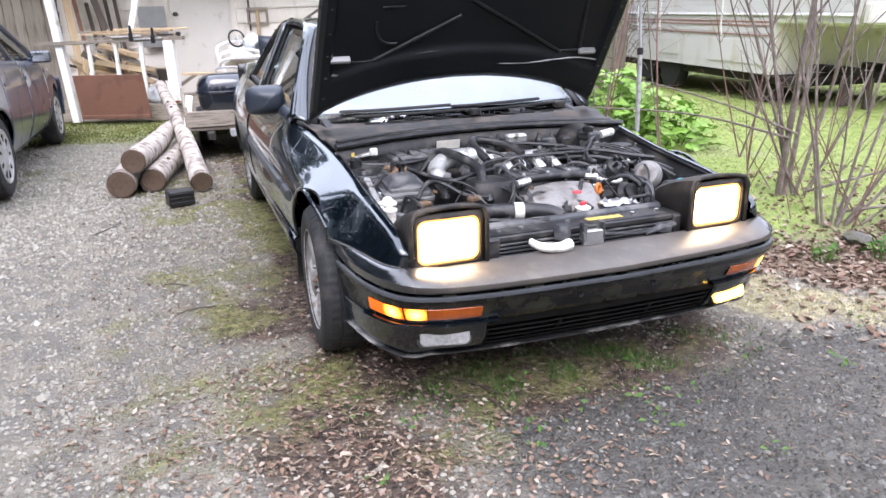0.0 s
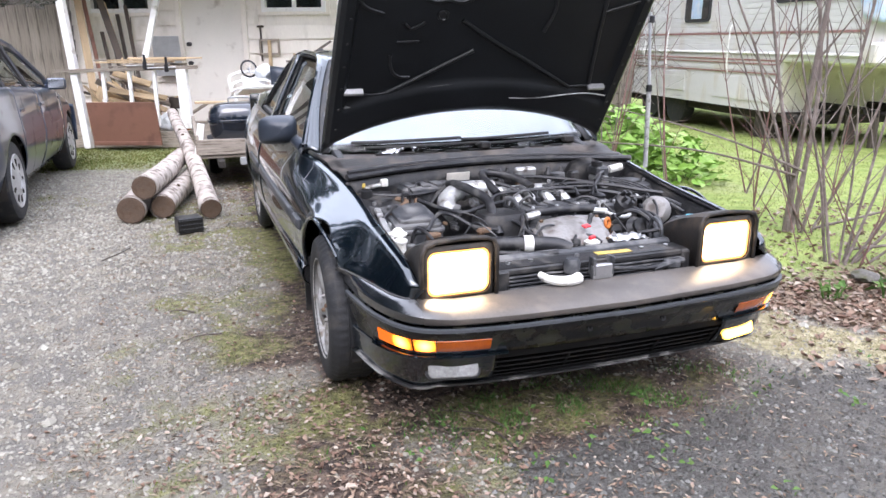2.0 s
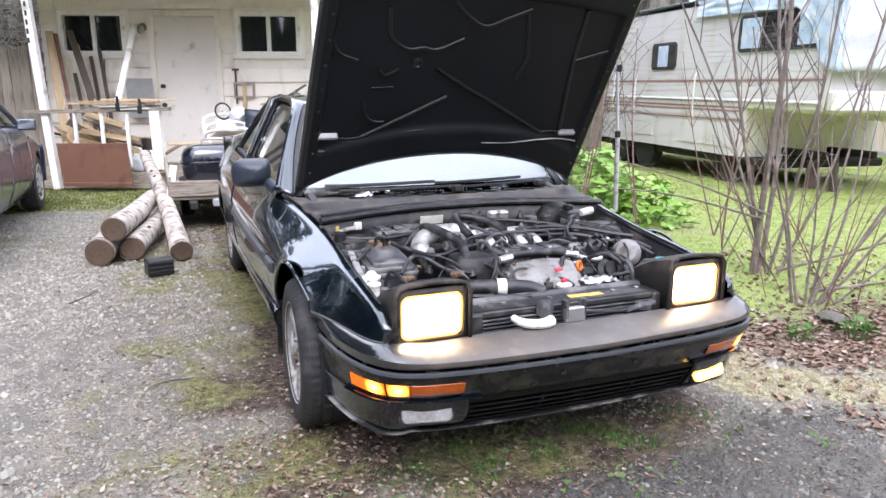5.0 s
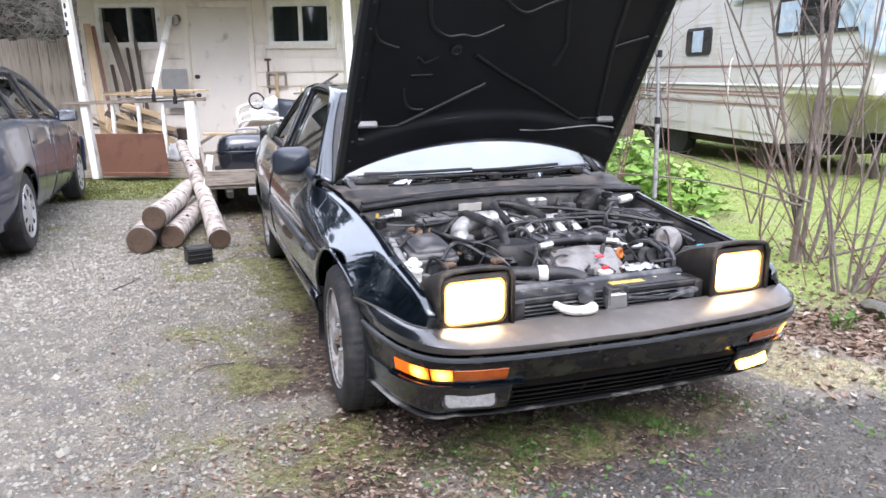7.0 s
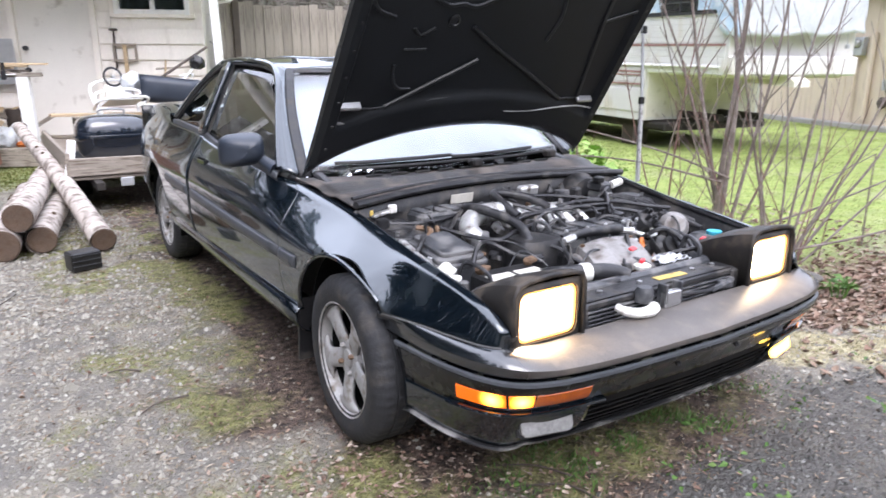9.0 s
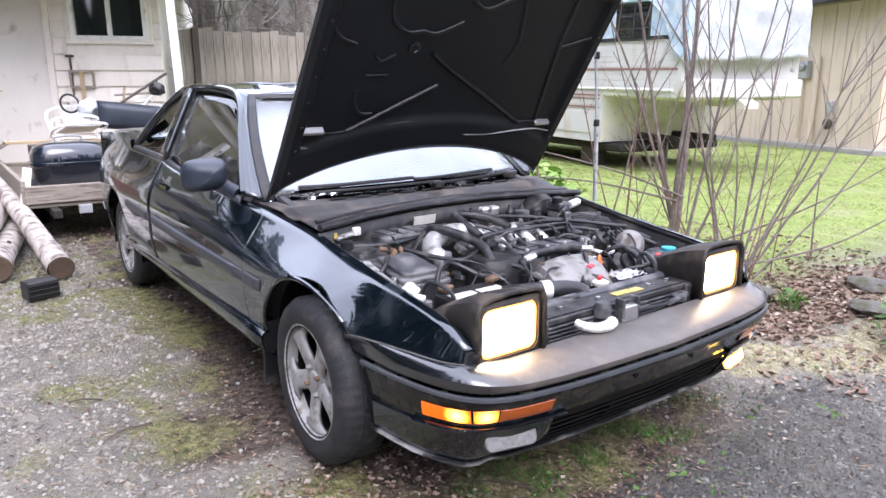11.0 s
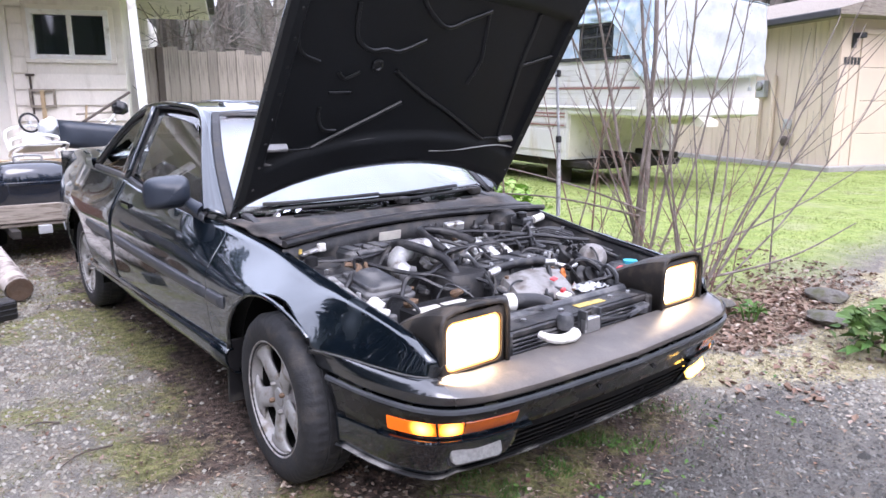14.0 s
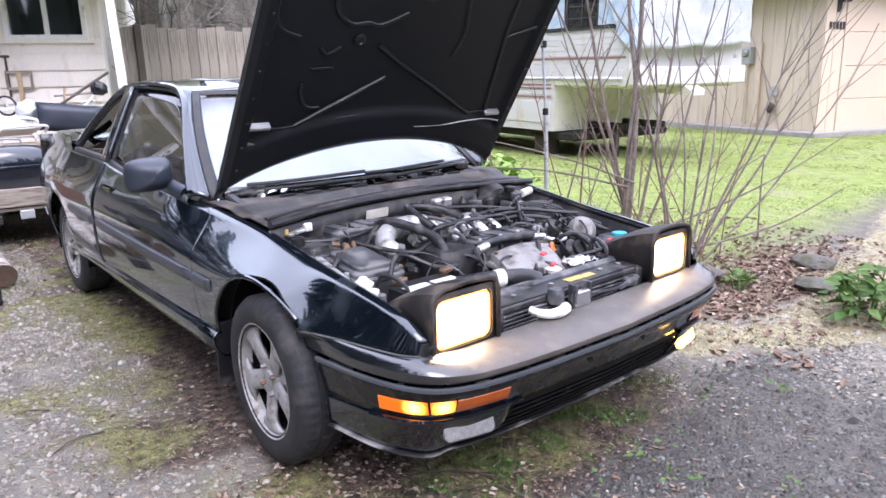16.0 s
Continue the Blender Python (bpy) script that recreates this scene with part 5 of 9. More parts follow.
vor, vor2 = tex("ShaderNodeTexVoronoi", 75), tex("ShaderNodeTexVoronoi", 150)
nb, nf, nm2 = tex("ShaderNodeTexNoise", 1.6, 5), tex("ShaderNodeTexNoise", 30, 6), tex("ShaderNodeTexNoise", 7, 6)
sep = n.new("ShaderNodeSeparateColor")
l.new(vor.outputs["Color"], sep.inputs[0])
ramp = n.new("ShaderNodeValToRGB")
for i, (pos, c) in enumerate(((0.0, (0.205, 0.19, 0.155)), (0.35, (0.32, 0.302, 0.25)), (0.7, (0.41, 0.39, 0.33)), (1.0, (0.54, 0.525, 0.45)))):
    if i > 1:
        ramp.color_ramp.elements.new(pos)
    ramp.color_ramp.elements[i].position = pos
    ramp.color_ramp.elements[i].color = (*c, 1)
l.new(sep.outputs[0], ramp.inputs[0])
gravel = mixc(rng(vor.outputs["Distance"], 0.2, 0.55), ramp.outputs[0], (0.17, 0.158, 0.137))
gravel = mixc(rng(nm2.outputs[0], 0.44, 0.70, 0, 0.75), gravel, (0.305, 0.275, 0.212))
soil_shade = mixc(rng(nf.outputs[0], 0.35, 0.65), (0.03, 0.021, 0.016), (0.15, 0.105, 0.08))
mossc = mixc(rng(nf.outputs[0], 0.35, 0.65), (0.12, 0.125, 0.036), (0.27, 0.27, 0.10))
lawnc = mixc(rng(nm2.outputs[0], 0.35, 0.65), (0.215, 0.295, 0.06), (0.335, 0.395, 0.11))
lawnc = mixc(rng(nb.outputs[0], 0.52, 0.72, 0, 0.6), lawnc, (0.36, 0.35, 0.2))
bedc = mixc(rng(nf.outputs[0], 0.4, 0.6), (0.13, 0.09, 0.06), (0.3, 0.22, 0.15))


def sharp(a, lo, hi, most=1.0):
    ad = n.new("ShaderNodeMath")
    ad.operation = "MULTIPLY_ADD"
    ad.inputs[1].default_value = 0.7
    l.new(nf.outputs[0], ad.inputs[0])
    l.new(att(a), ad.inputs[2])
    return rng(ad.outputs[0], lo + 0.35, hi + 0.35, 0.0, most)


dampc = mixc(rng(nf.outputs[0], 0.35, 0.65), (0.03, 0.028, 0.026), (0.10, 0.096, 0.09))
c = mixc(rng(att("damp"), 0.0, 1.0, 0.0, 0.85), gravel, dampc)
c = mixc(sharp("dirt", 0.3, 0.75), c, soil_shade)
c = mixc(sharp("moss", 0.2, 0.95, 0.8), c, mossc)
strawc = mixc(rng(nf.outputs[0], 0.35, 0.65), (0.27, 0.23, 0.125), (0.47, 0.42, 0.27))
c = mixc(sharp("straw", 0.25, 0.6), c, strawc)
c = mixc(att("bed"), c, bedc)
c = mixc(att("lawn"), c, lawnc)
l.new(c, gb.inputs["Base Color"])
gb.inputs["Roughness"].default_value = 0.85
bp = n.new("ShaderNodeBump")
bp.inputs["Strength"].default_value, bp.inputs["Distance"].default_value = 0.9, 0.014
hm = n.new("ShaderNodeMath")
hm.operation = "SUBTRACT"
l.new(nf.outputs[0], hm.inputs[0])
l.new(vor.outputs["Distance"], hm.inputs[1])
l.new(hm.outputs[0], bp.inputs["Height"])
l.new(bp.outputs[0], gb.inputs["Normal"])
me.materials.append(gm)
ground = tagged(new("ground", me), "grey gravel driveway with moss, bare earth, painted coupe shade and lawn", "ground", "", "structure")

# ---------- the cream house ----------
HROT = -22.0
HM = pose(-0.75, 9.6, 0, 0, 0, HROT)   # u along the wall, v into the house
# ---- wall with openings
OPEN = [(-1.76, -0.84, 1.83, 2.40), (-0.43, 0.47, 0.24, 2.36), (0.79, 1.69, 1.83, 2.40)]
def wall_pieces(bm, u0, u1, z0, z1, v0, v1, holes):
    us = sorted({u0, u1, *[h[0] for h in holes], *[h[1] for h in holes]})
    for a, b in zip(us, us[1:]):
        spans = sorted((h[2], h[3]) for h in holes if h[0] < (a + b) / 2 < h[1])
        z = z0
        for lo, hi in spans + [(z1, z1)]:
            if lo - z > 0.005:
                box(bm, ((a + b) / 2, (v0 + v1) / 2, (z + lo) / 2), (b - a, v1 - v0, lo - z), None, 0.0005)
            z = hi
bm = B()
wall_pieces(bm, -2.05, 1.86, 0.0, 2.75, 0.02, 0.16, OPEN)
hw = part("wall_house", bm, M_SIDING, None, m=HM)
tagged(hw, "cream horizontal lap siding house wall", "wall", "", "structure")
bm = B()
box(bm, (1.80, 2.6, 1.37), (0.12, 4.9, 2.74), None, 0.002)
box(bm, (-1.99, 2.6, 1.37), (0.12, 4.9, 2.74), None, 0.002)
box(bm, (-0.1, 5.1, 1.37), (3.9, 0.12, 2.74), None, 0.002)
tagged(part("wall_house_back", bm, M_SIDING, None, m=HM), "cream side and back walls of the house", "wall", "", "structure")
# lap boards, each a tapered plank
def lap(u0, u1, z0, h):
    b2 = B()
    prism(b2, [(-0.0, z0 + 0.004), (-0.034, z0), (-0.034, z0 + 0.010), (-0.006, z0 + h), (0.0, z0 + h)], u0, u1, "x")
    return b2
BH = 0.203
k = 0
z = 0.22
while z < 2.7:
    segs = [(-2.05, 1.86)]
    for a, b, lo, hi in OPEN:
        a2, b2_, lo2, hi2 = a - 0.075, b + 0.075, lo - 0.07, hi + 0.075
        if z + BH > lo2 + 0.02 and z < hi2 - 0.02:
            segs = [q for sg in segs for q in ([(sg[0], a2), (b2_, sg[1])] if sg[0] < a2 and sg[1] > b2_ else [sg])]
    for a, b in segs:
        part("siding_board", lap(a + 0.001, b - 0.001, z, BH - 0.016), M_SIDING, hw, m=Matrix.Translation((0, 0.018, 0)))
    z += BH
# door
hd = thing("door_1", HM @ Matrix.Translation((0.02, 0.05, 0.24)), "plain cream-painted entrance door, closed", "door", "", "structure")
bm = B()
box(bm, (0, 0.02, 1.06), (0.895, 0.045, 2.1), None, 0.004)
part("door_leaf", bm, M_DOOR, hd)
bm = B()
for x in (-0.485, 0.485):
    box(bm, (x, -0.035, 1.07), (0.075, 0.09, 2.14), None, 0.004)
box(bm, (0, -0.035, 2.155), (1.045, 0.09, 0.075), None, 0.004)
part("door_frame", bm, M_SIDING, hd)
for zz in (0.86, 1.13):
    bm = B()
    lathe(bm, [(0.03, 0), (0.03, 0.008), (0.014, 0.012), (0.014, 0.035), (0.028, 0.045), (0.03, 0.06), (0.02, 0.07), (0, 0.072)], 16, pose(-0.37, -0.003, zz, 90, 0, 0))
    part("door_knob", bm, M_ROOFTAR, hd, "dark round knob")
bm = B()
box(bm, (0, -0.06, 0.0), (0.98, 0.16, 0.03), None, 0.005)
part("threshold", bm, M_GREYWOOD, hd)
# windows
def house_window(i, a, b, lo, hi):
    w = thing("window_%d" % i, HM @ Matrix.Translation(((a + b) / 2, 0, (lo + hi) / 2)), "white-framed sliding window with dark glass", "window", "", "structure")
    W, H = b - a, hi - lo
    bm = B()
    for sx in (-1, 1):
        box(bm, (sx * (W / 2 - 0.012), 0.012, 0), (0.062, 0.09, H + 0.05), None, 0.004)
    for sz in (-1, 1):
        box(bm, (0, 0.013, sz * (H / 2 - 0.01)), (W + 0.02, 0.088, 0.056), None, 0.004)
    part("window_frame", bm, M_WHITE, w)
    bm = B()
    box(bm, (0, 0.03, 0), (0.055, 0.05, H - 0.02), None, 0.004)
    part("meeting_rail", bm, M_WHITE, w)
    for sx in (-1, 1):
        bm = B()
        box(bm, (sx * W / 4, 0.055, 0), (W / 2 - 0.04, 0.006, H - 0.05), None, 0.001)
        part("pane", bm, M_WINGLASS, w)
    bm = B()
    for sx in (-1, 1):
        box(bm, (sx * (W / 2 + 0.045), -0.002, 0), (0.06, 0.03, H + 0.14), None, 0.003)
    box(bm, (0, -0.002, H / 2 + 0.045), (W + 0.15, 0.032, 0.06), None, 0.003)
    box(bm, (0, -0.006, -H / 2 - 0.04), (W + 0.15, 0.045, 0.05), None, 0.003)
    part("window_trim", bm, M_SIDING, w)
house_window(1, *OPEN[0])
house_window(2, *OPEN[2])
# porch: floor ledge, posts, roof
bm = B()
box(bm, (-0.1, -0.62, 0.11), (3.9, 1.2, 0.22), None, 0.01)
tagged(part("porch_floor", bm, M_GREYWOOD, None, m=HM), "low weathered wooden porch floor", "floor", "", "structure")
for u, base in ((-1.43, 0.0), (2.17, 0.0)):
    post = thing("porch_post", HM @ Matrix.Translation((u, -1.26, base)), "white painted square porch post", "post", "porch posts")
    bm = B()
    box(bm, (0, 0, 1.27), (0.092, 0.092, 2.54), (0, -3.2 if u < 0 else -1.5, 0), 0.005)
    part("shaft", bm, M_WHITE, post)
    if u < 0:
        for k in range(5):
            bm = B()
            box(bm, (-0.045 - 0.0 + 0.055 * (-0.3), -0.049, 2.35 - 0.11 * k), (0.03, 0.004, 0.065), (0, -3.2, 0), 0.001)
            part("sign_bar", bm, M_ROOFTAR, post, "small black plate")
bm = B()
box(bm, (0.1, 0.95, 2.79), (5.6, 4.9, 0.10), None, 0.01)
pr = part("porch_roof", bm, M_SIDING, None, m=HM)
tagged(pr, "cream boarded porch ceiling and eave", "roof", "", "structure")
bm = B()
box(bm, (0.1, -1.28, 2.66), (4.4, 0.10, 0.18), None, 0.006)
tagged(part("porch_beam", bm, M_SIDING, None, m=HM), "cream porch beam", "beam", "", "structure")
bm = B()
box(bm, (0.1, 0.95, 2.88), (5.8, 5.1, 0.06), None, 0.01)
tagged(part("roof_house", bm, M_ROOFTAR, None, m=HM), "dark low-pitched house roof", "roof", "", "structure")

# ---------- blue car, garage, camper come next ----------
HM_ = lambda u, v, z, rx=0, ry=0, rz=0: HM @ pose(u, v, z, rx, ry, rz)
# ---------- things on and before the porch ----------
rail = thing("porch_rail", HM_(0, 0, 0), "old grey porch rail with white balusters, stacked with lumber", "railing")
bm = B()
box(bm, (-0.72, -1.30, 1.035), (1.9, 0.085, 0.045), (0, -1.5, 0), 0.004)
part("handrail", bm, M_GREYWOOD, rail)
bm = B()
box(bm, (0.03, -1.29, 0.66), (0.13, 0.10, 0.78), (0, -1, 0), 0.005)
part("newel_post", bm, M_WHITE, rail, "white painted newel post")
for u in (-1.03, -0.68, -0.35):
    bm = B()
    box(bm, (u, -1.29, 0.66), (0.042, 0.042, 0.72), (0, 1, 0), 0.003)
    part("baluster", bm, M_WHITE, rail)
random.seed(11)
def plank(name, p0, p1, w, t, material, label, cat, group="", twist=0.0):
    a, b = Vector(p0), Vector(p1)
    d = b - a
    m = Matrix.Translation((a + b) / 2) @ d.to_track_quat("X", "Z").to_matrix().to_4x4() @ Matrix.Rotation(radians(twist), 4, "X")
    b2 = B()
    box(b2, (0, 0, 0), (d.length, w, t), None, 0.003)
    return tagged(part(name, b2, material, None, m=HM @ m), label, cat, group)
for k in range(9):
    z = 1.07 + 0.026 * (k // 2)
    u0 = -1.15 + 0.5 * random.random()
    L = 0.6 + 0.5 * random.random()
    plank("lumber_board", (u0, -1.32 + 0.09 * (k % 2) + 0.02 * random.random(), z), (min(0.3, u0 + L), -1.30 + 0.08 * (k % 2), z + 0.012 * (random.random() - 0.3)), 0.07, 0.022, random.choice([M_WOOD, M_WOOD, M_GREYWOOD]), "short raw lumber board stacked on the porch rail", "board", "stacked lumber")
for k in range(12):
    u0 = -1.2 + 0.9 * random.random()
    plank("scrap_board", (u0, -0.55 - 0.5 * random.random(), 0.28 + 0.3 * random.random()), (u0 + random.choice([-1, 1]) * (0.3 + 0.4 * random.random()), -0.45 - 0.6 * random.random(), 0.55 + 0.42 * random.random()), 0.09, 0.022, random.choice([M_WOOD, M_WOOD, M_GREYWOOD, M_DARKWOOD]), "loose lumber offcut leaning in a pile under the rail", "board", "lumber pile", 60 * random.random())
plank("tan_board", (-1.36, -0.9, 0.23), (-1.90, -0.06, 2.13), 0.10, 0.03, M_WOOD, "long tan board leaning on the house wall", "board", "", 0)
plank("brown_board", (-1.30, -0.7, 0.23), (-1.82, -0.05, 2.1), 0.05, 0.03, M_REDBROWN, "long reddish-brown board leaning on the house wall", "board", "", 0)
plank("dark_plank", (-0.80, -1.0, 0.7), (-1.61, -0.05, 2.15), 0.09, 0.03, M_DARKWOOD, "long dark plank leaning across the window", "board", "", 0)
plank("pale_plank", (-0.78, -1.02, 0.72), (-1.5, -0.08, 1.95), 0.03, 0.03, M_WOOD, "narrow pale strip leaning beside the dark plank", "board", "", 0)
plank("white_pole", (-0.56, -1.05, 1.12), (-0.66, -0.06, 2.22), 0.075, 0.05, M_WHITE, "white painted post leaning on the wall", "post", "", 0)
for k in range(4):
    plank("dark_stick", (-1.25 + 0.12 * k, -0.45, 0.25), (-1.6 + 0.13 * k, -0.05, 1.55 + 0.12 * k), 0.05, 0.02, M_DARKWOOD, "dark weathered stick leaning on the wall", "stick", "leaning sticks")
plank("metal_rod", (-1.1, -0.3, 0.3), (-1.15, -0.05, 1.75), 0.012, 0.012, M_ROOFTAR, "thin dark rod leaning on the wall", "rod")
bm = B()
box(bm, (0, 0, 0), (0.40, 0.012, 0.56), None, 0.003)
tagged(part("grey_panel", bm, M_METERG, None, m=HM_(-0.62, -0.16, 1.20, 6, 0, 0)), "grey sheet panel leaning beside the door", "panel")
brd = thing("leaning_panel", HM_(-0.715, -1.46, 0.10, 9, 0, 0), "flat red-brown painted panel leaning on the rail", "panel")
bm = B()
box(bm, (0, 0, 0.27), (0.90, 0.018, 0.53), None, 0.003)
part("face", bm, M_REDBROWN, brd)
bm = B()
box(bm, (0, -0.006, -0.005), (0.90, 0.03, 0.05), None, 0.004)
part("bottom_rail", bm, M_REDBROWN, brd)
clamp = thing("bar_clamp", HM_(-0.14, -1.36, 1.07), "black bar clamp gripping the rail boards", "clamp")
bm = B()
box(bm, (0, 0, 0.07), (0.03, 0.02, 0.10), None, 0.004)
box(bm, (0.0, -0.01, -0.02), (0.05, 0.03, 0.10), None, 0.006)
part("jaw", bm, M_BLACKPL, clamp)
bm = B()
tube(bm, [(-0.25, 0, -0.02), (0.12, 0, -0.01)], 0.01, 8, curve=False)
part("bar", bm, M_STEEL, clamp)
copy_thing(clamp, HM_(-0.42, -1.36, 1.10))
bm = B()
lathe(bm, [(0.0, 0), (0.13, 0.0), (0.15, 0.08), (0.12, 0.2), (0.06, 0.27), (0.0, 0.28)], 14, pose(0, 0, 0))
for v in bm.verts:
    v.co += Vector((0.02 * noise.noise(v.co * 9), 0.02 * noise.noise(v.co * 9 + Vector((5, 0, 0))), 0))
tagged(part("white_sack", bm, M_WHITEPL, None, m=HM_(-0.25, -0.85, 0.22)), "crumpled white plastic sack on the porch", "sack")
bm = B()
lathe(bm, [(0.0, 0), (0.09, 0.0), (0.11, 0.03), (0.10, 0.06), (0, 0.065)], 16)
tagged(part("orange_tray", bm, M_ORANGE, None, m=HM_(-0.16, -0.98, 0.22)), "small orange-red plastic tray on the porch", "tray")
bm = B()
lathe(bm, [(0.0, 0), (0.12, 0.0), (0.13, 0.05), (0.14, 0.42), (0.13, 0.42), (0.12, 0.06), (0, 0.05)], 18)
tagged(part("dark_bucket", bm, M_DARKWOOD, None, m=HM_(-0.33, -0.6, 0.22)), "tall dark bucket standing on the porch", "bucket")
# wall lamp by the door
wl_ = thing("wall_lamp", HM_(-0.57, -0.01, 2.2), "small round brass-coloured wall lamp beside the door", "lamp")
bm = B()
lathe(bm, [(0, 0), (0.06, 0), (0.055, 0.02), (0.02, 0.03), (0, 0.03)], 16, pose(0, 0, 0, 90, 0, 0))
part("backplate", bm, M_BROWNPL, wl_)
bm = B()
lathe(bm, [(0, -0.08), (0.035, -0.075), (0.05, -0.03), (0.045, 0.02), (0.02, 0.05), (0, 0.055)], 14, pose(0, -0.07, -0.02))
part("globe", bm, M_CLEARFOG, wl_)
# tools hung on the wall
sh = thing("hanging_shovel", HM_(0.74, -0.015, 1.1), "narrow spade hung on the siding", "shovel")
bm = B()
tube(bm, [(0, -0.02, 0.02), (0, -0.02, 0.5)], 0.014, 8, curve=False)
part("shaft", bm, M_DARKWOOD, sh)
bm = B()
box(bm, (0, -0.02, 0.51), (0.10, 0.025, 0.03), None, 0.006)
part("grip", bm, M_DARKWOOD, sh)
fr = thing("hanging_crate", HM_(0.86, -0.02, 1.32), "small open grey wooden crate hung on the siding", "crate")
for c, sz in (((0, -0.02, 0.10), (0.30, 0.03, 0.035)), ((0, -0.02, -0.10), (0.30, 0.03, 0.035)), ((-0.135, -0.02, 0), (0.03, 0.03, 0.17)), ((0.135, -0.02, 0), (0.03, 0.03, 0.17))):
    bm = B()
    box(bm, c, sz, None, 0.003)
    part("frame_bar", bm, M_GREYWOOD, fr)
bm = B()
box(bm, (0.0, -0.025, -0.16), (0.05, 0.03, 0.52), None, 0.004)
part("backing_stick", bm, M_WOOD, fr)

# ---------- fences ----------
def fence(name, u0, u1, v, top, label, turn=0):
    f = thing(name, HM_(u0, v, 0, 0, 0, turn), label, "fence")
    u, k = 0.0, 0
    shared = []
    for q in range(4):
        b2 = B()
        h = top + 0.02 * q
        prism(b2, [(0, 0), (0.14, 0), (0.14, h), (0.0, h - 0.006)], 0, 0.02, "y")
        ob = part("fence_board", b2, M_FENCE, f)
        shared.append(ob.data)
        ob.matrix_basis = pose(u, 0.006 * (q % 2), 0, 0, 0, 0)
        u += 0.145
    while u < u1 - u0:
        ob = new("fence_board", random.choice(shared))
        ob.parent = f
        ob.matrix_basis = pose(u, 0.008 * random.random(), 0.03 * (random.random() - 0.5), 0, 0.4 * (random.random() - 0.5), 0)
        u += 0.145
    for z in (0.4, top - 0.3):
        b2 = B()
        box(b2, ((u1 - u0) / 2, 0.05, z), (u1 - u0, 0.04, 0.09), None, 0.003)
        part("fence_rail", b2, M_FENCE, f)
    for x in np.arange(0.3, u1 - u0, 2.4):
        b2 = B()
        box(b2, (x, -0.02, (top + 0.04) / 2), (0.09, 0.05, top + 0.04), None, 0.004)
        part("fence_post", b2, M_DARKWOOD if x < 1 else M_FENCE, f)
    return f
random.seed(21)
fence("wooden_fence", 1.98, 7.3, 0.25, 1.98, "weathered grey board fence beside the cream house", 26)
fence("wooden_fence", -9.0, -2.1, -0.15, 1.88, "weathered grey board fence behind the blue car")

# ---------- tan garage ----------
GM_ = pose(12.0, 4.45, 0, 0, 0, HROT)   # u along the front, v back along the side wall
bm = B()
box(bm, (0.06, 4.0, 1.45), (0.12, 8.0, 2.8), None, 0.002)
gs = part("wall_garage_side", bm, M_TAN, None, m=GM_)
tagged(gs, "tan grooved plywood side wall of the garage", "wall", "", "structure")
bm = B()
box(bm, (0.275, 0.06, 1.45), (0.55, 0.12, 2.8), None, 0.002)
box(bm, (2.0, 0.06, 2.66), (2.9, 0.12, 0.38), None, 0.002)
box(bm, (4.7, 0.06, 1.45), (2.5, 0.12, 2.8), None, 0.002)
gf = part("wall_garage_front", bm, M_TANDOOR, None, m=GM_)
tagged(gf, "tan front wall of the garage", "wall", "", "structure")
for k in range(27):
    bm = B()
    box(bm, (-0.008, 0.14 + 0.30 * k, 1.45), (0.016, 0.285, 2.78), None, 0.004)
    part("siding_panel", bm, M_TAN, gs)
for u in (0.12, 0.345):
    bm = B()
    box(bm, (u - 0.005, -0.008, 1.45), (0.215, 0.016, 2.78), None, 0.004)
    part("siding_panel", bm, M_TANDOOR, gf)
bm = B()
box(bm, (0.5, -0.02, 1.28), (0.09, 0.03, 2.46), None, 0.004)
box(bm, (2.0, -0.02, 2.52), (3.1, 0.03, 0.09), None, 0.004)
part("door_casing", bm, M_TANDOOR, gf)
gd = thing("garage_door", GM_ @ pose(2.0, 0.03, 0.08), "tan sectional garage door, closed", "garage door")
for k in range(4):
    bm = B()
    box(bm, (0, 0, 0.31 + 0.6 * k), (2.9, 0.04, 0.592), None, 0.006)
    part("door_panel", bm, M_TANDOOR, gd)
bm = B()
box(bm, (3.0, 4.0, 0.04), (6.3, 8.3, 0.12), None, 0.02)
tagged(part("garage_footing", bm, M_CONCRETE, None, m=GM_), "low concrete footing under the garage", "footing", "", "structure")
bm = B()
prism(bm, [(-0.55, 2.74), (-0.55, 2.84), (3.2, 3.8), (7.0, 2.84), (7.0, 2.74)], -0.45, 8.4, "y")
tagged(part("roof_garage", bm, M_GREYWOOD, None, m=GM_), "grey-brown low garage roof", "roof", "", "structure")
bm = B()
box(bm, (-0.59, 4.0, 2.765), (0.09, 8.9, 0.13), None, 0.02)
tagged(part("gutter", bm, M_ROOFTAR, None, m=GM_), "dark gutter along the garage eave", "gutter", "", "structure")
for k in range(5):
    bm = B()
    box(bm, (0, 0, 0), (0.055, 0.012, 0.13), None, 0.003)
    tagged(part("wall_plate", bm, M_ROOFTAR, None, m=GM_ @ pose(0.11 + 0.078 * k, -0.024, 2.0)), "small black plate screwed to the garage front", "plate", "plates on the garage")
gl = thing("outdoor_lamp", GM_ @ pose(0.26, -0.02, 2.36), "small dark box lamp on the garage front", "lamp")
bm = B()
box(bm, (0, -0.02, 0), (0.09, 0.03, 0.26), None, 0.005)
part("bracket", bm, M_ROOFTAR, gl)
bm = B()
box(bm, (0.06, -0.09, 0.08), (0.16, 0.13, 0.09), None, 0.01)
part("hood", bm, M_ROOFTAR, gl)
mt = thing("electric_meter", GM_ @ pose(-0.03, 1.75, 1.30), "grey electric meter with conduit on the garage wall", "meter")
bm = B()
box(bm, (-0.06, 0, 0.25), (0.12, 0.22, 0.34), None, 0.01)
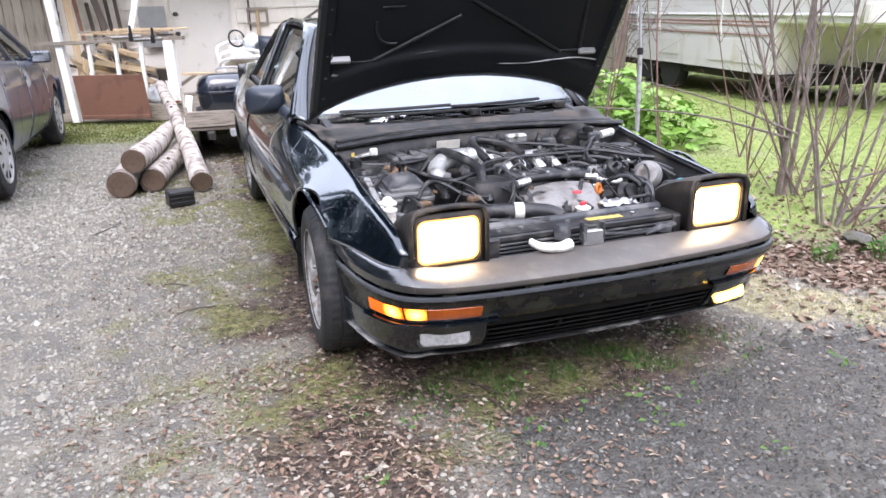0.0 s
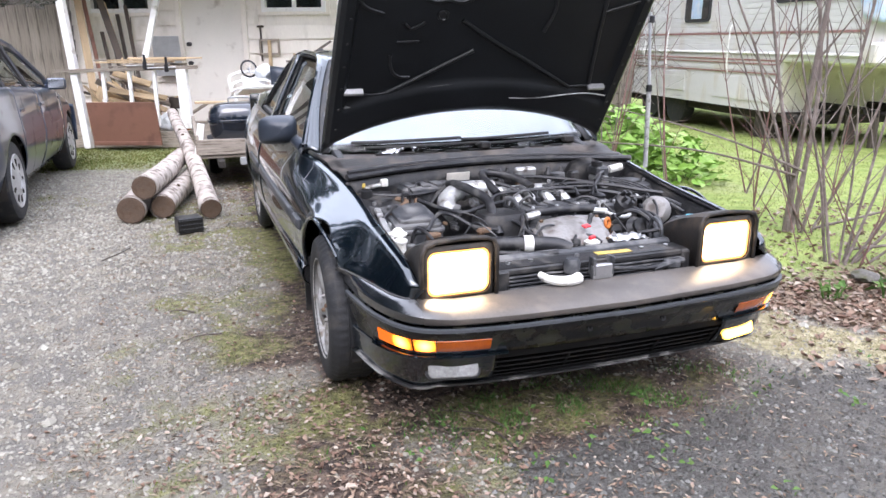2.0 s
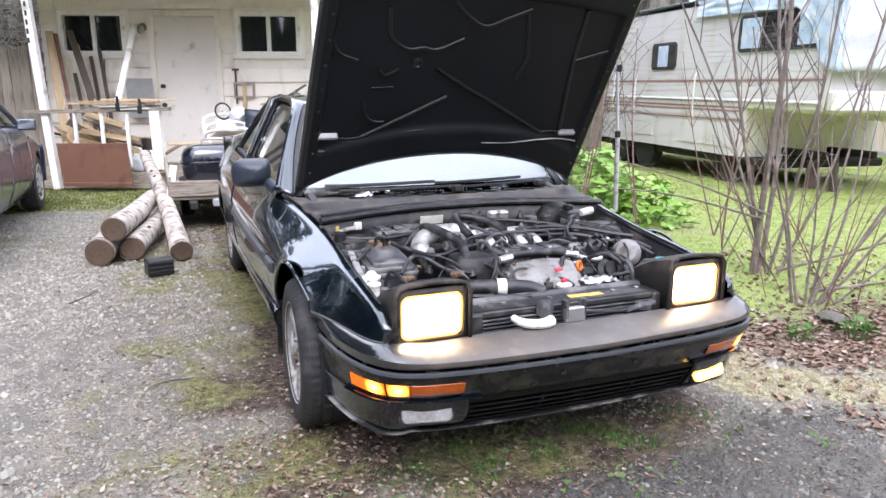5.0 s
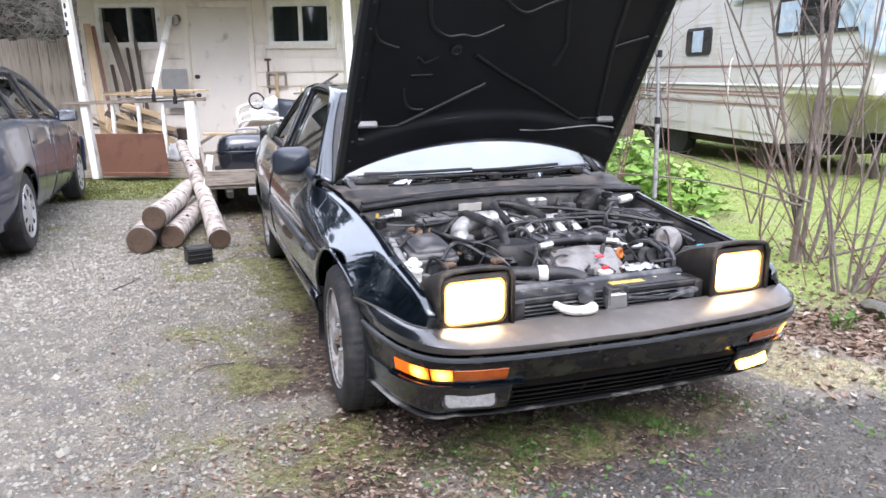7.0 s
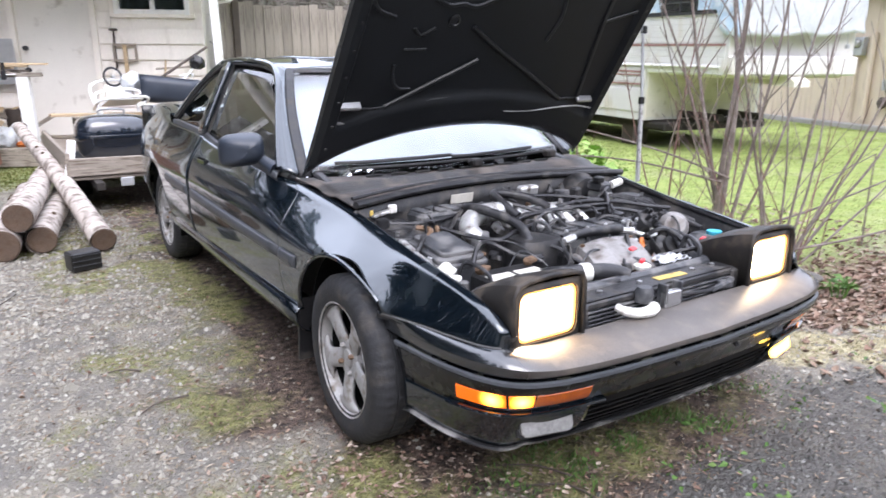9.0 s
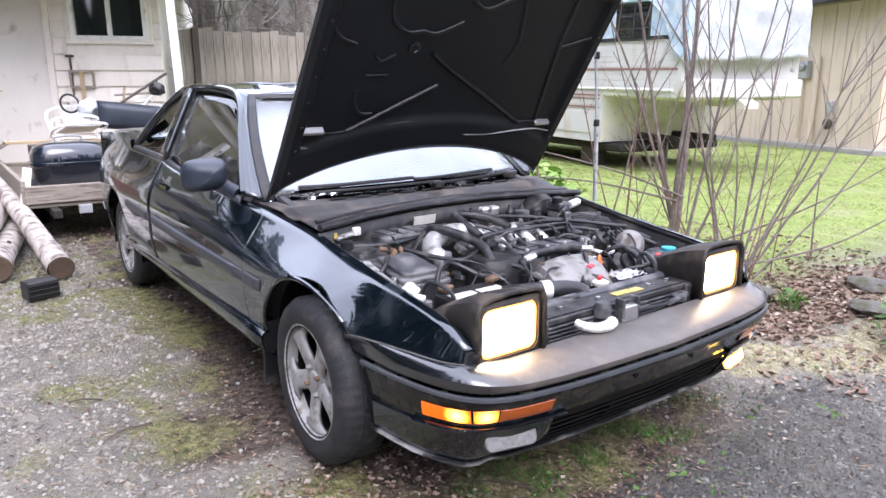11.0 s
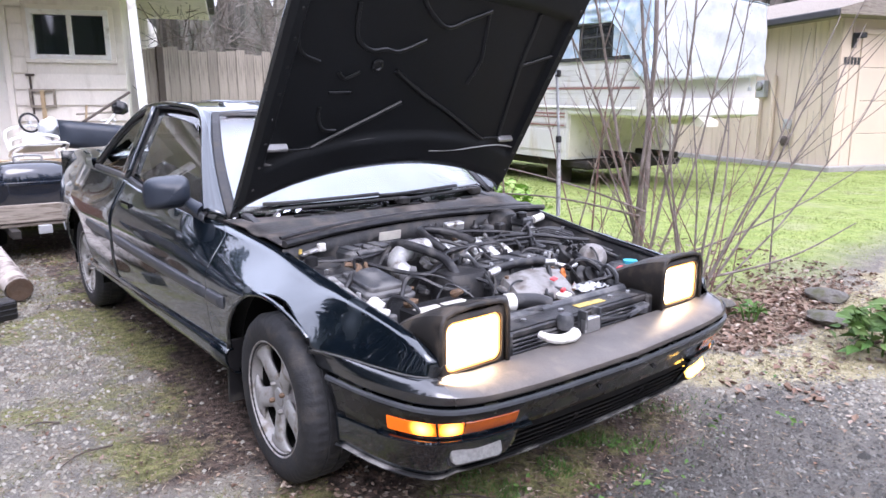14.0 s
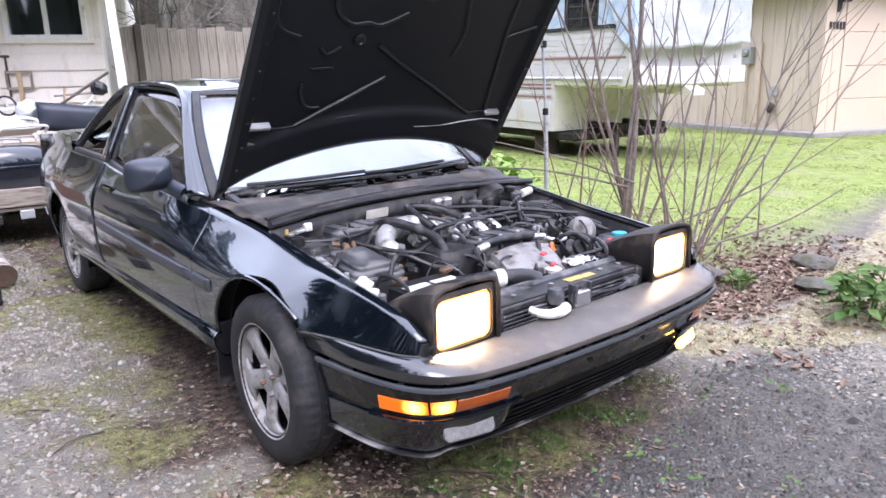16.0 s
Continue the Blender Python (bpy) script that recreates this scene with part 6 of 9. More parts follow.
part("meter_box", bm, M_METERG, mt)
bm = B()
lathe(bm, [(0, 0), (0.085, 0), (0.085, 0.06), (0.06, 0.09), (0, 0.095)], 18, pose(-0.12, 0, 0.3, 0, -90, 0))
part("meter_dial", bm, M_CLEARFOG, mt)
bm = B()
tube(bm, [(-0.05, 0.05, 0.1), (-0.05, 0.05, -1.1)], 0.025, 8, curve=False)
tube(bm, [(-0.05, -0.3, 0.5), (-0.05, -0.3, -1.1)], 0.05, 8, curve=False)
part("conduit", bm, M_TAN, mt)
bm = B()
box(bm, (-0.05, -0.75, -0.45), (0.1, 0.14, 0.2), None, 0.01)
part("outlet_box", bm, M_METERG, mt)
bm = B()
lathe(bm, [(0, 0), (0.09, 0), (0.11, 0.05), (0.06, 0.1), (0, 0.1)], 14, pose(-0.02, -0.72, -0.78, 0, -90, 0))
part("hose_reel", bm, M_DARKWOOD, mt)

# ---------- fifth-wheel camper ----------
CMP = pose(6.6, 6.5, 0, 0, 0, -8) @ pose(0, 0, 0, 1.2, 0, 0)   # y to its tail, x into its body
camper = thing("camper_trailer", CMP, "old white fifth-wheel camper trailer with a tarpaulin over its nose", "camper")
CT, CB = 2.60, 0.40
bm = B()
prism(bm, [(-0.37, CB), (-0.37, 1.16), (-1.80, 1.10), (-1.86, 1.25), (-1.83, 2.45), (-1.7, CT), (7.0, CT), (7.0, CB)], 0.0, 2.4, "x")
part("body", bm, M_CAMPER, camper)
# corrugated siding
zz = 1.50
for lo, hi, y0, y1 in ((1.50, 2.5, -1.75, 7.0), (1.16, 1.46, -1.8, 7.0), (0.95, 1.16, -0.34, 7.0)):
    z = lo
    while z < hi - 0.04:
        bm = B()
        prism(bm, [(y0, z), (y1, z), (y1, z + 0.072), (y0, z + 0.072)], -0.008, 0.0, "x")
        part("siding_strip", bm, M_CAMPER, camper, bevel=0.003)
        z += 0.08
for z, h in ((1.475, 0.03), (1.10, 0.025), (1.05, 0.02), (0.92, 0.022)):
    bm = B()
    box(bm, (-0.010, 2.6 if z < 1.2 else 2.6, z), (0.012, 8.8 if z > 1.2 else 5.9, h), None, 0.003) if z > 1.2 else box(bm, (-0.012, 2.63, z), (0.012, 5.9, h), None, 0.003)
    part("stripe", bm, M_CAMPERB, camper, "faded maroon stripe")
bm = B()
box(bm, (-0.02, 2.6, 1.20), (0.03, 8.7, 0.03), None, 0.006)
part("belt_rail", bm, M_WHITE, camper)
for y0, y1, z0, z1, nm in ((1.42, 2.15, 1.66, 2.10, "small"), (-1.80, -0.12, 1.86, 2.36, "large")):
    w = part("window_frame", prism(B(), [(c[0] + (y0 + y1) / 2, c[1] + (z0 + z1) / 2) for c in rounded(y1 - y0, z1 - z0, 0.08)], -0.03, 0.004, "x"), M_ROOFTAR, camper, "black-framed camper window")
    if nm == "small":
        part("pane", prism(B(), [(c[0] + (y0 + y1) / 2, c[1] + (z0 + z1) / 2) for c in rounded(y1 - y0 - 0.08, z1 - z0 - 0.08, 0.06)], -0.036, -0.028, "x"), M_WINGLASS, w)
        part("curtain", box(B(), (-0.039, (y0 + y1) / 2, (z0 + z1) / 2), (0.004, 0.3, z1 - z0 - 0.1), None, 0.001), M_TARP, w, "pale blue curtain behind the pane")
    else:
        part("pane", prism(B(), [(c[0] + (y0 + y1) / 2, c[1] + (z0 + z1) / 2) for c in rounded(y1 - y0 - 0.08, z1 - z0 - 0.08, 0.06)], -0.036, -0.028, "x"), M_WINGLASS, w)
        for yy, ww in ((y0 + 0.28, 0.46), (y1 - 0.28, 0.40)):
            part("curtain", box(B(), (-0.039, yy, (z0 + z1) / 2), (0.004, ww, z1 - z0 - 0.1), None, 0.001), M_TARP, w, "pale blue curtain behind the pane")
        for k in range(3):
            part("glazing_bar", box(B(), (-0.042, (y0 + y1) / 2, z0 + 0.16 * (k + 1)), (0.008, 0.66, 0.02), None, 0.002), M_ROOFTAR, w)
        for yy in (-1.27, -0.97, -0.67):
            part("glazing_bar", box(B(), (-0.042, yy, (z0 + z1) / 2), (0.008, 0.02, z1 - z0 - 0.1), None, 0.002), M_ROOFTAR, w)
# recess under the nose
bm = B()
box(bm, (1.3, -1.1, 1.08), (2.0, 1.4, 0.05), None, 0.01)
part("nose_floor", bm, M_CREAMPL, camper)
bm = B()
box(bm, (1.2, -0.36, 0.8), (2.3, 0.03, 0.72), None, 0.01)
part("front_bulkhead", bm, M_CREAMPL, camper, "stained cream bulkhead under the nose")
bm = B()
box(bm, (0.06, -1.05, 1.14), (0.10, 1.42, 0.10), None, 0.03)
part("nose_rail", bm, M_WHITE, camper)
bm = B()
box(bm, (0.75, -0.75, 0.48), (0.10, 0.9, 0.10), None, 0.02)
box(bm, (1.55, -0.75, 0.48), (0.10, 0.9, 0.10), None, 0.02)
box(bm, (1.2, 3.0, 0.32), (2.1, 7.4, 0.12), None, 0.03)
part("chassis", bm, M_UNDER, camper)
for y in (2.4, 3.3):
    bm = B()
    lathe(bm, [(0.0, -0.1), (0.2, -0.1), (0.33, -0.09), (0.35, 0), (0.33, 0.09), (0.2, 0.1), (0, 0.1)], 28, pose(0.2, y, 0.3, 0, 90, 0))
    part("camper_wheel", bm, M_TYRE, camper)
for y, w in ((0.1, 0.3), (-1.3, 0.09), (-0.9, 0.12)):
    bm = B()
    box(bm, (0.3 + 0.5 * (y < 0), y, 0.2), (w, w, 0.42), None, 0.02)
    part("support_block", bm, M_DARKWOOD, camper)
# doors low in the side
for y0, y1, z0, z1 in ((0.45, 1.15, 0.52, 0.85), (-0.30, 0.38, 0.52, 0.85), (2.0, 2.9, 0.55, 0.88)):
    bm = B()
    box(bm, (-0.008, (y0 + y1) / 2, (z0 + z1) / 2), (0.014, y1 - y0, z1 - z0), None, 0.02)
    part("locker_door", bm, M_CAMPER, camper)
for y in (0.8, 2.6, 3.4):
    bm = B()
    tube(bm, [(-0.02, y, 0.9), (-0.05, y, 1.05), (-0.05, y, 1.5), (-0.02, y, 1.6)], 0.012, 6)
    part("grab_rail", bm, M_WHITE, camper)
# the tarpaulin over the side's top, the front corner and the nose's front
def tarp(u, v):
    """u along the side's top and then across the front, v down from the roof."""
    wob = 0.03 * noise.noise(Vector((u * 14, v * 4, 0))) + 0.02 * math.sin(u * 46 + 3 * v) * v
    if u < 0.55:
        y = 0.9 - (0.9 + 1.84) * u / 0.55
        drop = interp(y, [(-1.86, 1.12), (-1.70, 1.02), (-1.50, 0.55), (-1.30, 0.32), (0.9, 0.26)])
        return Vector((-0.035 - 0.03 * v + wob, y + 0.05 * noise.noise(Vector((u * 9, v * 5, 7))), 2.68 - v * drop))
    f = (u - 0.55) / 0.45
    drop = 1.12 - 0.10 * f + 0.05 * noise.noise(Vector((f * 6, 1, 1)))
    return Vector((-0.03 + 2.42 * f, -1.92 - 0.12 * math.sin(math.pi * f) - 0.05 * v + wob, 2.68 - v * drop))
bm = B()
sheet(bm, tarp, lin(0, 0.56, 60), lin(0, 1, 16))
part("tarp_side", bm, M_TARP, camper, "pale blue tarpaulin hanging over the camper side", solid=0.006)
bm = B()
sheet(bm, tarp, lin(0.56, 1.0, 60), lin(0, 1, 20))
part("tarp_nose", bm, M_TARPW, camper, "wrinkled whitish tarpaulin over the camper nose", solid=0.006)
bm = B()
sheet(bm, lambda u, v: Vector((-0.05 + 2.45 * v, 7.0 - 8.95 * u, 2.69 + 0.05 * math.sin(math.pi * v) + 0.02 * noise.noise(Vector((u * 20, v * 6, 1))))), lin(0, 1, 30), lin(0, 1, 10))
part("tarp_roof", bm, M_TARP, camper, "pale blue tarpaulin on the camper roof", solid=0.006)
for u in (0.60, 0.78, 0.93):
    bm = B()
    p = tarp(u, 1)
    tube(bm, [p, p + Vector((0, -0.02, -0.16))], 0.006, 5, curve=False)
    lathe(bm, [(0, 0), (0.03, 0.01), (0.03, 0.06), (0, 0.07)], 8, Matrix.Translation(p + Vector((0, -0.02, -0.2))))
    part("tarp_weight", bm, M_METERG, camper)
# lower nose ring and pin box
bm = B()
box(bm, (1.2, -1.9, 1.22), (2.4, 0.12, 0.26), None, 0.05)
part("nose_skirt", bm, M_CAMPER, camper)
bm = B()
prism(bm, [(-1.9, 1.1), (-2.05, 1.02), (-2.05, 0.95), (-1.4, 0.98), (-1.4, 1.1)], 1.05, 1.35, "x")
part("pin_box", bm, M_CREAMPL, camper, "cream hitch pin box under the nose")

# wooden steps and scrap beside the camper
st = thing("wooden_steps", CMP @ pose(-0.45, 4.2, 0.1), "small red-brown wooden steps beside the camper", "steps")
for k in range(3):
    bm = B()
    box(bm, (0, 0.22 * k, 0.18 + 0.17 * k), (0.7, 0.26, 0.035), None, 0.004)
    part("tread", bm, M_REDBROWN, st)
for x in (-0.34, 0.34):
    bm = B()
    box(bm, (x, 0.22, 0.3), (0.035, 0.8, 0.2), (38, 0, 0), 0.004)
    part("stringer", bm, M_REDBROWN, st)

# ---------- dark blue sedan ----------
blue = thing("blue_sedan", pose(-3.23, 5.70, 0, 0, 0, 180), "dark blue four-door sedan parked on the gravel", "car")
# its own frame: y towards its tail, x across; the far end of the driveway is its front
bW = lambda y: interp(y, [(-2.15, 0.60), (-1.95, 0.74), (-1.6, 0.80), (-0.8, 0.83), (1.0, 0.835), (1.7, 0.81), (2.05, 0.74), (2.2, 0.64)])
bZ = lambda y: interp(y, [(-2.2, 0.60), (-1.9, 0.70), (-1.3, 0.82), (-0.8, 0.90), (0.5, 0.95), (1.5, 0.98), (1.95, 0.97), (2.2, 0.90)])
BF, BR_, RA, HB = -1.36, 1.34, 0.335, 0.305
def b_low(y):
    a = 0.0
    for c in (BF, BR_):
        d = RA * RA - (y - c) ** 2
        if d > 0:
            a = max(a, HB + math.sqrt(d))
    return max(a, 0.24)
def b_marks(y0, y1):
    ys = set(lin(y0, y1, 16))
    for c in (BF, BR_):
        for k in range(21):
            y = c - RA * math.cos(math.pi * k / 20)
            if y0 < y < y1:
                ys.add(y)
    return sorted(ys)
for s in (-1, 1):
    for nm, y0, y1 in (("front_fender", -2.15, -0.86), ("front_door", -0.855, 0.20), ("rear_door", 0.205, 1.06), ("rear_fender", 1.065, 2.18)):
        bm = B()
        sheet(bm, lambda y, v: side_point(s, y, v, b_low(y), bZ(y), interp(y, [(-2.1, 0.5), (-0.9, 0.70), (1.2, 0.74), (2.2, 0.55)]), bW, 0.07, 0.55), b_marks(y0, y1), VS, s > 0)
        pn = part(nm, bm, M_BLUE, blue, solid=0.01)
        if "door" in nm:
            bm = B()
            box(bm, (s * (bW(y1) - 0.012), y1 - 0.14, 0.79), (0.03, 0.17, 0.03), None, 0.01)
            part("door_handle", bm, M_BLUE, pn)
            bm = B()
            box(bm, (s * (bW((y0 + y1) / 2) + 0.004), (y0 + y1) / 2, 0.56), (0.014, y1 - y0 - 0.02, 0.06), None, 0.005)
            part("rub_strip", bm, M_BLUE, pn)
    # glass
    def bg(y, v):
        top = interp(y, [(-1.0, 0.93), (-0.25, 1.30), (0.3, 1.37), (1.0, 1.35), (1.5, 1.16), (1.75, 1.02)])
        z0 = bZ(y) + 0.002
        z = z0 + max(0.004, top - 0.03 - z0) * v
        return Vector((s * (0.745 - 0.20 * (z - z0) / 0.42), y, z))
    for a, b in ((-0.78, 0.16), (0.24, 1.02), (1.10, 1.45)):
        bm = B()
        sheet(bm, bg, lin(a, b, 14), lin(0, 1, 6), s > 0)
        part("side_window", bm, GL_SIDE, blue, solid=0.004)
    bm = B()
    tube(bm, [bg(y, 1) + Vector((0, 0, 0.012)) for y in lin(-0.98, 1.72, 26)], 0.028, 8, curve=False)
    part("roof_rail", bm, M_BLUE, blue)
    for y in (0.20, 1.06):
        bm = B()
        tube(bm, [bg(y, 0), bg(y, 1)], 0.03, 6, curve=False, flat=0.6)
        part("door_pillar", bm, M_TRIM, blue)
    bm = B()
    box(bm, (s * 0.86, -0.62, 0.94), (0.17, 0.09, 0.11), None, 0.04)
    box(bm, (s * 0.79, -0.63, 0.91), (0.08, 0.05, 0.05), None, 0.01)
    mr = part("door_mirror", bm, M_BLUE, blue)
    bm = B()
    box(bm, (s * 0.862, -0.573, 0.942), (0.14, 0.006, 0.085), None, 0.002)
    part("mirror_glass", bm, M_CHROME, mr)
    bm = B()
    sheet(bm, lambda q, v: Vector((s * (0.52 + 0.22 * q - 0.03 * q ** 4), 2.21 - 0.20 * q ** 3, 0.70 + 0.2 * v)), lin(0, 1, 10), lin(0, 1, 5), s < 0)
    tl = part("tail_lamp", bm, M_TAIL, blue, "red tail lamp with amber below", solid=0.01)
    bm = B()
    sheet(bm, lambda q, v: Vector((s * (0.53 + 0.215 * q - 0.03 * q ** 4), 2.216 - 0.20 * q ** 3, 0.70 + 0.07 * v)), lin(0, 1, 10), lin(0, 1, 3), s < 0)
    part("amber_segment", bm, M_AMBER, tl)
    for c in (BF, BR_):
        bm = B()
        sheet(bm, lambda a, x: Vector((s * x, c + (RA + 0.01) * math.cos(a), HB + (RA + 0.01) * math.sin(a))), lin(radians(-15), radians(195), 20), [0.5, 0.80], s < 0)
        part("wheel_well", bm, M_UNDER, blue)
bm = B()
sheet(bm, lambda y, u: Vector((u * 0.56, y, interp(y, [(-0.3, 1.31), (0.2, 1.395), (0.9, 1.385), (1.2, 1.33)]) - 0.04 * u * u)), lin(-0.3, 1.2, 10), lin(-1, 1, 9), True)
part("roof", bm, M_BLUE, blue, solid=0.02)
bm = B()
sheet(bm, lambda v, u: Vector((u * (0.56 + 0.14 * v), 1.2 + 0.62 * v, 1.32 - 0.34 * v + 0.02 * (1 - u * u))), lin(0, 1, 6), lin(-1, 1, 9), True)
part("rear_window", bm, GL_SIDE, blue, solid=0.005)
bm = B()
sheet(bm, lambda v, u: Vector((u * (0.56 + 0.14 * v), -0.3 - 0.68 * v, 1.32 - 0.40 * v + 0.02 * (1 - u * u))), lin(0, 1, 6), lin(-1, 1, 9), False)
part("windscreen", bm, GL_WIND, blue, solid=0.005)
bm = B()
sheet(bm, lambda v, u: Vector((u * (0.72 - 0.1 * v), -0.95 - 1.15 * v, 0.92 - 0.12 * v - 0.14 * v * v + 0.02 * (1 - u * u))), lin(0, 1, 10), lin(-1, 1, 9), False)
part("hood", bm, M_BLUE, blue, solid=0.012)
bm = B()
sheet(bm, lambda v, u: Vector((u * (0.72 - 0.06 * v), 1.75 + 0.44 * v, 0.985 - 0.03 * v + 0.012 * (1 - u * u))), lin(0, 1, 6), lin(-1, 1, 9), True)
sheet(bm, lambda v, u: Vector((u * 0.66, 2.19 + 0.02 * v, 0.955 - 0.28 * v)), lin(0, 1, 6), lin(-1, 1, 9), True)
part("trunk_lid", bm, M_BLUE, blue, solid=0.012)
bm = B()
sheet(bm, lambda q, k: Vector((q * 0.80 * (1 - 0.05 * (abs(q) > 0.95)), 2.26 - 0.22 * abs(q) ** 4 - [0.05, 0.0, 0.0, 0.02, 0.06][k], [0.68, 0.66, 0.50, 0.36, 0.28][k])), lin(-1, 1, 25), range(5), True)
part("rear_bumper", bm, M_BLUE, blue, solid=0.02)
bm = B()
sheet(bm, lambda q, k: Vector((q * 0.78, -2.26 + 0.25 * abs(q) ** 4 + [0.05, 0.0, 0.0, 0.02, 0.06][k], [0.66, 0.60, 0.48, 0.36, 0.26][k])), lin(-1, 1, 25), range(5), False)
part("front_bumper", bm, M_BLUE, blue, solid=0.02)
bm = B()
box(bm, (0, 0, 0.30), (1.45, 3.9, 0.1), None, 0.03)
box(bm, (0, 0.4, 0.6), (1.35, 1.9, 0.3), None, 0.05)
part("floor_pan", bm, M_UNDER, blue)
for y, z in ((0.1, 0.95), (1.0, 0.9)):
    for x in (-0.36, 0.36):
        bm = B()
        box(bm, (x, y, z), (0.48, 0.13, 0.62), (-12, 0, 0), 0.05)
        part("seat", bm, M_SEAT, blue)
ty, rm = B(), B()
lathe(ty, [(0.19, -0.085), (0.25, -0.095), (0.285, -0.08), (0.302, -0.04), (0.305, 0), (0.302, 0.04), (0.285, 0.08), (0.25, 0.095), (0.19, 0.085)], 40)
lathe(rm, [(0.17, -0.06), (0.185, 0.07), (0.2, 0.086), (0.193, 0.092), (0.18, 0.084), (0.165, 0.078), (0.09, 0.092), (0.06, 0.10), (0.055, 0.095), (0, 0.095)], 40)
bwheel = part("wheel", rm, M_HUBCAP, blue, "silver plastic hubcap")
part("tyre", ty, M_TYRE, bwheel)
for k in range(9):
    bm = B()
    a = 2 * math.pi * k / 9
    box(bm, (0.135 * math.cos(a), 0.135 * math.sin(a), 0.086), (0.055, 0.022, 0.008), Matrix.Rotation(a, 4, "Z"), 0.003)
    part("hubcap_slot", bm, M_UNDER, bwheel)
bwheel.matrix_basis = pose(-0.72, BF, HB, 90, 0, -90)
for x, y, r in ((-0.72, BR_, -90), (0.72, BF, 90), (0.72, BR_, 90)):
    copy_thing(bwheel, pose(x, y, HB, 90, 0, r))

# ---------- utility trailer and its load ----------
tr = thing("utility_trailer", pose(-0.45, 5.2, 0), "small utility trailer with weathered grey plank sides", "trailer")
bm = B()
box(bm, (0, 0, 0.38), (1.38, 0.04, 0.14), (0, 0.6, 0), 0.004)
part("end_board", bm, M_GREYWOOD, tr, "weathered plank end board")
for x in (-0.69, 0.69):
    bm = B()
    box(bm, (x, 1.15, 0.40), (0.035, 2.3, 0.20), None, 0.004)
    part("side_board", bm, M_GREYWOOD, tr)
bm = B()
box(bm, (0, 1.15, 0.295), (1.36, 2.3, 0.03), None, 0.004)
part("deck", bm, M_GREYWOOD, tr)
for x in (-0.72,):
    bm = B()
    box(bm, (-0.67, 0.03, 0.45), (0.06, 0.05, 0.3), (0, 10, 0), 0.004)
    part("stake", bm, M_WHITE, tr)
bm = B()
for x in (-0.5, 0.5):
    box(bm, (x, 1.0, 0.25), (0.06, 2.4, 0.06), None, 0.004)
box(bm, (0, 0.95, 0.2), (1.3, 0.06, 0.06), None, 0.004)
part("chassis", bm, M_UNDER, tr)
for x in (-0.52, 0.52):
    bm = B()
    lathe(bm, [(0, -0.07), (0.12, -0.07), (0.19, -0.06), (0.21, 0), (0.19, 0.06), (0.12, 0.07), (0, 0.07)], 28, pose(x, 0.9, 0.21, 0, 90, 0))
    part("trailer_wheel", bm, M_TYRE, tr)
bm = B()
box(bm, (-0.28, -0.02, 0.25), (0.10, 0.03, 0.07), None, 0.006)
part("lamp_bracket", bm, M_METERG, tr)
gr = thing("charcoal_grill", pose(-0.70, 5.85, 0.31), "shiny black enamel barbecue with a domed lid", "grill")
def sup(a, p):
    return math.copysign(abs(a) ** p, a)
def rounded_bowl(bm, prof, w, d, seg=40):
    rings = []
    for r, z in prof:
        rings.append([bm.verts.new((w * r * sup(math.cos(t), 0.6), d * r * sup(math.sin(t), 0.6), z)) for t in (2 * math.pi * k / seg for k in range(seg))])
    for a, b in zip(rings, rings[1:]):
        for k in range(seg):
            bm.faces.new((a[k], a[(k + 1) % seg], b[(k + 1) % seg], b[k]))
    bm.faces.new(rings[0][::-1])
    bm.faces.new(rings[-1])
    return bm
part("bowl", rounded_bowl(B(), [(0.62, 0.0), (0.85, 0.05), (0.96, 0.14), (1.0, 0.25)], 0.31, 0.24), M_ENAMEL, gr)
part("rim", rounded_bowl(B(), [(1.0, 0.25), (1.05, 0.255), (1.05, 0.275), (1.0, 0.28)], 0.31, 0.24), M_ENAMEL, gr)
part("lid", rounded_bowl(B(), [(1.0, 0.28), (0.98, 0.34), (0.9, 0.39), (0.72, 0.425), (0.4, 0.44), (0.05, 0.442)], 0.31, 0.24), M_ENAMEL, gr, "domed glossy lid")
bm = B()
tube(bm, [(-0.10, 0, 0.435), (-0.09, 0, 0.48), (0.09, 0, 0.48), (0.10, 0, 0.435)], 0.009, 6, n=4)
part("lid_handle", bm, M_STEEL, gr)
pl = plank("orange_plank", (0, 0, 0), (1, 0, 0), 0.16, 0.025, M_WOOD, "orange-brown plank laid across the load", "board")
pl.matrix_basis = pose(-0.66, 6.8, 0.69, 0, 1, 2) @ Matrix.Diagonal((0.9, 1, 1, 1))
bx = thing("load_crate", pose(-0.45, 6.8, 0.31), "old grey wooden crate in the trailer", "crate")
for c, sz in (((0, -0.2, 0.18), (0.9, 0.025, 0.34)), ((0, 0.2, 0.18), (0.9, 0.025, 0.34)), ((-0.44, 0, 0.18), (0.025, 0.38, 0.34)), ((0.44, 0, 0.18), (0.025, 0.38, 0.34))):
    bm = B()
    box(bm, c, sz, None, 0.003)
    part("crate_side", bm, M_GREYWOOD, bx)
ch = thing("white_lawn_chair", pose(-0.45, 6.75, 0.66, -20, 0, 12), "folded white metal lawn chair on the trailer load", "chair")
for pts in ([(-0.2, 0, 0), (-0.22, 0, 0.25), (0.2, 0, 0.27), (0.22, 0, 0.02)], [(-0.24, 0.1, 0.12), (-0.22, -0.15, 0.14), (0.2, -0.16, 0.15), (0.24, 0.1, 0.13)], [(-0.18, 0.12, 0.02), (-0.2, 0.14, 0.38), (0.18, 0.15, 0.40), (0.2, 0.12, 0.03)]):
    bm = B()
    tube(bm, pts, 0.014, 8, n=5)
    part("frame_tube", bm, M_WHITE, ch)
bm = B()
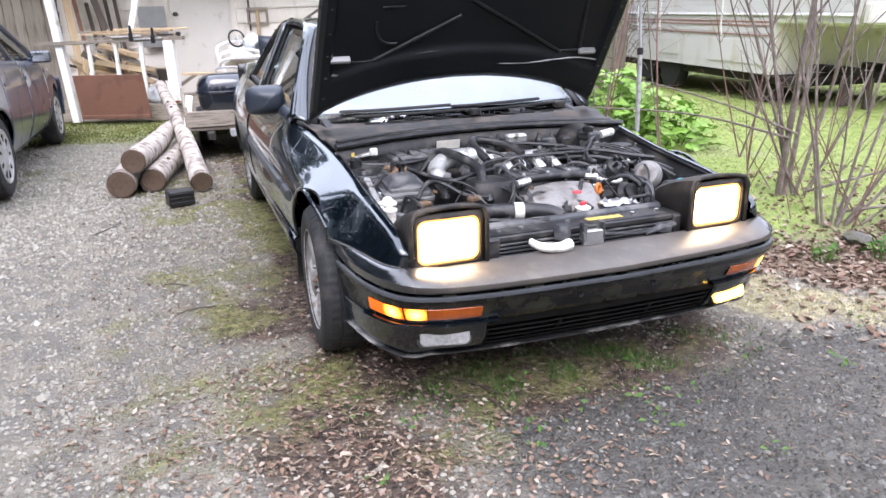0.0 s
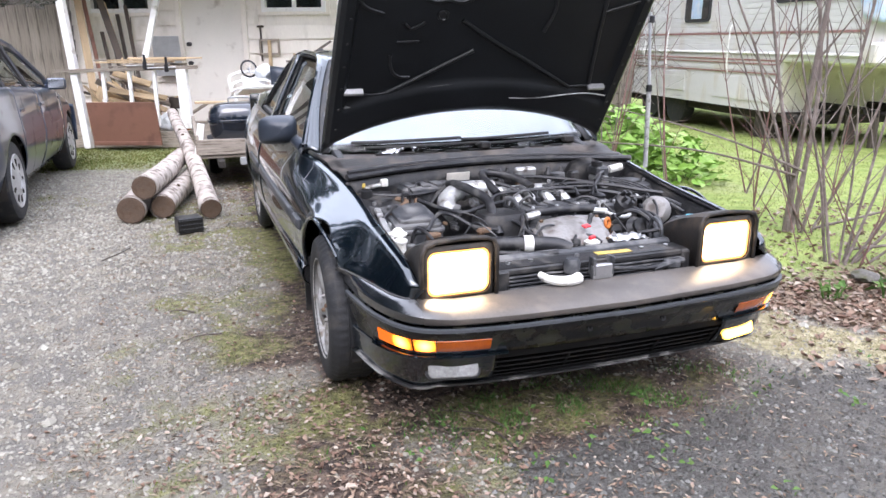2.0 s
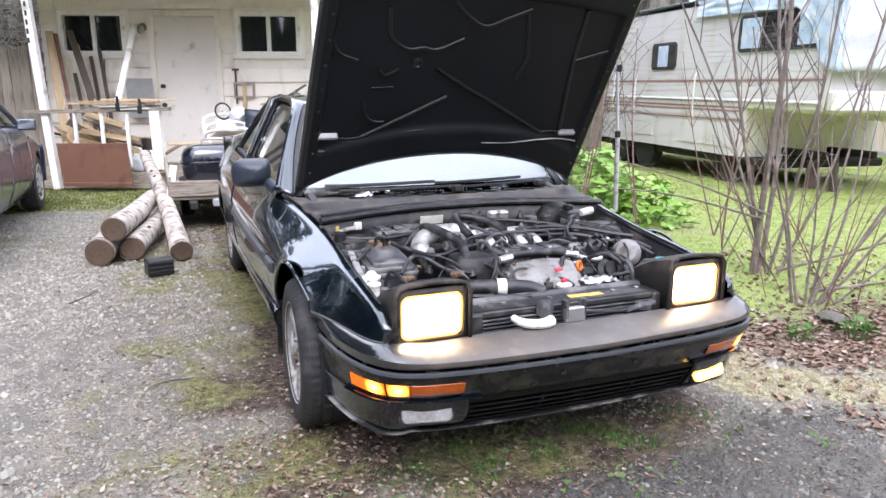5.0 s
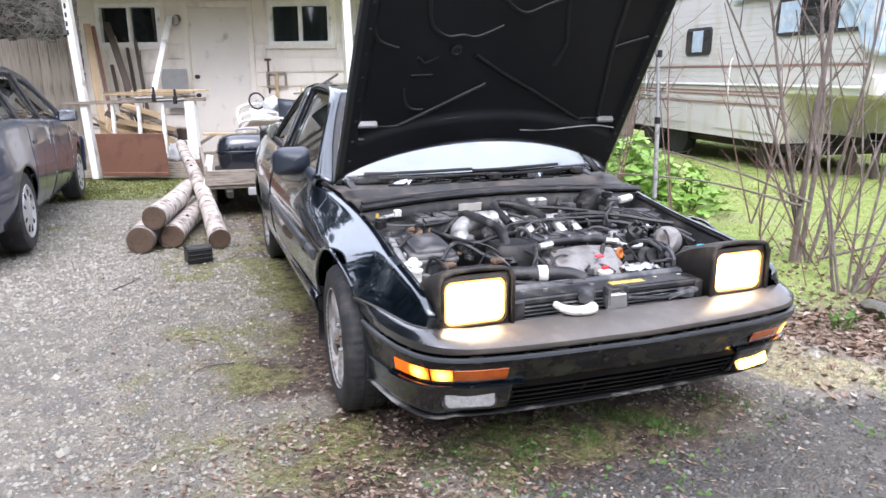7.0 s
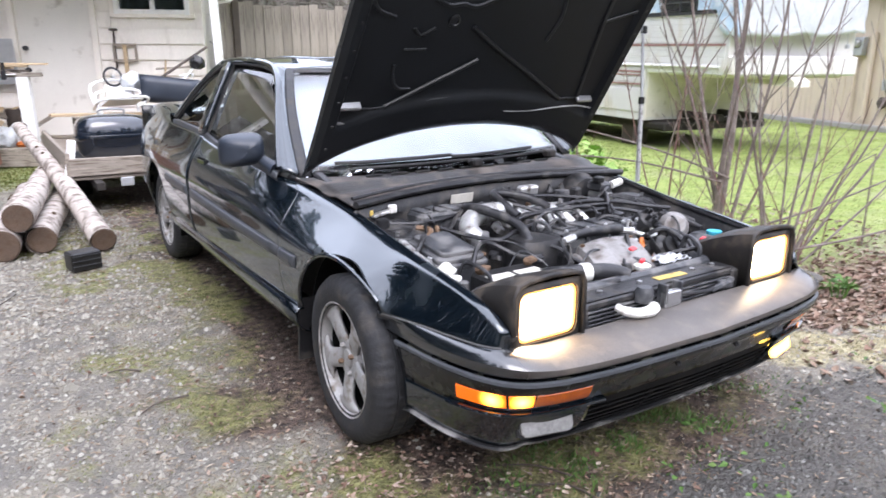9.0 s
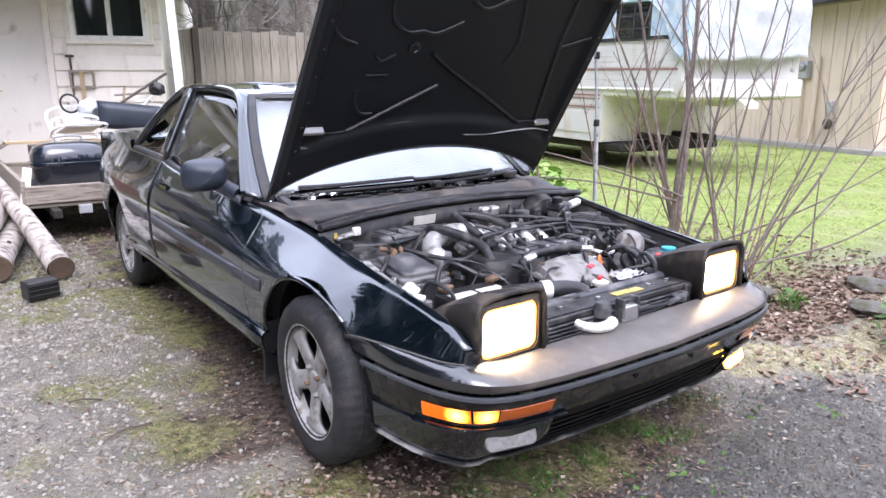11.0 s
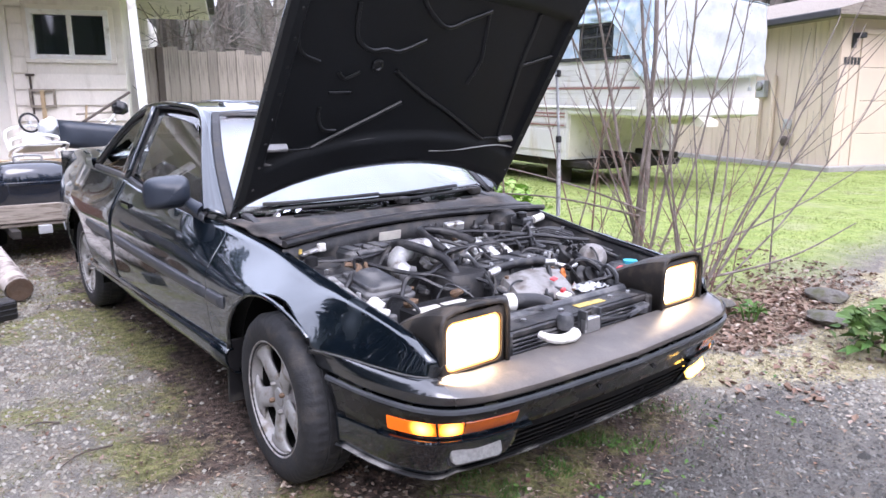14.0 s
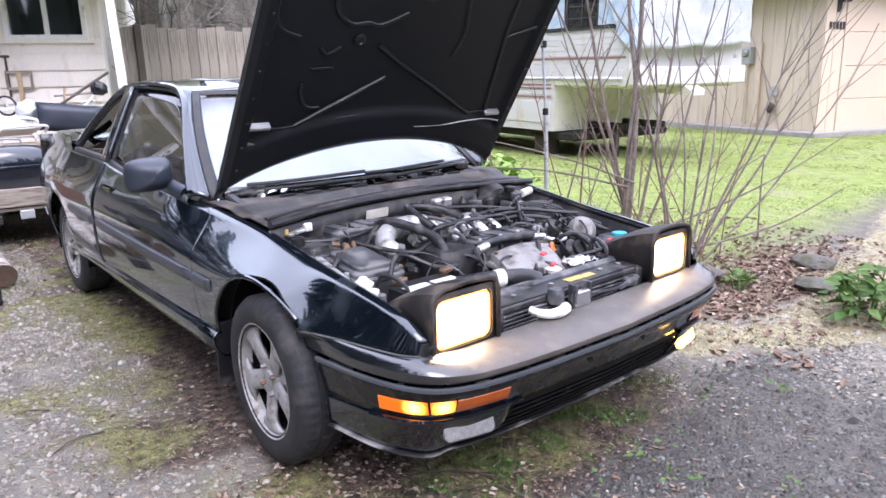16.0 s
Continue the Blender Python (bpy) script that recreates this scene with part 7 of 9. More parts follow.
box(bm, (0.0, -0.02, 0.15), (0.34, 0.26, 0.02), (4, 0, 0), 0.006)
part("seat", bm, M_WHITE, ch)
bm = B()
box(bm, (0.06, 0.14, 0.30), (0.26, 0.02, 0.16), (-8, 0, 0), 0.006)
part("backrest", bm, M_WHITE, ch)
bn = thing("black_cargo_box", pose(0.06, 6.95, 0.80, 0, 0, -8), "dull blue-black plastic cargo box on the trailer load", "box")
bm = B()
def cbox(a, b):
    w = sup(math.cos(a), 0.5)
    h = sup(math.sin(a), 0.5)
    return Vector((0.30 * (b - 0.5) * 2, 0.2 * w, 0.14 + 0.14 * h - 0.07 * b))
sheet(bm, cbox, lin(0, 2 * math.pi, 33), lin(0, 1, 6))
bm.normal_update()
part("shell", bm, M_BLUEBLACK, bn, solid=0.015, sharp=60)
bm = B()
box(bm, (-0.285, 0, 0.14), (0.02, 0.36, 0.24), None, 0.02)
box(bm, (0.285, 0, 0.08), (0.02, 0.36, 0.24), None, 0.02)
part("end_wall", bm, M_BLUEBLACK, bn)
bk = thing("bicycle", pose(0.0, 7.1, 0.67, 0, 0, 15), "old white bicycle lying in pieces on the load", "bicycle")
for pts in ([(0, 0, 0), (0.35, 0, 0.35)], [(0.05, 0, 0.02), (0.4, 0.02, 0.12)], [(0.35, 0, 0.35), (0.42, 0, 0.12)], [(0.30, -0.12, 0.38), (0.36, 0, 0.40), (0.30, 0.14, 0.38)]):
    bm = B()
    tube(bm, pts, 0.014, 8)
    part("frame_tube", bm, M_WHITE, bk)

# ---------- logs ----------
def log(p0, p1, r0, r1, name="birch_log"):
    a, b = Vector(p0), Vector(p1)
    d = b - a
    L = d.length
    m = Matrix.Translation(a) @ d.to_track_quat("Z", "Y").to_matrix().to_4x4()
    bm = B()
    seg, n_ = 22, 26
    rings = []
    ph = random.random() * 9
    for i in range(n_):
        f = i / (n_ - 1)
        r = r0 + (r1 - r0) * f
        rings.append([bm.verts.new(((r * (1 + 0.05 * noise.noise(Vector((math.cos(t) * 1.5, math.sin(t) * 1.5, f * 7 + ph))))) * math.cos(t) + 0.012 * math.sin(f * 5 + ph), r * (1 + 0.05 * noise.noise(Vector((math.cos(t) * 1.5, math.sin(t) * 1.5, f * 7 + ph)))) * math.sin(t), f * L)) for t in (2 * math.pi * k / seg for k in range(seg))])
    for q, w in zip(rings, rings[1:]):
        for k in range(seg):
            bm.faces.new((q[k], q[(k + 1) % seg], w[(k + 1) % seg], w[k]))
    lg = part(name, bm, M_BARK, None, m=m)
    for z, rr in ((0.004, r0), (L - 0.004, r1)):
        bm = B()
        lathe(bm, [(rr * 0.99, z), (rr * 0.9, z + (-0.006 if z < 0.1 else 0.006)), (rr * 0.5, z + (-0.004 if z < 0.1 else 0.004)), (0, z)], 22)
        bmesh.ops.recalc_face_normals(bm, faces=bm.faces[:])
        part("cut_end", bm, M_CUT, lg, "dark sawn log end")
    for k in range(5):
        bm = B()
        f, t = 0.1 + 0.8 * random.random(), 6.28 * random.random()
        r = (r0 + (r1 - r0) * f) * 0.98
        lathe(bm, [(0.016, 0), (0.012, 0.012), (0, 0.014)], 8, Matrix.Translation((r * math.cos(t), r * math.sin(t), f * L)) @ Vector((0, 0, 1)).rotation_difference(Vector((math.cos(t), math.sin(t), 0))).to_matrix().to_4x4())
        part("knot", bm, M_CUT, lg)
    return tagged(lg, "pale-barked log with a dark sawn end lying on the ground", "log", "logs beside the coupe")
random.seed(31)
log((-1.66, 3.97, 0.095), (-1.42, 6.0, 0.10), 0.10, 0.09)
log((-1.44, 4.05, 0.092), (-1.16, 5.9, 0.09), 0.088, 0.08)
log((-1.555, 4.0, 0.255), (-1.24, 6.1, 0.24), 0.088, 0.078)
lg4 = log((-1.10, 3.92, 0.075), (-1.345, 7.2, 0.56), 0.077, 0.058)
lg4["label"] = "long thin pale-barked log leaning up on the others"
bm = B()
box(bm, (0, 0, 0.055), (0.17, 0.12, 0.11), None, 0.008)
pb = tagged(part("black_plastic_tub", bm, M_BLACKPL, None, m=pose(-1.265, 3.56, 0, 0, 0, 14)), "small black plastic tub lying on the gravel", "tub")
for k in range(3):
    bm = B()
    box(bm, (0, -0.061, 0.03 + 0.03 * k), (0.165, 0.008, 0.008), None, 0.002)
    part("rib", bm, M_BLACKPL, pb)

# ---------- more of the porch pile and the trailer's load ----------
random.seed(47)
for k in range(13):
    u0 = -1.32 + 0.55 * random.random()
    z0 = 0.45 + 0.035 * k
    L = 0.45 + 0.45 * random.random()
    v0 = -1.08 + 0.4 * random.random()
    plank("scrap_board", (u0, v0, z0 + 0.14 * random.random()), (min(-0.42, u0 + L), v0 + 0.12 * random.gauss(0, 1), z0 - 0.18 + 0.16 * random.random()), 0.05 + 0.05 * random.random(), 0.024, random.choice([M_WOOD, M_WOOD, M_WOOD, M_GREYWOOD]), "raw golden lumber offcut in the pile under the rail", "board", "lumber pile", 70 * random.random())
for k in range(4):
    plank("scrap_board", (-1.56 + 0.05 * k, -1.0, 0.24), (-1.42 + 0.05 * k, -0.8, 0.62 + 0.1 * k), 0.07, 0.022, M_WOOD, "raw lumber offcut standing on the porch floor", "board", "lumber pile", 20 * k)


def crumpled(name, m, size, material, label, cat, seed):
    """A slack heap of cloth or film, creased all over."""
    b2 = B()
    bmesh.ops.create_icosphere(b2, subdivisions=4, radius=1)
    for v in b2.verts:
        q = v.co * 1.7 + Vector((seed, seed * 2, 0))
        f = 1 + 0.3 * noise.noise(q) + 0.16 * abs(noise.noise(q * 2.7)) - 0.08 * abs(noise.noise(q * 6))
        v.co = Vector((v.co.x * size[0] * f, v.co.y * size[1] * f, max(-0.75, v.co.z) * size[2] * f + 0.75 * size[2]))
    return tagged(part(name, b2, material, None, m=m, sharp=60), label, cat)


crumpled("plastic_bag", HM_(-0.33, -1.02, 0.22), (0.13, 0.12, 0.13), M_TARPW, "slumped whitish plastic bag under the porch rail", "bag", 3.1)
crumpled("plastic_bag", pose(-0.30, 7.0, 0.93), (0.11, 0.10, 0.09), M_TARPW, "slumped whitish plastic bag on the trailer load", "bag", 8.4)
crumpled("black_cloth", pose(0.37, 7.0, 1.13), (0.075, 0.07, 0.075), M_BLACKPL, "bunched black cloth caught on the poles", "cloth", 5.7)
for p0, p1, r, mt, lb in (((0.0, 7.0, 1.05), (0.50, 7.05, 1.36), 0.014, M_DARKWOOD, "dark wooden pole sticking out of the load"), ((0.10, 6.98, 0.90), (0.42, 7.0, 1.24), 0.012, M_WHITE, "white tube sticking out of the load"), ((-0.05, 7.02, 1.13), (0.46, 7.02, 1.16), 0.011, M_GREYWOOD, "grey stick across the load"), ((0.05, 7.0, 1.22), (0.02, 7.02, 0.95), 0.012, M_WOOD, "short raw stick in the load")):
    tagged(part("pole", tube(B(), [p0, p1], r, 8, curve=False), mt), lb, "pole", "poles on the trailer")
bw = part("wheel", lathe(B(), [(0.092 + 0.010 * math.cos(a), 0.010 * math.sin(a)) for a in lin(0, 2 * math.pi, 9)], 26), M_TYRE, bk, "small dark wheel", m=bk.matrix_basis.inverted() @ pose(-0.48, 7.02, 1.05, 78, 0, 18))
part("rim", lathe(B(), [(0.082, -0.006), (0.078, 0.0), (0.082, 0.006)], 26), M_STEEL, bw)
part("hub", lathe(B(), [(0, -0.02), (0.012, -0.02), (0.012, 0.02), (0, 0.02)], 10), M_STEEL, bw)
for k in range(9):
    a = 2 * math.pi * k / 9
    part("spoke", tube(B(), [(0.01 * math.cos(a), 0.01 * math.sin(a), 0), (0.08 * math.cos(a), 0.08 * math.sin(a), 0)], 0.0022, 5, curve=False), M_STEEL, bw)

# ---------- engine bay contents ----------
ez = lambda y: 0.455 + 0.2 * y


def ep(name, bm, material, label="", parent=None, **k):
    return part(name, bm, material, parent or car, label, **k)


def cable(name, pts, r, material=None, label="", parent=None, seg=7):
    return ep(name, tube(B(), pts, r, seg, n=5), material or M_HOSE, label, parent)


# radiator support, condenser and radiator
bm = B()
box(bm, (0, 0.43, 0.531), (0.74, 0.09, 0.022), (0, 0, 0), 0.006)
box(bm, (0, 0.394, 0.532), (0.74, 0.014, 0.02), None, 0.004)
box(bm, (0, 0.47, 0.515), (0.74, 0.012, 0.04), None, 0.004)
rs = ep("radiator_support", bm, M_BAY, "dusty black radiator support")
for x in (-0.345, 0.345):
    ep("support_leg", box(B(), (x, 0.40, 0.48), (0.045, 0.05, 0.12), None, 0.006), M_BAY, "", rs)
for x in (-0.3, -0.22, -0.05, 0.2, 0.3):
    ep("bolt", lathe(B(), [(0.009, 0), (0.009, 0.007), (0, 0.009)], 6, pose(x, 0.44, 0.542)), M_STEEL, "", rs)
ep("condenser", box(B(), (0, 0.415, 0.455), (0.66, 0.03, 0.11), None, 0.004), M_UNDER)
for k in range(5):
    ep("condenser_tube", box(B(), (0, 0.390, 0.514 - 0.0125 * k), (0.65, 0.016, 0.0055), None, 0.002), M_ENG)
for x in (-0.335, 0.335):
    ep("condenser_tank", box(B(), (x, 0.398, 0.465), (0.03, 0.03, 0.10), None, 0.006), M_ENG)
ep("radiator", box(B(), (0.0, 0.49, 0.44), (0.68, 0.04, 0.2), None, 0.008), M_BAY)
ep("radiator_tank", tube(B(), [(-0.33, 0.49, 0.535), (0.33, 0.49, 0.535)], 0.022, 10, curve=False), M_ENG)
ep("radiator_cap", lathe(B(), [(0.026, 0), (0.028, 0.012), (0.018, 0.018), (0, 0.02)], 14, pose(0.06, 0.525, 0.548)), M_WHITEPL, "pale radiator cap")
ep("red_tab", box(B(), (0.062, 0.53, 0.572), (0.03, 0.014, 0.012), (0, 0, 25), 0.003), M_RED, "red plastic tab")
ep("warning_label", box(B(), (0.085, 0.436, 0.5435), (0.13, 0.03, 0.002), (0, 0, -2), 0.0005), M_YELLOW, "yellow label on the radiator support")
# hood latch and the pale curved hook
hook = ep("horn_trumpet", tube(B(), [(-0.222, 0.372, 0.520), (-0.212, 0.348, 0.512), (-0.18, 0.327, 0.506), (-0.135, 0.325, 0.504), (-0.105, 0.335, 0.506)], (0.011, 0.019), 10, n=6), M_WHITEPL, "pale curved horn trumpet")
ep("horn_body", lathe(B(), [(0.026, 0), (0.028, 0.03), (0.02, 0.045), (0, 0.046)], 14, pose(-0.11, 0.37, 0.515)), M_ENG, "", hook)
lt = ep("hood_latch", box(B(), (-0.01, 0.352, 0.512), (0.075, 0.022, 0.05), None, 0.004), M_STEEL, "bare metal hood latch")
for x in (-0.042, 0.025):
    ep("latch_cheek", box(B(), (x, 0.358, 0.53), (0.010, 0.035, 0.06), None, 0.003), M_ENG, "", lt)
cable("latch_cable", [(0.02, 0.35, 0.52), (0.12, 0.355, 0.505), (0.2, 0.36, 0.50), (0.30, 0.375, 0.51)], 0.006)
ep("fog_relay", box(B(), (0.275, 0.37, 0.50), (0.06, 0.03, 0.03), (0, 8, 0), 0.006), M_ENG)
cable("coolant_pipe", [(0.20, 0.365, 0.492), (0.25, 0.36, 0.505), (0.33, 0.38, 0.505)], 0.010, M_ENG)

# battery with pale stickers
bat = ep("battery", box(B(), (-0.385, 0.635, 0.515), (0.22, 0.14, 0.13), None, 0.008), M_BAY, "dusty black battery")
for x in (-0.44, -0.335):
    ep("battery_sticker", box(B(), (x, 0.62, 0.5815), (0.09, 0.05, 0.002), None, 0.0005), M_LABEL, "faded pale sticker", bat)
for x in (-0.475, -0.29):
    ep("battery_terminal", lathe(B(), [(0.012, 0), (0.016, 0.012), (0.01, 0.022), (0, 0.024)], 8, pose(x, 0.68, 0.58)), M_BROWNPL, "corroded terminal", bat)
    ep("terminal_clamp", box(B(), (x + 0.012, 0.682, 0.592), (0.05, 0.028, 0.016), (0, 0, 20), 0.004), M_BROWNPL, "", bat)
# washer filler
wf = ep("washer_filler", lathe(B(), [(0.018, -0.12), (0.020, 0.0), (0.024, 0.004), (0.024, 0.012), (0, 0.014)], 14, pose(-0.59, 0.65, 0.585)), M_WHITEPL, "stained white washer filler neck")
ep("filler_cap", lathe(B(), [(0.03, 0), (0.032, 0.008), (0.02, 0.016), (0.012, 0.026), (0, 0.03)], 14, pose(-0.583, 0.70, 0.598)), M_WHITEPL, "white filler cap", wf)
ep("filler_plug", lathe(B(), [(0.016, -0.06), (0.018, 0.0), (0, 0.004)], 12, pose(-0.555, 0.655, 0.575)), M_ENG, "", wf)

# air cleaner box with stepped lid
ac = ep("air_cleaner", prism(B(), rounded(0.175, 0.225, 0.02), 0.50, 0.60, "z", pose(-0.49, 0.85, 0.0)), M_ENG, "dusty grey-black air cleaner box", bevel=0.006)
ac.matrix_basis = Matrix.Translation((0, 0, 0))
for dz, w, d in ((0.607, 0.185, 0.235), (0.622, 0.17, 0.215), (0.636, 0.13, 0.18)):
    ep("air_cleaner_lid", prism(B(), rounded(w, d, 0.018), -0.008, 0.008, "z", pose(-0.49, 0.85, dz, 7, 0, 0)), M_ENG, "", ac, bevel=0.004)
for y in (0.78, 0.9):
    ep("lid_clip", box(B(), (-0.588, y, 0.605), (0.008, 0.02, 0.04), None, 0.002), M_STEEL, "", ac)
# metal bar beside the air cleaner
ep("bay_brace", box(B(), (-0.60, 0.82, 0.618), (0.022, 0.30, 0.012), (9, 0, -6), 0.003), M_ALU, "bare metal brace")

# fuse box, relays
fb = ep("fuse_box", box(B(), (-0.36, 1.10, 0.652), (0.19, 0.10, 0.07), (0, 0, 6), 0.010), M_ENG, "black fuse box with a ridged cover")
for k in range(3):
    ep("cover_ridge", box(B(), (-0.42 + 0.06 * k, 1.10, 0.689), (0.04, 0.085, 0.010), (0, 0, 6), 0.003), M_ENG, "", fb)
ep("relay", box(B(), (-0.30, 1.03, 0.645), (0.05, 0.04, 0.045), (0, 0, 10), 0.006), M_ENG)
ep("strut_bracket", box(B(), (-0.535, 1.165, 0.685), (0.10, 0.03, 0.012), (0, -6, 14), 0.004), M_ALU, "bare metal bracket")
ep("bracket_clip", box(B(), (-0.50, 1.16, 0.695), (0.03, 0.02, 0.03), None, 0.004), M_WHITEPL)
ep("yellow_clip", box(B(), (-0.585, 1.16, 0.69), (0.016, 0.016, 0.022), None, 0.004), M_YELLOW)
ep("strut_plate", box(B(), (-0.555, 1.03, 0.655), (0.13, 0.15, 0.012), (10, 0, 0), 0.004), M_BAY)
ep("strut_cap", lathe(B(), [(0.024, 0), (0.022, 0.03), (0.012, 0.035), (0, 0.035)], 12, pose(-0.60, 1.05, 0.66)), M_BLACKPL)
cable("rusty_pipe", [(-0.50, 1.0, 0.66), (-0.47, 0.96, 0.655), (-0.52, 0.91, 0.64), (-0.56, 0.87, 0.625)], 0.010, M_BROWNPL, "rusty thin pipe")

# intake: bright pipe, flex hose, plenum, throttle body
cable("intake_pipe", [(-0.30, 0.90, 0.60), (-0.315, 0.96, 0.635), (-0.26, 1.01, 0.665), (-0.17, 1.03, 0.67), (-0.09, 1.03, 0.665)], 0.034, M_ALU, "bright metal intake pipe", seg=16)
for p in ((-0.22, 1.02, 0.668), (-0.12, 1.03, 0.667)):
    ep("hose_clamp", lathe(B(), [(0.036, -0.008), (0.038, -0.006), (0.038, 0.006), (0.036, 0.008)], 18, Matrix.Translation(p) @ pose(0, 0, 0, 0, 90, 8)), M_STEEL)
cable("breather_hose", [(-0.27, 1.05, 0.69), (-0.26, 1.0, 0.70), (-0.22, 0.93, 0.685), (-0.19, 0.85, 0.66), (-0.20, 0.78, 0.62), (-0.20, 0.72, 0.56)], 0.017, None, "thick black breather hose", seg=12)
cable("vacuum_hose", [(-0.10, 0.96, 0.66), (-0.12, 1.05, 0.705), (-0.08, 1.12, 0.715), (0.02, 1.06, 0.70), (0.06, 0.98, 0.67)], 0.016, None, "arched black vacuum hose", seg=12)
ep("resonator", rounded_bowl(B(), [(0.8, 0.46), (1.0, 0.5), (1.0, 0.60), (0.85, 0.625), (0.3, 0.632)], 0.10, 0.075), M_BAY, "", m=pose(-0.16, 0.80, 0))
pln = ep("intake_plenum", prism(B(), rounded(0.27, 0.075, 0.036), 0.635, 0.668, "z", pose(0.06, 1.03, 0, 0, 0, 2)), M_ALU, "cast aluminium intake plenum", bevel=0.012)
pln.matrix_basis = Matrix.Translation((0, 0, 0))
for k in range(4):
    cable("intake_runner", [(-0.03 + 0.065 * k, 1.0, 0.645), (-0.03 + 0.066 * k, 0.95, 0.645), (-0.02 + 0.068 * k, 0.91, 0.615)], 0.020, M_ALU, seg=10)
ep("throttle_body", box(B(), (-0.09, 1.02, 0.64), (0.07, 0.08, 0.07), None, 0.012), M_ALU)

# cylinder head cover with ribs, leads and bolts
vc = ep("valve_cover", prism(B(), rounded(0.41, 0.145, 0.025), 0.55, 0.625, "z", pose(0.135, 0.835, 0, 0, 0, 2)), M_ENG, "dusty black valve cover", bevel=0.008)
vc.matrix_basis = Matrix.Translation((0, 0, 0))
for k in range(4):
    x = 0.0 + 0.09 * k
    ep("cover_rib", box(B(), (x, 0.838, 0.627), (0.06, 0.10, 0.012), (0, 0, 2), 0.004), M_ENG, "", vc)
    cable("spark_lead", [(x + 0.03, 0.87, 0.63), (x + 0.03, 0.89, 0.66), (x + 0.01, 0.93, 0.668), (-0.12 + 0.02 * k, 0.93 + 0.015 * k, 0.66), (-0.17, 0.86, 0.64)], 0.0055)
    ep("lead_boot", lathe(B(), [(0.012, 0), (0.010, 0.03), (0, 0.032)], 8, pose(x + 0.03, 0.87, 0.622)), M_HOSE, "", vc)
for x in (-0.04, 0.06, 0.15, 0.24, 0.31):
    ep("cover_nut", lathe(B(), [(0.008, 0), (0.008, 0.008), (0.004, 0.014), (0, 0.014)], 6, pose(x, 0.775, 0.626)), M_STEEL, "", vc)
ep("oil_cap", lathe(B(), [(0.026, 0), (0.028, 0.016), (0.016, 0.022), (0, 0.022)], 14, pose(0.295, 0.86, 0.628)), M_BLACKPL, "black oil filler cap", vc)
ep("engine_block", box(B(), (0.12, 0.84, 0.44), (0.46, 0.3, 0.24), None, 0.02), M_BAY)
ep("exhaust_side", box(B(), (0.06, 0.725, 0.52), (0.36, 0.06, 0.12), None, 0.01), M_BAY)
# coolant pipe across the front of the head
cable("heater_pipe", [(-0.07, 0.765, 0.612), (0.02, 0.76, 0.622), (0.14, 0.755, 0.622), (0.20, 0.75, 0.616)], 0.016, None, "", seg=12)
cable("bright_fitting", [(-0.085, 0.74, 0.61), (-0.03, 0.75, 0.617)], 0.014, M_ALU, "bright pipe fitting")
cable("bright_fitting", [(0.185, 0.748, 0.615), (0.25, 0.735, 0.608)], 0.011, M_ALU, "bright pipe fitting")

# exhaust heat shield: bulged sheet
def shield(u, v):
    x = -0.135 + 0.30 * u + 0.05 * v
    y = 0.53 + 0.17 * v
    z = 0.530 + 0.066 * math.sin(v * math.pi * 0.5) ** 0.8 + 0.018 * math.sin(u * math.pi) + 0.004 * math.cos(u * 22) * (0.15 < v < 0.85)
    if u < 0.06 or u > 0.94:
        z -= 0.02
    return Vector((x, y, z))
bm = B()
sheet(bm, shield, lin(0, 1, 36), lin(0, 1, 20))
hs = ep("heat_shield", bm, M_SHIELD, "dull brown-grey pressed exhaust heat shield", solid=0.003)
for u, v in ((0.1, 0.1), (0.9, 0.12), (0.12, 0.9), (0.88, 0.88)):
    ep("shield_bolt", lathe(B(), [(0.008, 0), (0.008, 0.008), (0, 0.009)], 6, Matrix.Translation(shield(u, v))), M_BROWNPL, "", hs)
ep("shield_tag", box(B(), (0.065, 0.575, 0.602), (0.035, 0.018, 0.006), (18, 0, 20), 0.002), M_RED, "red tag on the heat shield", hs)

# orange lifting eye
mm = pose(0.205, 0.655, 0.583, 80, 0, 30)
bm = B()
lathe(bm, [(0.016 + 0.007 * math.cos(a), 0.006 * math.sin(a)) for a in lin(0, 2 * math.pi, 9)], 18, mm)
ep("lifting_eye", bm, M_ORANGE, "rusty orange lifting eye")
cable("dipstick_tube", [(0.225, 0.66, 0.575), (0.225, 0.68, 0.53), (0.22, 0.69, 0.46)], 0.008, M_BROWNPL)

# upper radiator hose
uh = cable("radiator_hose", [(-0.30, 0.66, 0.535), (-0.29, 0.60, 0.562), (-0.24, 0.565, 0.570), (-0.15, 0.54, 0.568), (-0.075, 0.52, 0.560), (-0.04, 0.50, 0.545)], 0.026, None, "thick black upper radiator hose", seg=16)
ep("hose_band", lathe(B(), [(0.028, -0.016), (0.0295, -0.013), (0.0295, 0.013), (0.028, 0.016)], 20, pose(-0.175, 0.547, 0.5685, 0, 90, -16)), M_WHITEPL, "white band on the hose", uh)
cable("small_hose", [(0.0, 0.54, 0.555), (0.03, 0.575, 0.57), (0.08, 0.56, 0.565), (0.10, 0.53, 0.55)], 0.009)

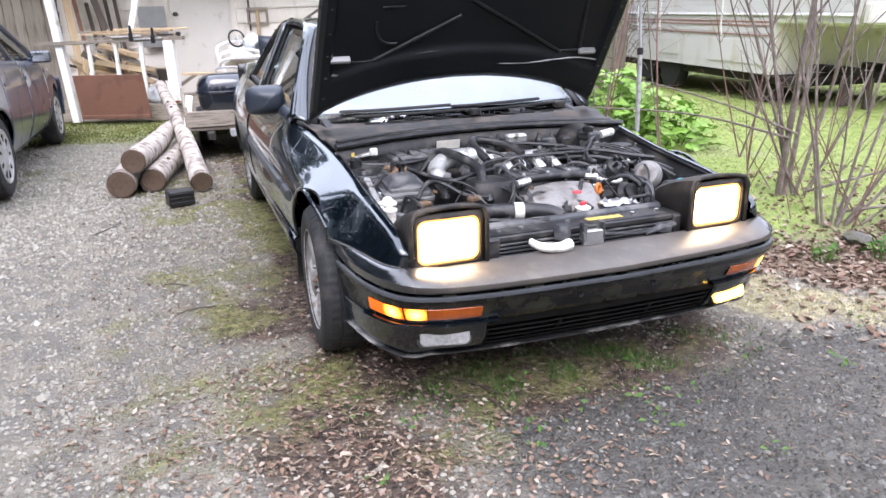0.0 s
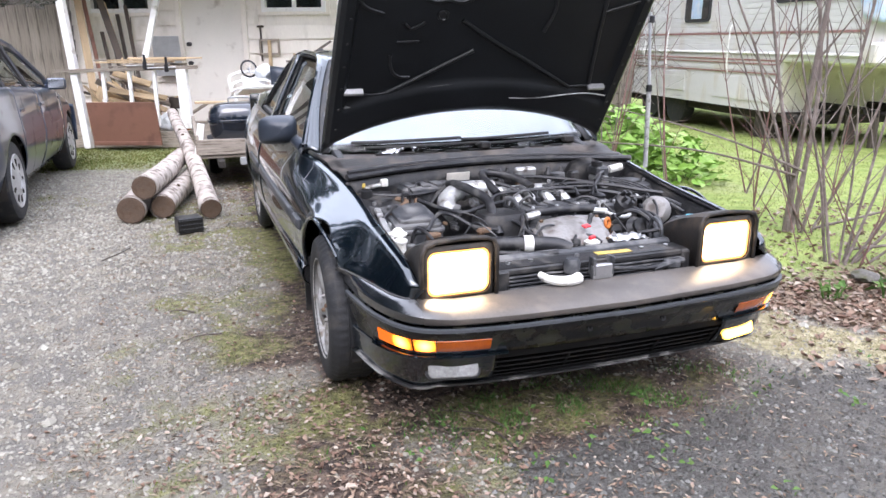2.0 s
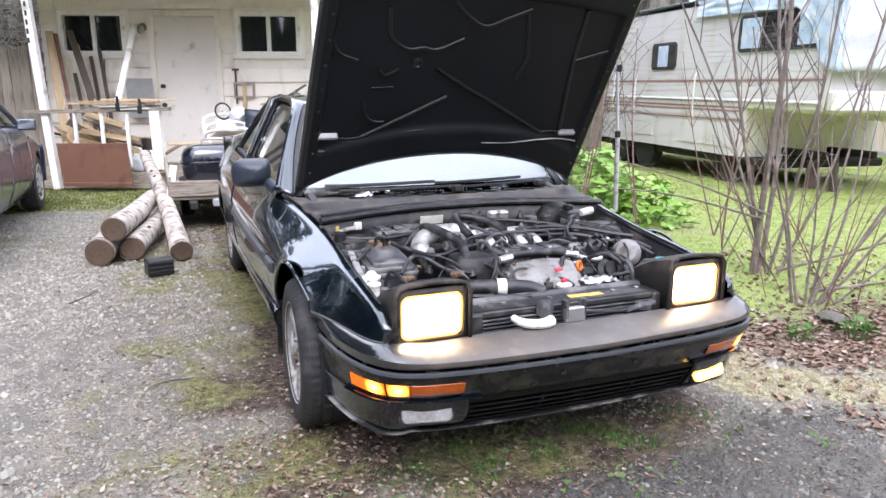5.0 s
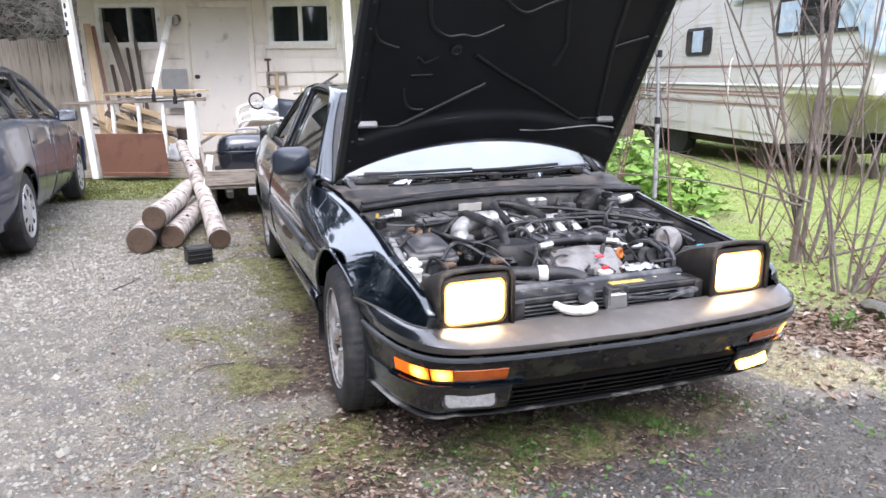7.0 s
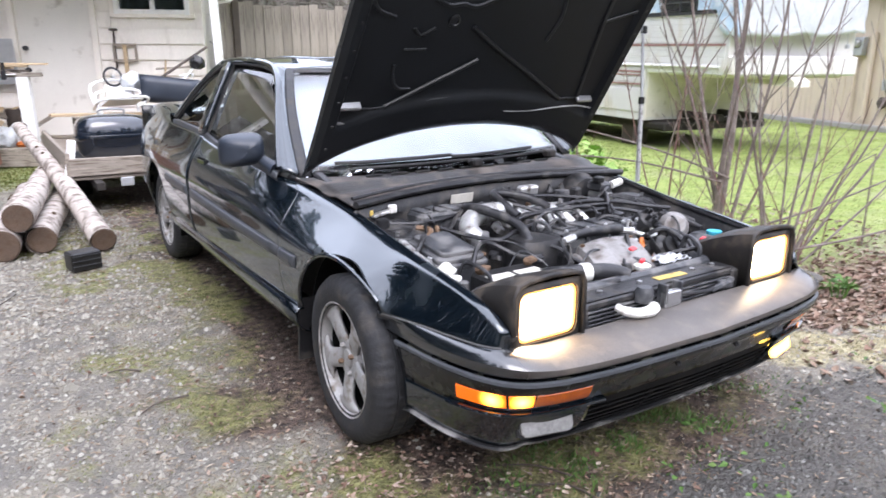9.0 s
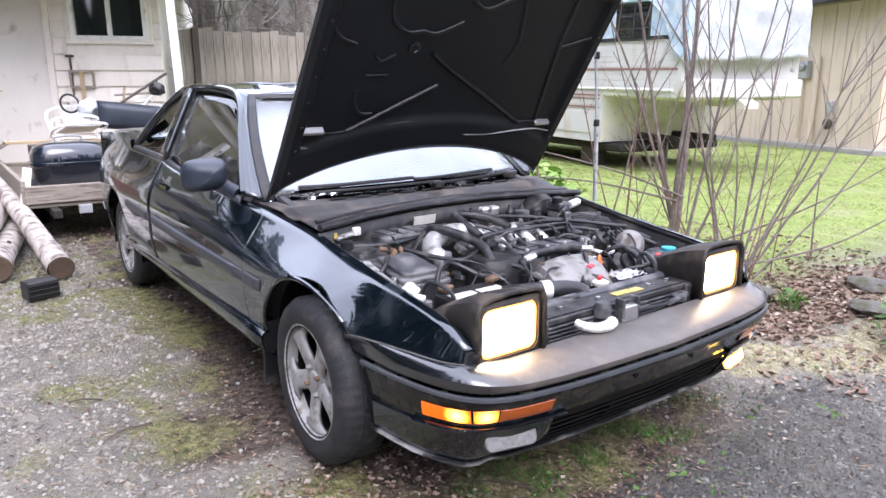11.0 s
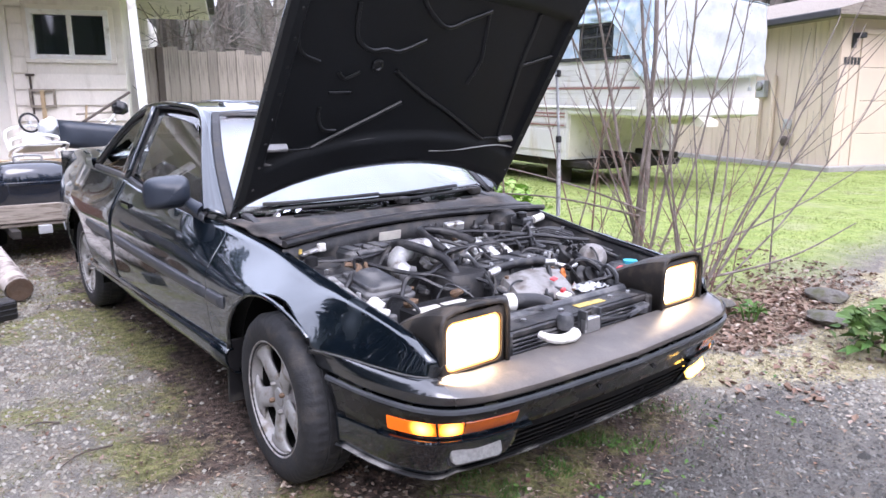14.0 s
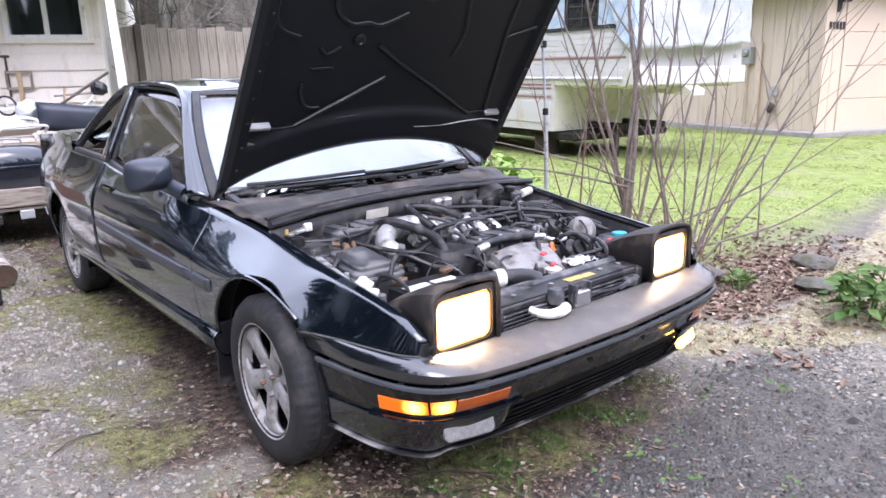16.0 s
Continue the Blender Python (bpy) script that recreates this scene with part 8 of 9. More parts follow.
# right-hand side: distributor, canister, power-steering parts, brake parts
ds = ep("distributor", lathe(B(), [(0.0, -0.05), (0.045, -0.05), (0.048, -0.01), (0.04, 0.0), (0.04, 0.035), (0.028, 0.05), (0, 0.052)], 18, pose(0.34, 0.79, 0.605, 40, 25, 0)), M_BAY, "black distributor cap")
for k in range(5):
    a = 2 * math.pi * k / 5
    ep("distributor_tower", lathe(B(), [(0.009, 0.03), (0.008, 0.07), (0, 0.072)], 8, pose(0.34, 0.79, 0.605, 40, 25, 0) @ pose(0.026 * math.cos(a), 0.026 * math.sin(a), 0)), M_BLACKPL, "", ds)
ca = ep("actuator_can", lathe(B(), [(0, -0.03), (0.05, -0.03), (0.056, -0.024), (0.058, -0.018), (0.056, -0.012), (0.05, 0.0), (0.038, 0.012), (0, 0.014)], 24, pose(0.475, 0.735, 0.595, 70, 0, -42)), M_SHIELD, "grey round cruise actuator canister")
ep("actuator_body", lathe(B(), [(0.036, -0.09), (0.04, -0.03), (0, -0.03)], 18, pose(0.475, 0.735, 0.595, 70, 0, -42)), M_BLACKPL, "", ca)
cable("actuator_hose", [(0.50, 0.78, 0.60), (0.53, 0.83, 0.62), (0.56, 0.78, 0.61), (0.575, 0.69, 0.585)], 0.009)
lev = ep("throttle_lever", box(B(), (0.235, 0.745, 0.622), (0.03, 0.008, 0.05), (0, 15, 20), 0.003), M_ALU, "bare metal lever")
ep("lever_arm", tube(B(), [(0.235, 0.745, 0.605), (0.29, 0.70, 0.59), (0.33, 0.70, 0.592), (0.345, 0.735, 0.60)], 0.008, 8), M_ALU, "", lev)
ep("lever_hole", lathe(B(), [(0.009, -0.006), (0.009, 0.006), (0, 0.006)], 10, pose(0.235, 0.742, 0.63, 75, 0, 20)), M_UNDER, "", lev)
foil = ep("relay_tray", box(B(), (0.20, 0.545, 0.535), (0.13, 0.10, 0.04), (4, 0, 12), 0.006), M_ENG, "grey tray with crumpled foil on it")
bm = B()
sheet(bm, lambda u, v: Vector((0.135 + 0.14 * u, 0.50 + 0.085 * v, 0.560 + 0.016 * noise.noise(Vector((u * 7, v * 6, 2))))), lin(0, 1, 12), lin(0, 1, 8))
ep("foil_sheet", bm, M_STEEL, "", foil, solid=0.001, sharp=10)
for k in range(3):
    cable("pressure_hose", [(0.33 + 0.02 * k, 0.80, 0.60), (0.36 + 0.02 * k, 0.74, 0.615 - 0.01 * k), (0.37 + 0.025 * k, 0.66, 0.59), (0.35 + 0.03 * k, 0.60, 0.55), (0.33 + 0.03 * k, 0.56, 0.50)], 0.008 + 0.002 * (k == 1), None, seg=8)
ep("steering_pump", lathe(B(), [(0, -0.05), (0.042, -0.05), (0.045, 0.0), (0.03, 0.015), (0.03, 0.03), (0, 0.03)], 18, pose(0.34, 0.665, 0.55, 60, 10, 0)), M_BAY)
mc = ep("master_cylinder", tube(B(), [(0.44, 1.13, 0.665), (0.44, 1.03, 0.655)], 0.026, 12, curve=False), M_ALU, "brake master cylinder")
ep("fluid_reservoir", box(B(), (0.435, 1.09, 0.70), (0.06, 0.09, 0.04), None, 0.012), M_ENG, "", mc)
ep("reservoir_cap", lathe(B(), [(0.024, 0), (0.024, 0.018), (0.014, 0.022), (0, 0.022)], 14, pose(0.42, 1.08, 0.72)), M_BLACKPL, "", mc)
ep("pale_connector", tube(B(), [(0.47, 1.06, 0.705), (0.535, 1.07, 0.712)], 0.016, 10, curve=False), M_WHITEPL, "pale tan connector")
ep("brake_booster", lathe(B(), [(0.02, 0.02), (0.08, 0.015), (0.10, -0.02), (0.10, -0.05), (0, -0.05)], 24, pose(0.44, 1.18, 0.64, 90, 0, 0)), M_BAY)
ep("proportion_valve", box(B(), (0.33, 1.12, 0.675), (0.05, 0.04, 0.05), (0, 0, 20), 0.008), M_BAY)
for k in range(3):
    cable("brake_pipe", [(0.40 + 0.02 * k, 1.06, 0.66), (0.38 + 0.03 * k, 1.0, 0.68), (0.46 + 0.03 * k, 0.95, 0.665), (0.56 + 0.015 * k, 0.9, 0.63)], 0.0035, M_HOSE)
ep("solenoid_box", box(B(), (0.135, 1.19, 0.69), (0.092, 0.035, 0.05), (8, 0, 0), 0.006), M_ALU, "silver box bolted to the firewall")
ep("firewall_label", box(B(), (-0.16, 1.225, 0.688), (0.105, 0.004, 0.036), (10, 0, 2), 0.001), M_LABEL, "pale paper label on the firewall")
for x, y in ((0.02, 1.2), (0.06, 1.21), (0.235, 1.17), (0.29, 1.16)):
    ep("vacuum_valve", lathe(B(), [(0.0, -0.03), (0.016, -0.03), (0.018, 0.0), (0.01, 0.012), (0.006, 0.03), (0, 0.03)], 12, pose(x, y, 0.685)), random.choice([M_BAY, M_ENG, M_BLACKPL]))
ep("vacuum_tank", lathe(B(), [(0, -0.04), (0.03, -0.04), (0.034, 0.0), (0.03, 0.03), (0, 0.035)], 16, pose(0.255, 1.12, 0.665)), M_ENG)
ep("red_plug", box(B(), (0.468, 0.60, 0.575), (0.035, 0.018, 0.014), (0, 0, 20), 0.004), M_RED, "small red plug")
bc = ep("coolant_bottle", box(B(), (0.555, 0.65, 0.53), (0.10, 0.12, 0.09), None, 0.02), M_ENG, "grey coolant bottle")
ep("bottle_cap", lathe(B(), [(0.028, 0), (0.028, 0.012), (0, 0.015)], 14, pose(0.565, 0.625, 0.576)), M_BLUEPL, "turquoise bottle cap", bc)
ep("grey_duct", box(B(), (0.40, 0.52, 0.53), (0.14, 0.09, 0.05), (6, 0, -14), 0.012), M_ENG)
for x in (-0.47, 0.5):
    ep("lamp_motor", lathe(B(), [(0, -0.04), (0.032, -0.04), (0.034, 0.03), (0, 0.034)], 14, pose(x * 0.72, 0.50, 0.50, 0, 90, 0)), M_BAY)
# wiring
random.seed(77)
looms = [
    [(-0.60, 1.08, 0.67), (-0.45, 1.03, 0.665), (-0.30, 1.06, 0.67), (-0.14, 1.10, 0.68), (0.05, 1.12, 0.69), (0.22, 1.08, 0.68), (0.38, 1.0, 0.66)],
    [(-0.42, 0.98, 0.655), (-0.36, 0.90, 0.635), (-0.30, 0.82, 0.63), (-0.22, 0.84, 0.64), (-0.10, 0.88, 0.645)],
    [(-0.47, 0.72, 0.60), (-0.42, 0.76, 0.645), (-0.36, 0.77, 0.635), (-0.30, 0.71, 0.60), (-0.22, 0.69, 0.59)],
    [(0.10, 0.93, 0.645), (0.24, 0.93, 0.65), (0.36, 0.90, 0.645), (0.46, 0.84, 0.625), (0.56, 0.80, 0.62), (0.60, 0.74, 0.60)],
    [(0.12, 1.0, 0.665), (0.26, 1.0, 0.67), (0.40, 0.96, 0.66), (0.52, 0.90, 0.64), (0.60, 0.86, 0.63)],
    [(-0.20, 0.78, 0.61), (-0.14, 0.72, 0.605), (-0.12, 0.66, 0.58), (-0.10, 0.60, 0.56)],
    [(-0.12, 0.84, 0.63), (-0.10, 0.76, 0.62), (-0.13, 0.68, 0.595), (-0.16, 0.62, 0.575)],
    [(0.28, 0.88, 0.64), (0.32, 0.93, 0.668), (0.40, 1.02, 0.685), (0.42, 1.08, 0.70)],
    [(-0.28, 1.12, 0.69), (-0.20, 1.08, 0.69), (-0.08, 1.02, 0.69), (0.0, 0.95, 0.66)],
    [(0.30, 0.60, 0.55), (0.36, 0.56, 0.565), (0.44, 0.57, 0.56), (0.52, 0.60, 0.57)],
    [(-0.33, 0.56, 0.55), (-0.28, 0.52, 0.555), (-0.18, 0.49, 0.55), (-0.10, 0.475, 0.55)],
]
for pts in looms:
    cable("wiring_loom", pts, 0.0075)
for k in range(34):
    x0, y0 = random.uniform(-0.5, 0.5), random.uniform(0.55, 1.12)
    x1, y1 = x0 + random.uniform(-0.16, 0.16), y0 + random.uniform(-0.12, 0.12)
    y1 = min(1.14, max(0.52, y1))
    h = random.uniform(0.01, 0.035)
    cable("wire", [(x0, y0, ez(y0) - 0.03), (x0 + 0.3 * (x1 - x0) + random.uniform(-0.03, 0.03), y0 + 0.3 * (y1 - y0), ez(y0) + h), (x0 + 0.7 * (x1 - x0), y0 + 0.7 * (y1 - y0) + random.uniform(-0.03, 0.03), ez(y1) + h * 0.8), (x1, y1, ez(y1) - 0.03)], random.choice([0.003, 0.004, 0.006, 0.008]), random.choice([M_HOSE, M_HOSE, M_HOSE, M_BAY, M_ENG]), seg=6)
for k in range(46):
    x0, y0 = random.uniform(-0.52, 0.5), random.uniform(0.54, 1.14)
    a, b2, c2 = random.uniform(0.014, 0.05), random.uniform(0.012, 0.04), random.uniform(0.012, 0.035)
    mt_ = random.choice([M_ENG, M_BAY, M_ENG, M_BAY, M_ALU, M_STEEL, M_BROWNPL])
    if mt_ in (M_STEEL, M_BROWNPL, M_ALU):
        a, b2, c2 = a * 0.6, b2 * 0.6, c2 * 0.7
    if random.random() < 0.6:
        ep("fitting", box(B(), (x0, y0, ez(y0) - 0.012), (a, b2, c2), (random.uniform(-25, 25), random.uniform(-25, 25), random.uniform(0, 90)), 0.004), mt_)
    else:
        ep("fitting", lathe(B(), [(0, -a), (b2 * 0.5, -a), (b2 * 0.55, 0), (b2 * 0.3, 0.008), (0, 0.01)], 10, pose(x0, y0, ez(y0) - 0.005, random.uniform(-60, 60), random.uniform(-60, 60), 0)), mt_)

# ---------- growing things and ground cover ----------
random.seed(101)


def branch(bm, p, d, L, r, depth, bend=0.25, up=0.2):
    """A tapering, slightly crooked stem with side twigs."""
    pts, q, dd = [p.copy()], p.copy(), d.normalized()
    n_ = max(4, int(L / 0.16))
    for i in range(n_):
        dd = (dd + Vector((random.gauss(0, bend), random.gauss(0, bend), random.gauss(0, bend) + up)) * (0.16)).normalized()
        q = q + dd * (L / n_)
        pts.append(q.copy())
    tube(bm, pts, (r, r * 0.35), 6 if r > 0.006 else 5, n=2, curve=True)
    if depth > 0:
        turn = random.uniform(0, 6.28)
        for k in range(max(2, int(L * 3.2))):
            i = random.randrange(n_ // 4, n_)
            turn += 2.4
            here = (pts[min(i + 1, n_)] - pts[i]).normalized()
            side = Vector((math.cos(turn), math.sin(turn), 0.15))
            branch(bm, pts[i], (here + side * 0.75).normalized(), L * random.uniform(0.10, 0.30), max(0.0018, r * 0.38), depth - 1, bend, up)


shrub = thing("bare_shrub", pose(2.40, 1.65, 0), "leafless many-stemmed shrub with grey-brown stems", "shrub")
O = Vector((-2.40, -1.65, 0))
T0, K0 = Vector((2.56, 1.93, 0)) + O, Vector((2.30, 1.32, 0)) + O
right = Vector((0.86, -0.5, 0))
for k, (lean, L, r) in enumerate(((-0.02, 3.0, 0.023), (0.07, 3.0, 0.018), (-0.10, 2.8, 0.015), (0.20, 2.8, 0.013), (-0.42, 2.5, 0.012), (0.42, 2.5, 0.010), (-0.62, 1.9, 0.008))):
    bm = B()
    branch(bm, T0 + right * 0.028 * (k - 2.5) + Vector((0, 0, -0.03)), Vector((0, 0.06 * (k % 3 - 1), 1)) + right * lean, L, r, 1, 0.22, 0.16)
    part("stem", bm, M_STEM, shrub)
for k in range(9):
    lean = -0.25 + 0.16 * k + random.uniform(-0.05, 0.05)
    bm = B()
    branch(bm, K0 + right * 0.02 * (k - 5) + Vector((random.uniform(-0.06, 0.06), random.uniform(-0.05, 0.05), -0.03)), Vector((0, random.uniform(-0.12, 0.2), 1)) + right * lean, random.uniform(1.4, 2.3), random.uniform(0.006, 0.010), 1, 0.26, 0.12)
    part("stem", bm, M_STEM, shrub)
for k in range(15):
    bm = B()
    b0 = (T0 if k % 2 else K0) + Vector((random.uniform(-0.25, 0.35), random.uniform(-0.15, 0.3), -0.02))
    branch(bm, b0, Vector((random.gauss(0, 0.35), random.gauss(0, 0.25), 1)) + right * random.uniform(-0.7, 0.8), random.uniform(0.6, 1.4), random.uniform(0.003, 0.005), 1, 0.3, 0.05)
    part("thin_shoot", bm, M_TWIG, shrub, "thin reddish shoot")
for pts in ([(2.48, 1.86, 0.45), (2.3, 2.3, 0.60), (2.1, 2.9, 0.72), (1.9, 3.5, 0.80)], [(2.46, 1.9, 0.42), (2.2, 2.5, 0.52), (1.85, 3.2, 0.52), (1.5, 3.9, 0.50)], [(2.50, 1.75, 0.10), (2.9, 1.45, 0.28), (3.4, 1.2, 0.50), (3.9, 1.0, 0.75)], [(2.3, 1.35, 0.08), (2.8, 1.0, 0.22), (3.3, 0.8, 0.42)]):
    bm = B()
    tube(bm, [Vector(p) + O for p in pts], (0.009, 0.003), 6)
    part("arching_branch", bm, M_STEM, shrub)
# saplings between the coupe and the camper
for x, y, h, r in ((1.75, 3.1, 2.4, 0.013), (2.05, 3.5, 2.2, 0.012), (2.55, 3.3, 2.4, 0.014), (3.3, 3.2, 2.0, 0.012), (3.6, 2.6, 1.9, 0.010), (2.9, 2.7, 2.3, 0.012)):
    sp_ = thing("sapling", pose(x, y, 0), "thin leafless sapling with a grey stem", "sapling", "saplings by the lawn")
    for k in range(2):
        bm = B()
        branch(bm, Vector((0.04 * k, 0.03 * (k - 1), -0.02)), Vector((random.gauss(0, 0.13), random.gauss(0, 0.13), 1)), h * random.uniform(0.7, 1.05), r * random.uniform(0.4, 0.75), 1, 0.15, 0.08)
        part("stem", bm, M_STEM if k < 1 else M_TWIG, sp_)
tw = thing("lone_twig", pose(3.26, 1.32, 0), "single bare upright twig in the leaf litter", "twig")
part("stem", tube(B(), [(0, 0, -0.02), (0.005, 0.01, 0.3), (-0.01, 0.0, 0.62)], (0.007, 0.004), 6), M_STEM, tw)
part("side_shoot", tube(B(), [(-0.01, 0, 0.62), (-0.15, 0.1, 0.52), (-0.35, 0.2, 0.42)], (0.004, 0.002), 5), M_STEM, tw)


def leaf_cloud(n_, place, size, normal_up=0.6):
    vs, fs = [], []
    for k in range(n_):
        c = place(k)
        s_ = size * random.uniform(0.6, 1.3)
        a = random.uniform(0, 6.28)
        d = Vector((math.cos(a), math.sin(a), random.uniform(-0.5, 0.3))).normalized()
        nrm = (Vector((random.gauss(0, 0.5), random.gauss(0, 0.5), 0)) + Vector((0, 0, normal_up))).normalized()
        w = d.cross(nrm).normalized()
        o = nrm * 0.12 * s_
        i = len(vs)
        vs += [tuple(c - d * s_ * 0.5), tuple(c - d * s_ * 0.1 + w * s_ * 0.32 + o), tuple(c + d * s_ * 0.55 - o), tuple(c - d * s_ * 0.1 - w * s_ * 0.32 + o), tuple(c + d * 0.05 * s_)]
        fs += [(i, i + 4, i + 1), (i + 1, i + 4, i + 2), (i + 2, i + 4, i + 3), (i + 3, i + 4, i)]
    return vs, fs


def leafy(name, x, y, n_, rx, ry, h, size, material, label):
    t_ = thing(name, pose(x, y, 0), label, "plant")
    for k in range(7):
        a = 6.28 * k / 7
        part("stalk", tube(B(), [(0.3 * rx * math.cos(a), 0.3 * ry * math.sin(a), -0.02), (0.5 * rx * math.cos(a), 0.5 * ry * math.sin(a), h * 0.5), (0.65 * rx * math.cos(a), 0.65 * ry * math.sin(a), h * 0.85)], (0.006, 0.003), 5), M_WEED, t_)

    def pl(k):
        while True:
            u, v, w = random.uniform(-1, 1), random.uniform(-1, 1), random.uniform(0.1, 1)
            if u * u + v * v + (w * 0.9) ** 2 < 1 + 0.25 * noise.noise(Vector((u * 2, v * 2, w * 2))):
                return Vector((u * rx, v * ry, w * h))
    vs, fs = leaf_cloud(n_, pl, size)
    me = bpy.data.meshes.new("foliage")
    me.from_pydata(vs, [], fs)
    me.materials.append(material)
    ob = new("foliage", me)
    ob.parent = t_
    return t_


leafy("leafy_bush", 2.45, 4.0, 900, 0.62, 0.6, 0.74, 0.12, M_GREEN, "bright green broad-leaved bush behind the coupe")
leafy("leafy_bush", 3.1, 3.95, 420, 0.55, 0.5, 0.46, 0.11, M_GREEN, "bright green broad-leaved bush on the lawn edge")
leafy("leafy_bush", 2.05, 0.18, 150, 0.26, 0.22, 0.24, 0.085, M_WEED, "low dark green leafy plant among the leaf litter")
leafy("leafy_bush", 2.05, 0.85, 26, 0.12, 0.1, 0.10, 0.06, M_WEED, "small green weed in the leaf litter")
leafy("leafy_bush", 1.75, 0.95, 18, 0.1, 0.1, 0.08, 0.05, M_WEED, "small green weed in the leaf litter")
for x, y, sx, sy, sz in ((2.32, 0.54, 0.12, 0.09, 0.035), (2.15, 1.08, 0.09, 0.07, 0.03), (1.82, 1.75, 0.12, 0.09, 0.06), (2.8, 0.75, 0.13, 0.10, 0.05)):
    bm = B()
    bmesh.ops.create_icosphere(bm, subdivisions=3, radius=1)
    for v in bm.verts:
        k = 1 + 0.22 * noise.noise(v.co * 1.6 + Vector((x * 9, y * 5, 0))) + 0.07 * noise.noise(v.co * 5)
        v.co = Vector((v.co.x * sx * k, v.co.y * sy * k, v.co.z * sz * k))
    tagged(part("field_stone", bm, M_ROCK, None, m=pose(x, y, 0.02, 0, 0, 30 * x)), "rounded grey stone in the leaf litter", "stone", "stones along the bed")

# ---- gravel, leaves, moss and grass as loose stuff
def visible_spot(y0, y1, x0, x1, power=1.0):
    return random.uniform(x0, x1), y0 + (y1 - y0) * random.random() ** power


sv, sf = [], []
dv, df = [], []
base = [Vector(p) for p in ((1, 0, 0), (0, 1, 0), (-1, 0, 0), (0, -1, 0), (0, 0, 1), (0.7, 0.7, -0.5), (-0.7, 0.7, -0.5), (-0.7, -0.7, -0.5), (0.7, -0.7, -0.5))]
tri = [(0, 1, 4), (1, 2, 4), (2, 3, 4), (3, 0, 4), (0, 5, 1), (1, 6, 2), (2, 7, 3), (3, 8, 0)]
count = 0
while count < 95000:
    x, y = visible_spot(-1.35, 7.0, -3.4, 3.6, 1.7)
    lw, bd, ms, dt, dp, sw = zones(x, y)
    if lw > 0.3 or bd > 0.5 or random.random() < 0.75 * ms + 0.75 * dt + 0.8 * sw:
        continue
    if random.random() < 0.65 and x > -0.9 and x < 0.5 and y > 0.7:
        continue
    r = random.choice([0.004, 0.005, 0.005, 0.006, 0.008, 0.010]) * random.uniform(0.7, 1.2) * (1.0 if y < 2.5 else 1.4)
    if random.random() < 0.0015:
        r = random.uniform(0.018, 0.028)
    a = random.uniform(0, 6.28)
    ca_, sa_ = math.cos(a), math.sin(a)
    fl = random.uniform(0.5, 0.9)
    z = ground_z(x, y)
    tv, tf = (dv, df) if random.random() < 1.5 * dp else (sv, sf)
    i = len(tv)
    for p in base:
        j = random.uniform(0.75, 1.2)
        tv.append((x + r * j * (p.x * ca_ - p.y * sa_), y + r * j * (p.x * sa_ + p.y * ca_), z + r * (fl * p.z * j + 0.25)))
    tf += [(i + a_, i + b_, i + c_) for a_, b_, c_ in tri]
    count += 1
joined("gravel", sv, sf, M_STONES, "loose grey gravel stones on the driveway", "gravel")
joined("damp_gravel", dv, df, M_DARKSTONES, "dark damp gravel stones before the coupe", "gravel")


def flat_leaf(vs, fs, x, y, z, s_, curl):
    a = random.uniform(0, 6.28)
    d, w = Vector((math.cos(a), math.sin(a), 0)), Vector((-math.sin(a), math.cos(a), 0))
    tl = Vector((random.gauss(0, 0.25), random.gauss(0, 0.25), 1)).normalized()
    c = Vector((x, y, z + 0.004))
    i = len(vs)
    for u, v, h in ((-0.6, 0, 0.3), (-0.1, 0.34, curl), (0.55, 0.1, 0.4 * curl), (-0.1, -0.34, curl * 0.8), (0.05, 0, 0), (0.35, -0.25, curl)):
        p = d * u * s_ + w * v * s_
        p.z = h * s_ - (p.x * tl.x + p.y * tl.y)
        vs.append(tuple(c + p))
    fs += [(i, i + 4, i + 1), (i + 1, i + 4, i + 2), (i + 2, i + 4, i + 5), (i + 5, i + 4, i + 3), (i + 3, i + 4, i)]


lv, lf = [], []
count = 0
while count < 10500:
    q = random.random()
    if q > 0.82:
        x, y = random.gauss(-0.75, 0.42), random.uniform(-1.2, 0.9)
        if x > 0.2 or (x > -0.5 and y > 0.5):
            continue
    elif q < 0.52:
        x, y = random.uniform(1.0, 3.8), random.uniform(0.1, 2.6)
        lw, bd, ms, dt, dp, sw = zones(x, y)
        if random.random() > 0.15 + 0.85 * bd:
            continue
    elif q < 0.55:
        x, y = random.gauss(-0.95, 0.28), random.gauss(5.0, 0.35)
    else:
        x, y = visible_spot(-1.2, 6.5, -2.6, 1.6, 1.5)
        if x < -1.9 and random.random() < 0.6:
            continue
        if -0.75 < x < 0.75 and y > 0.9:
            continue
        if random.random() > 0.25 + 0.5 * math.exp(-((x + 0.7) / 0.8) ** 2):
            continue
    flat_leaf(lv, lf, x, y, ground_z(x, y), random.uniform(0.007, 0.022) if x < 1 else random.uniform(0.014, 0.042), random.uniform(0.1, 0.6))
    count += 1
cv, cf = [], []
count = 0
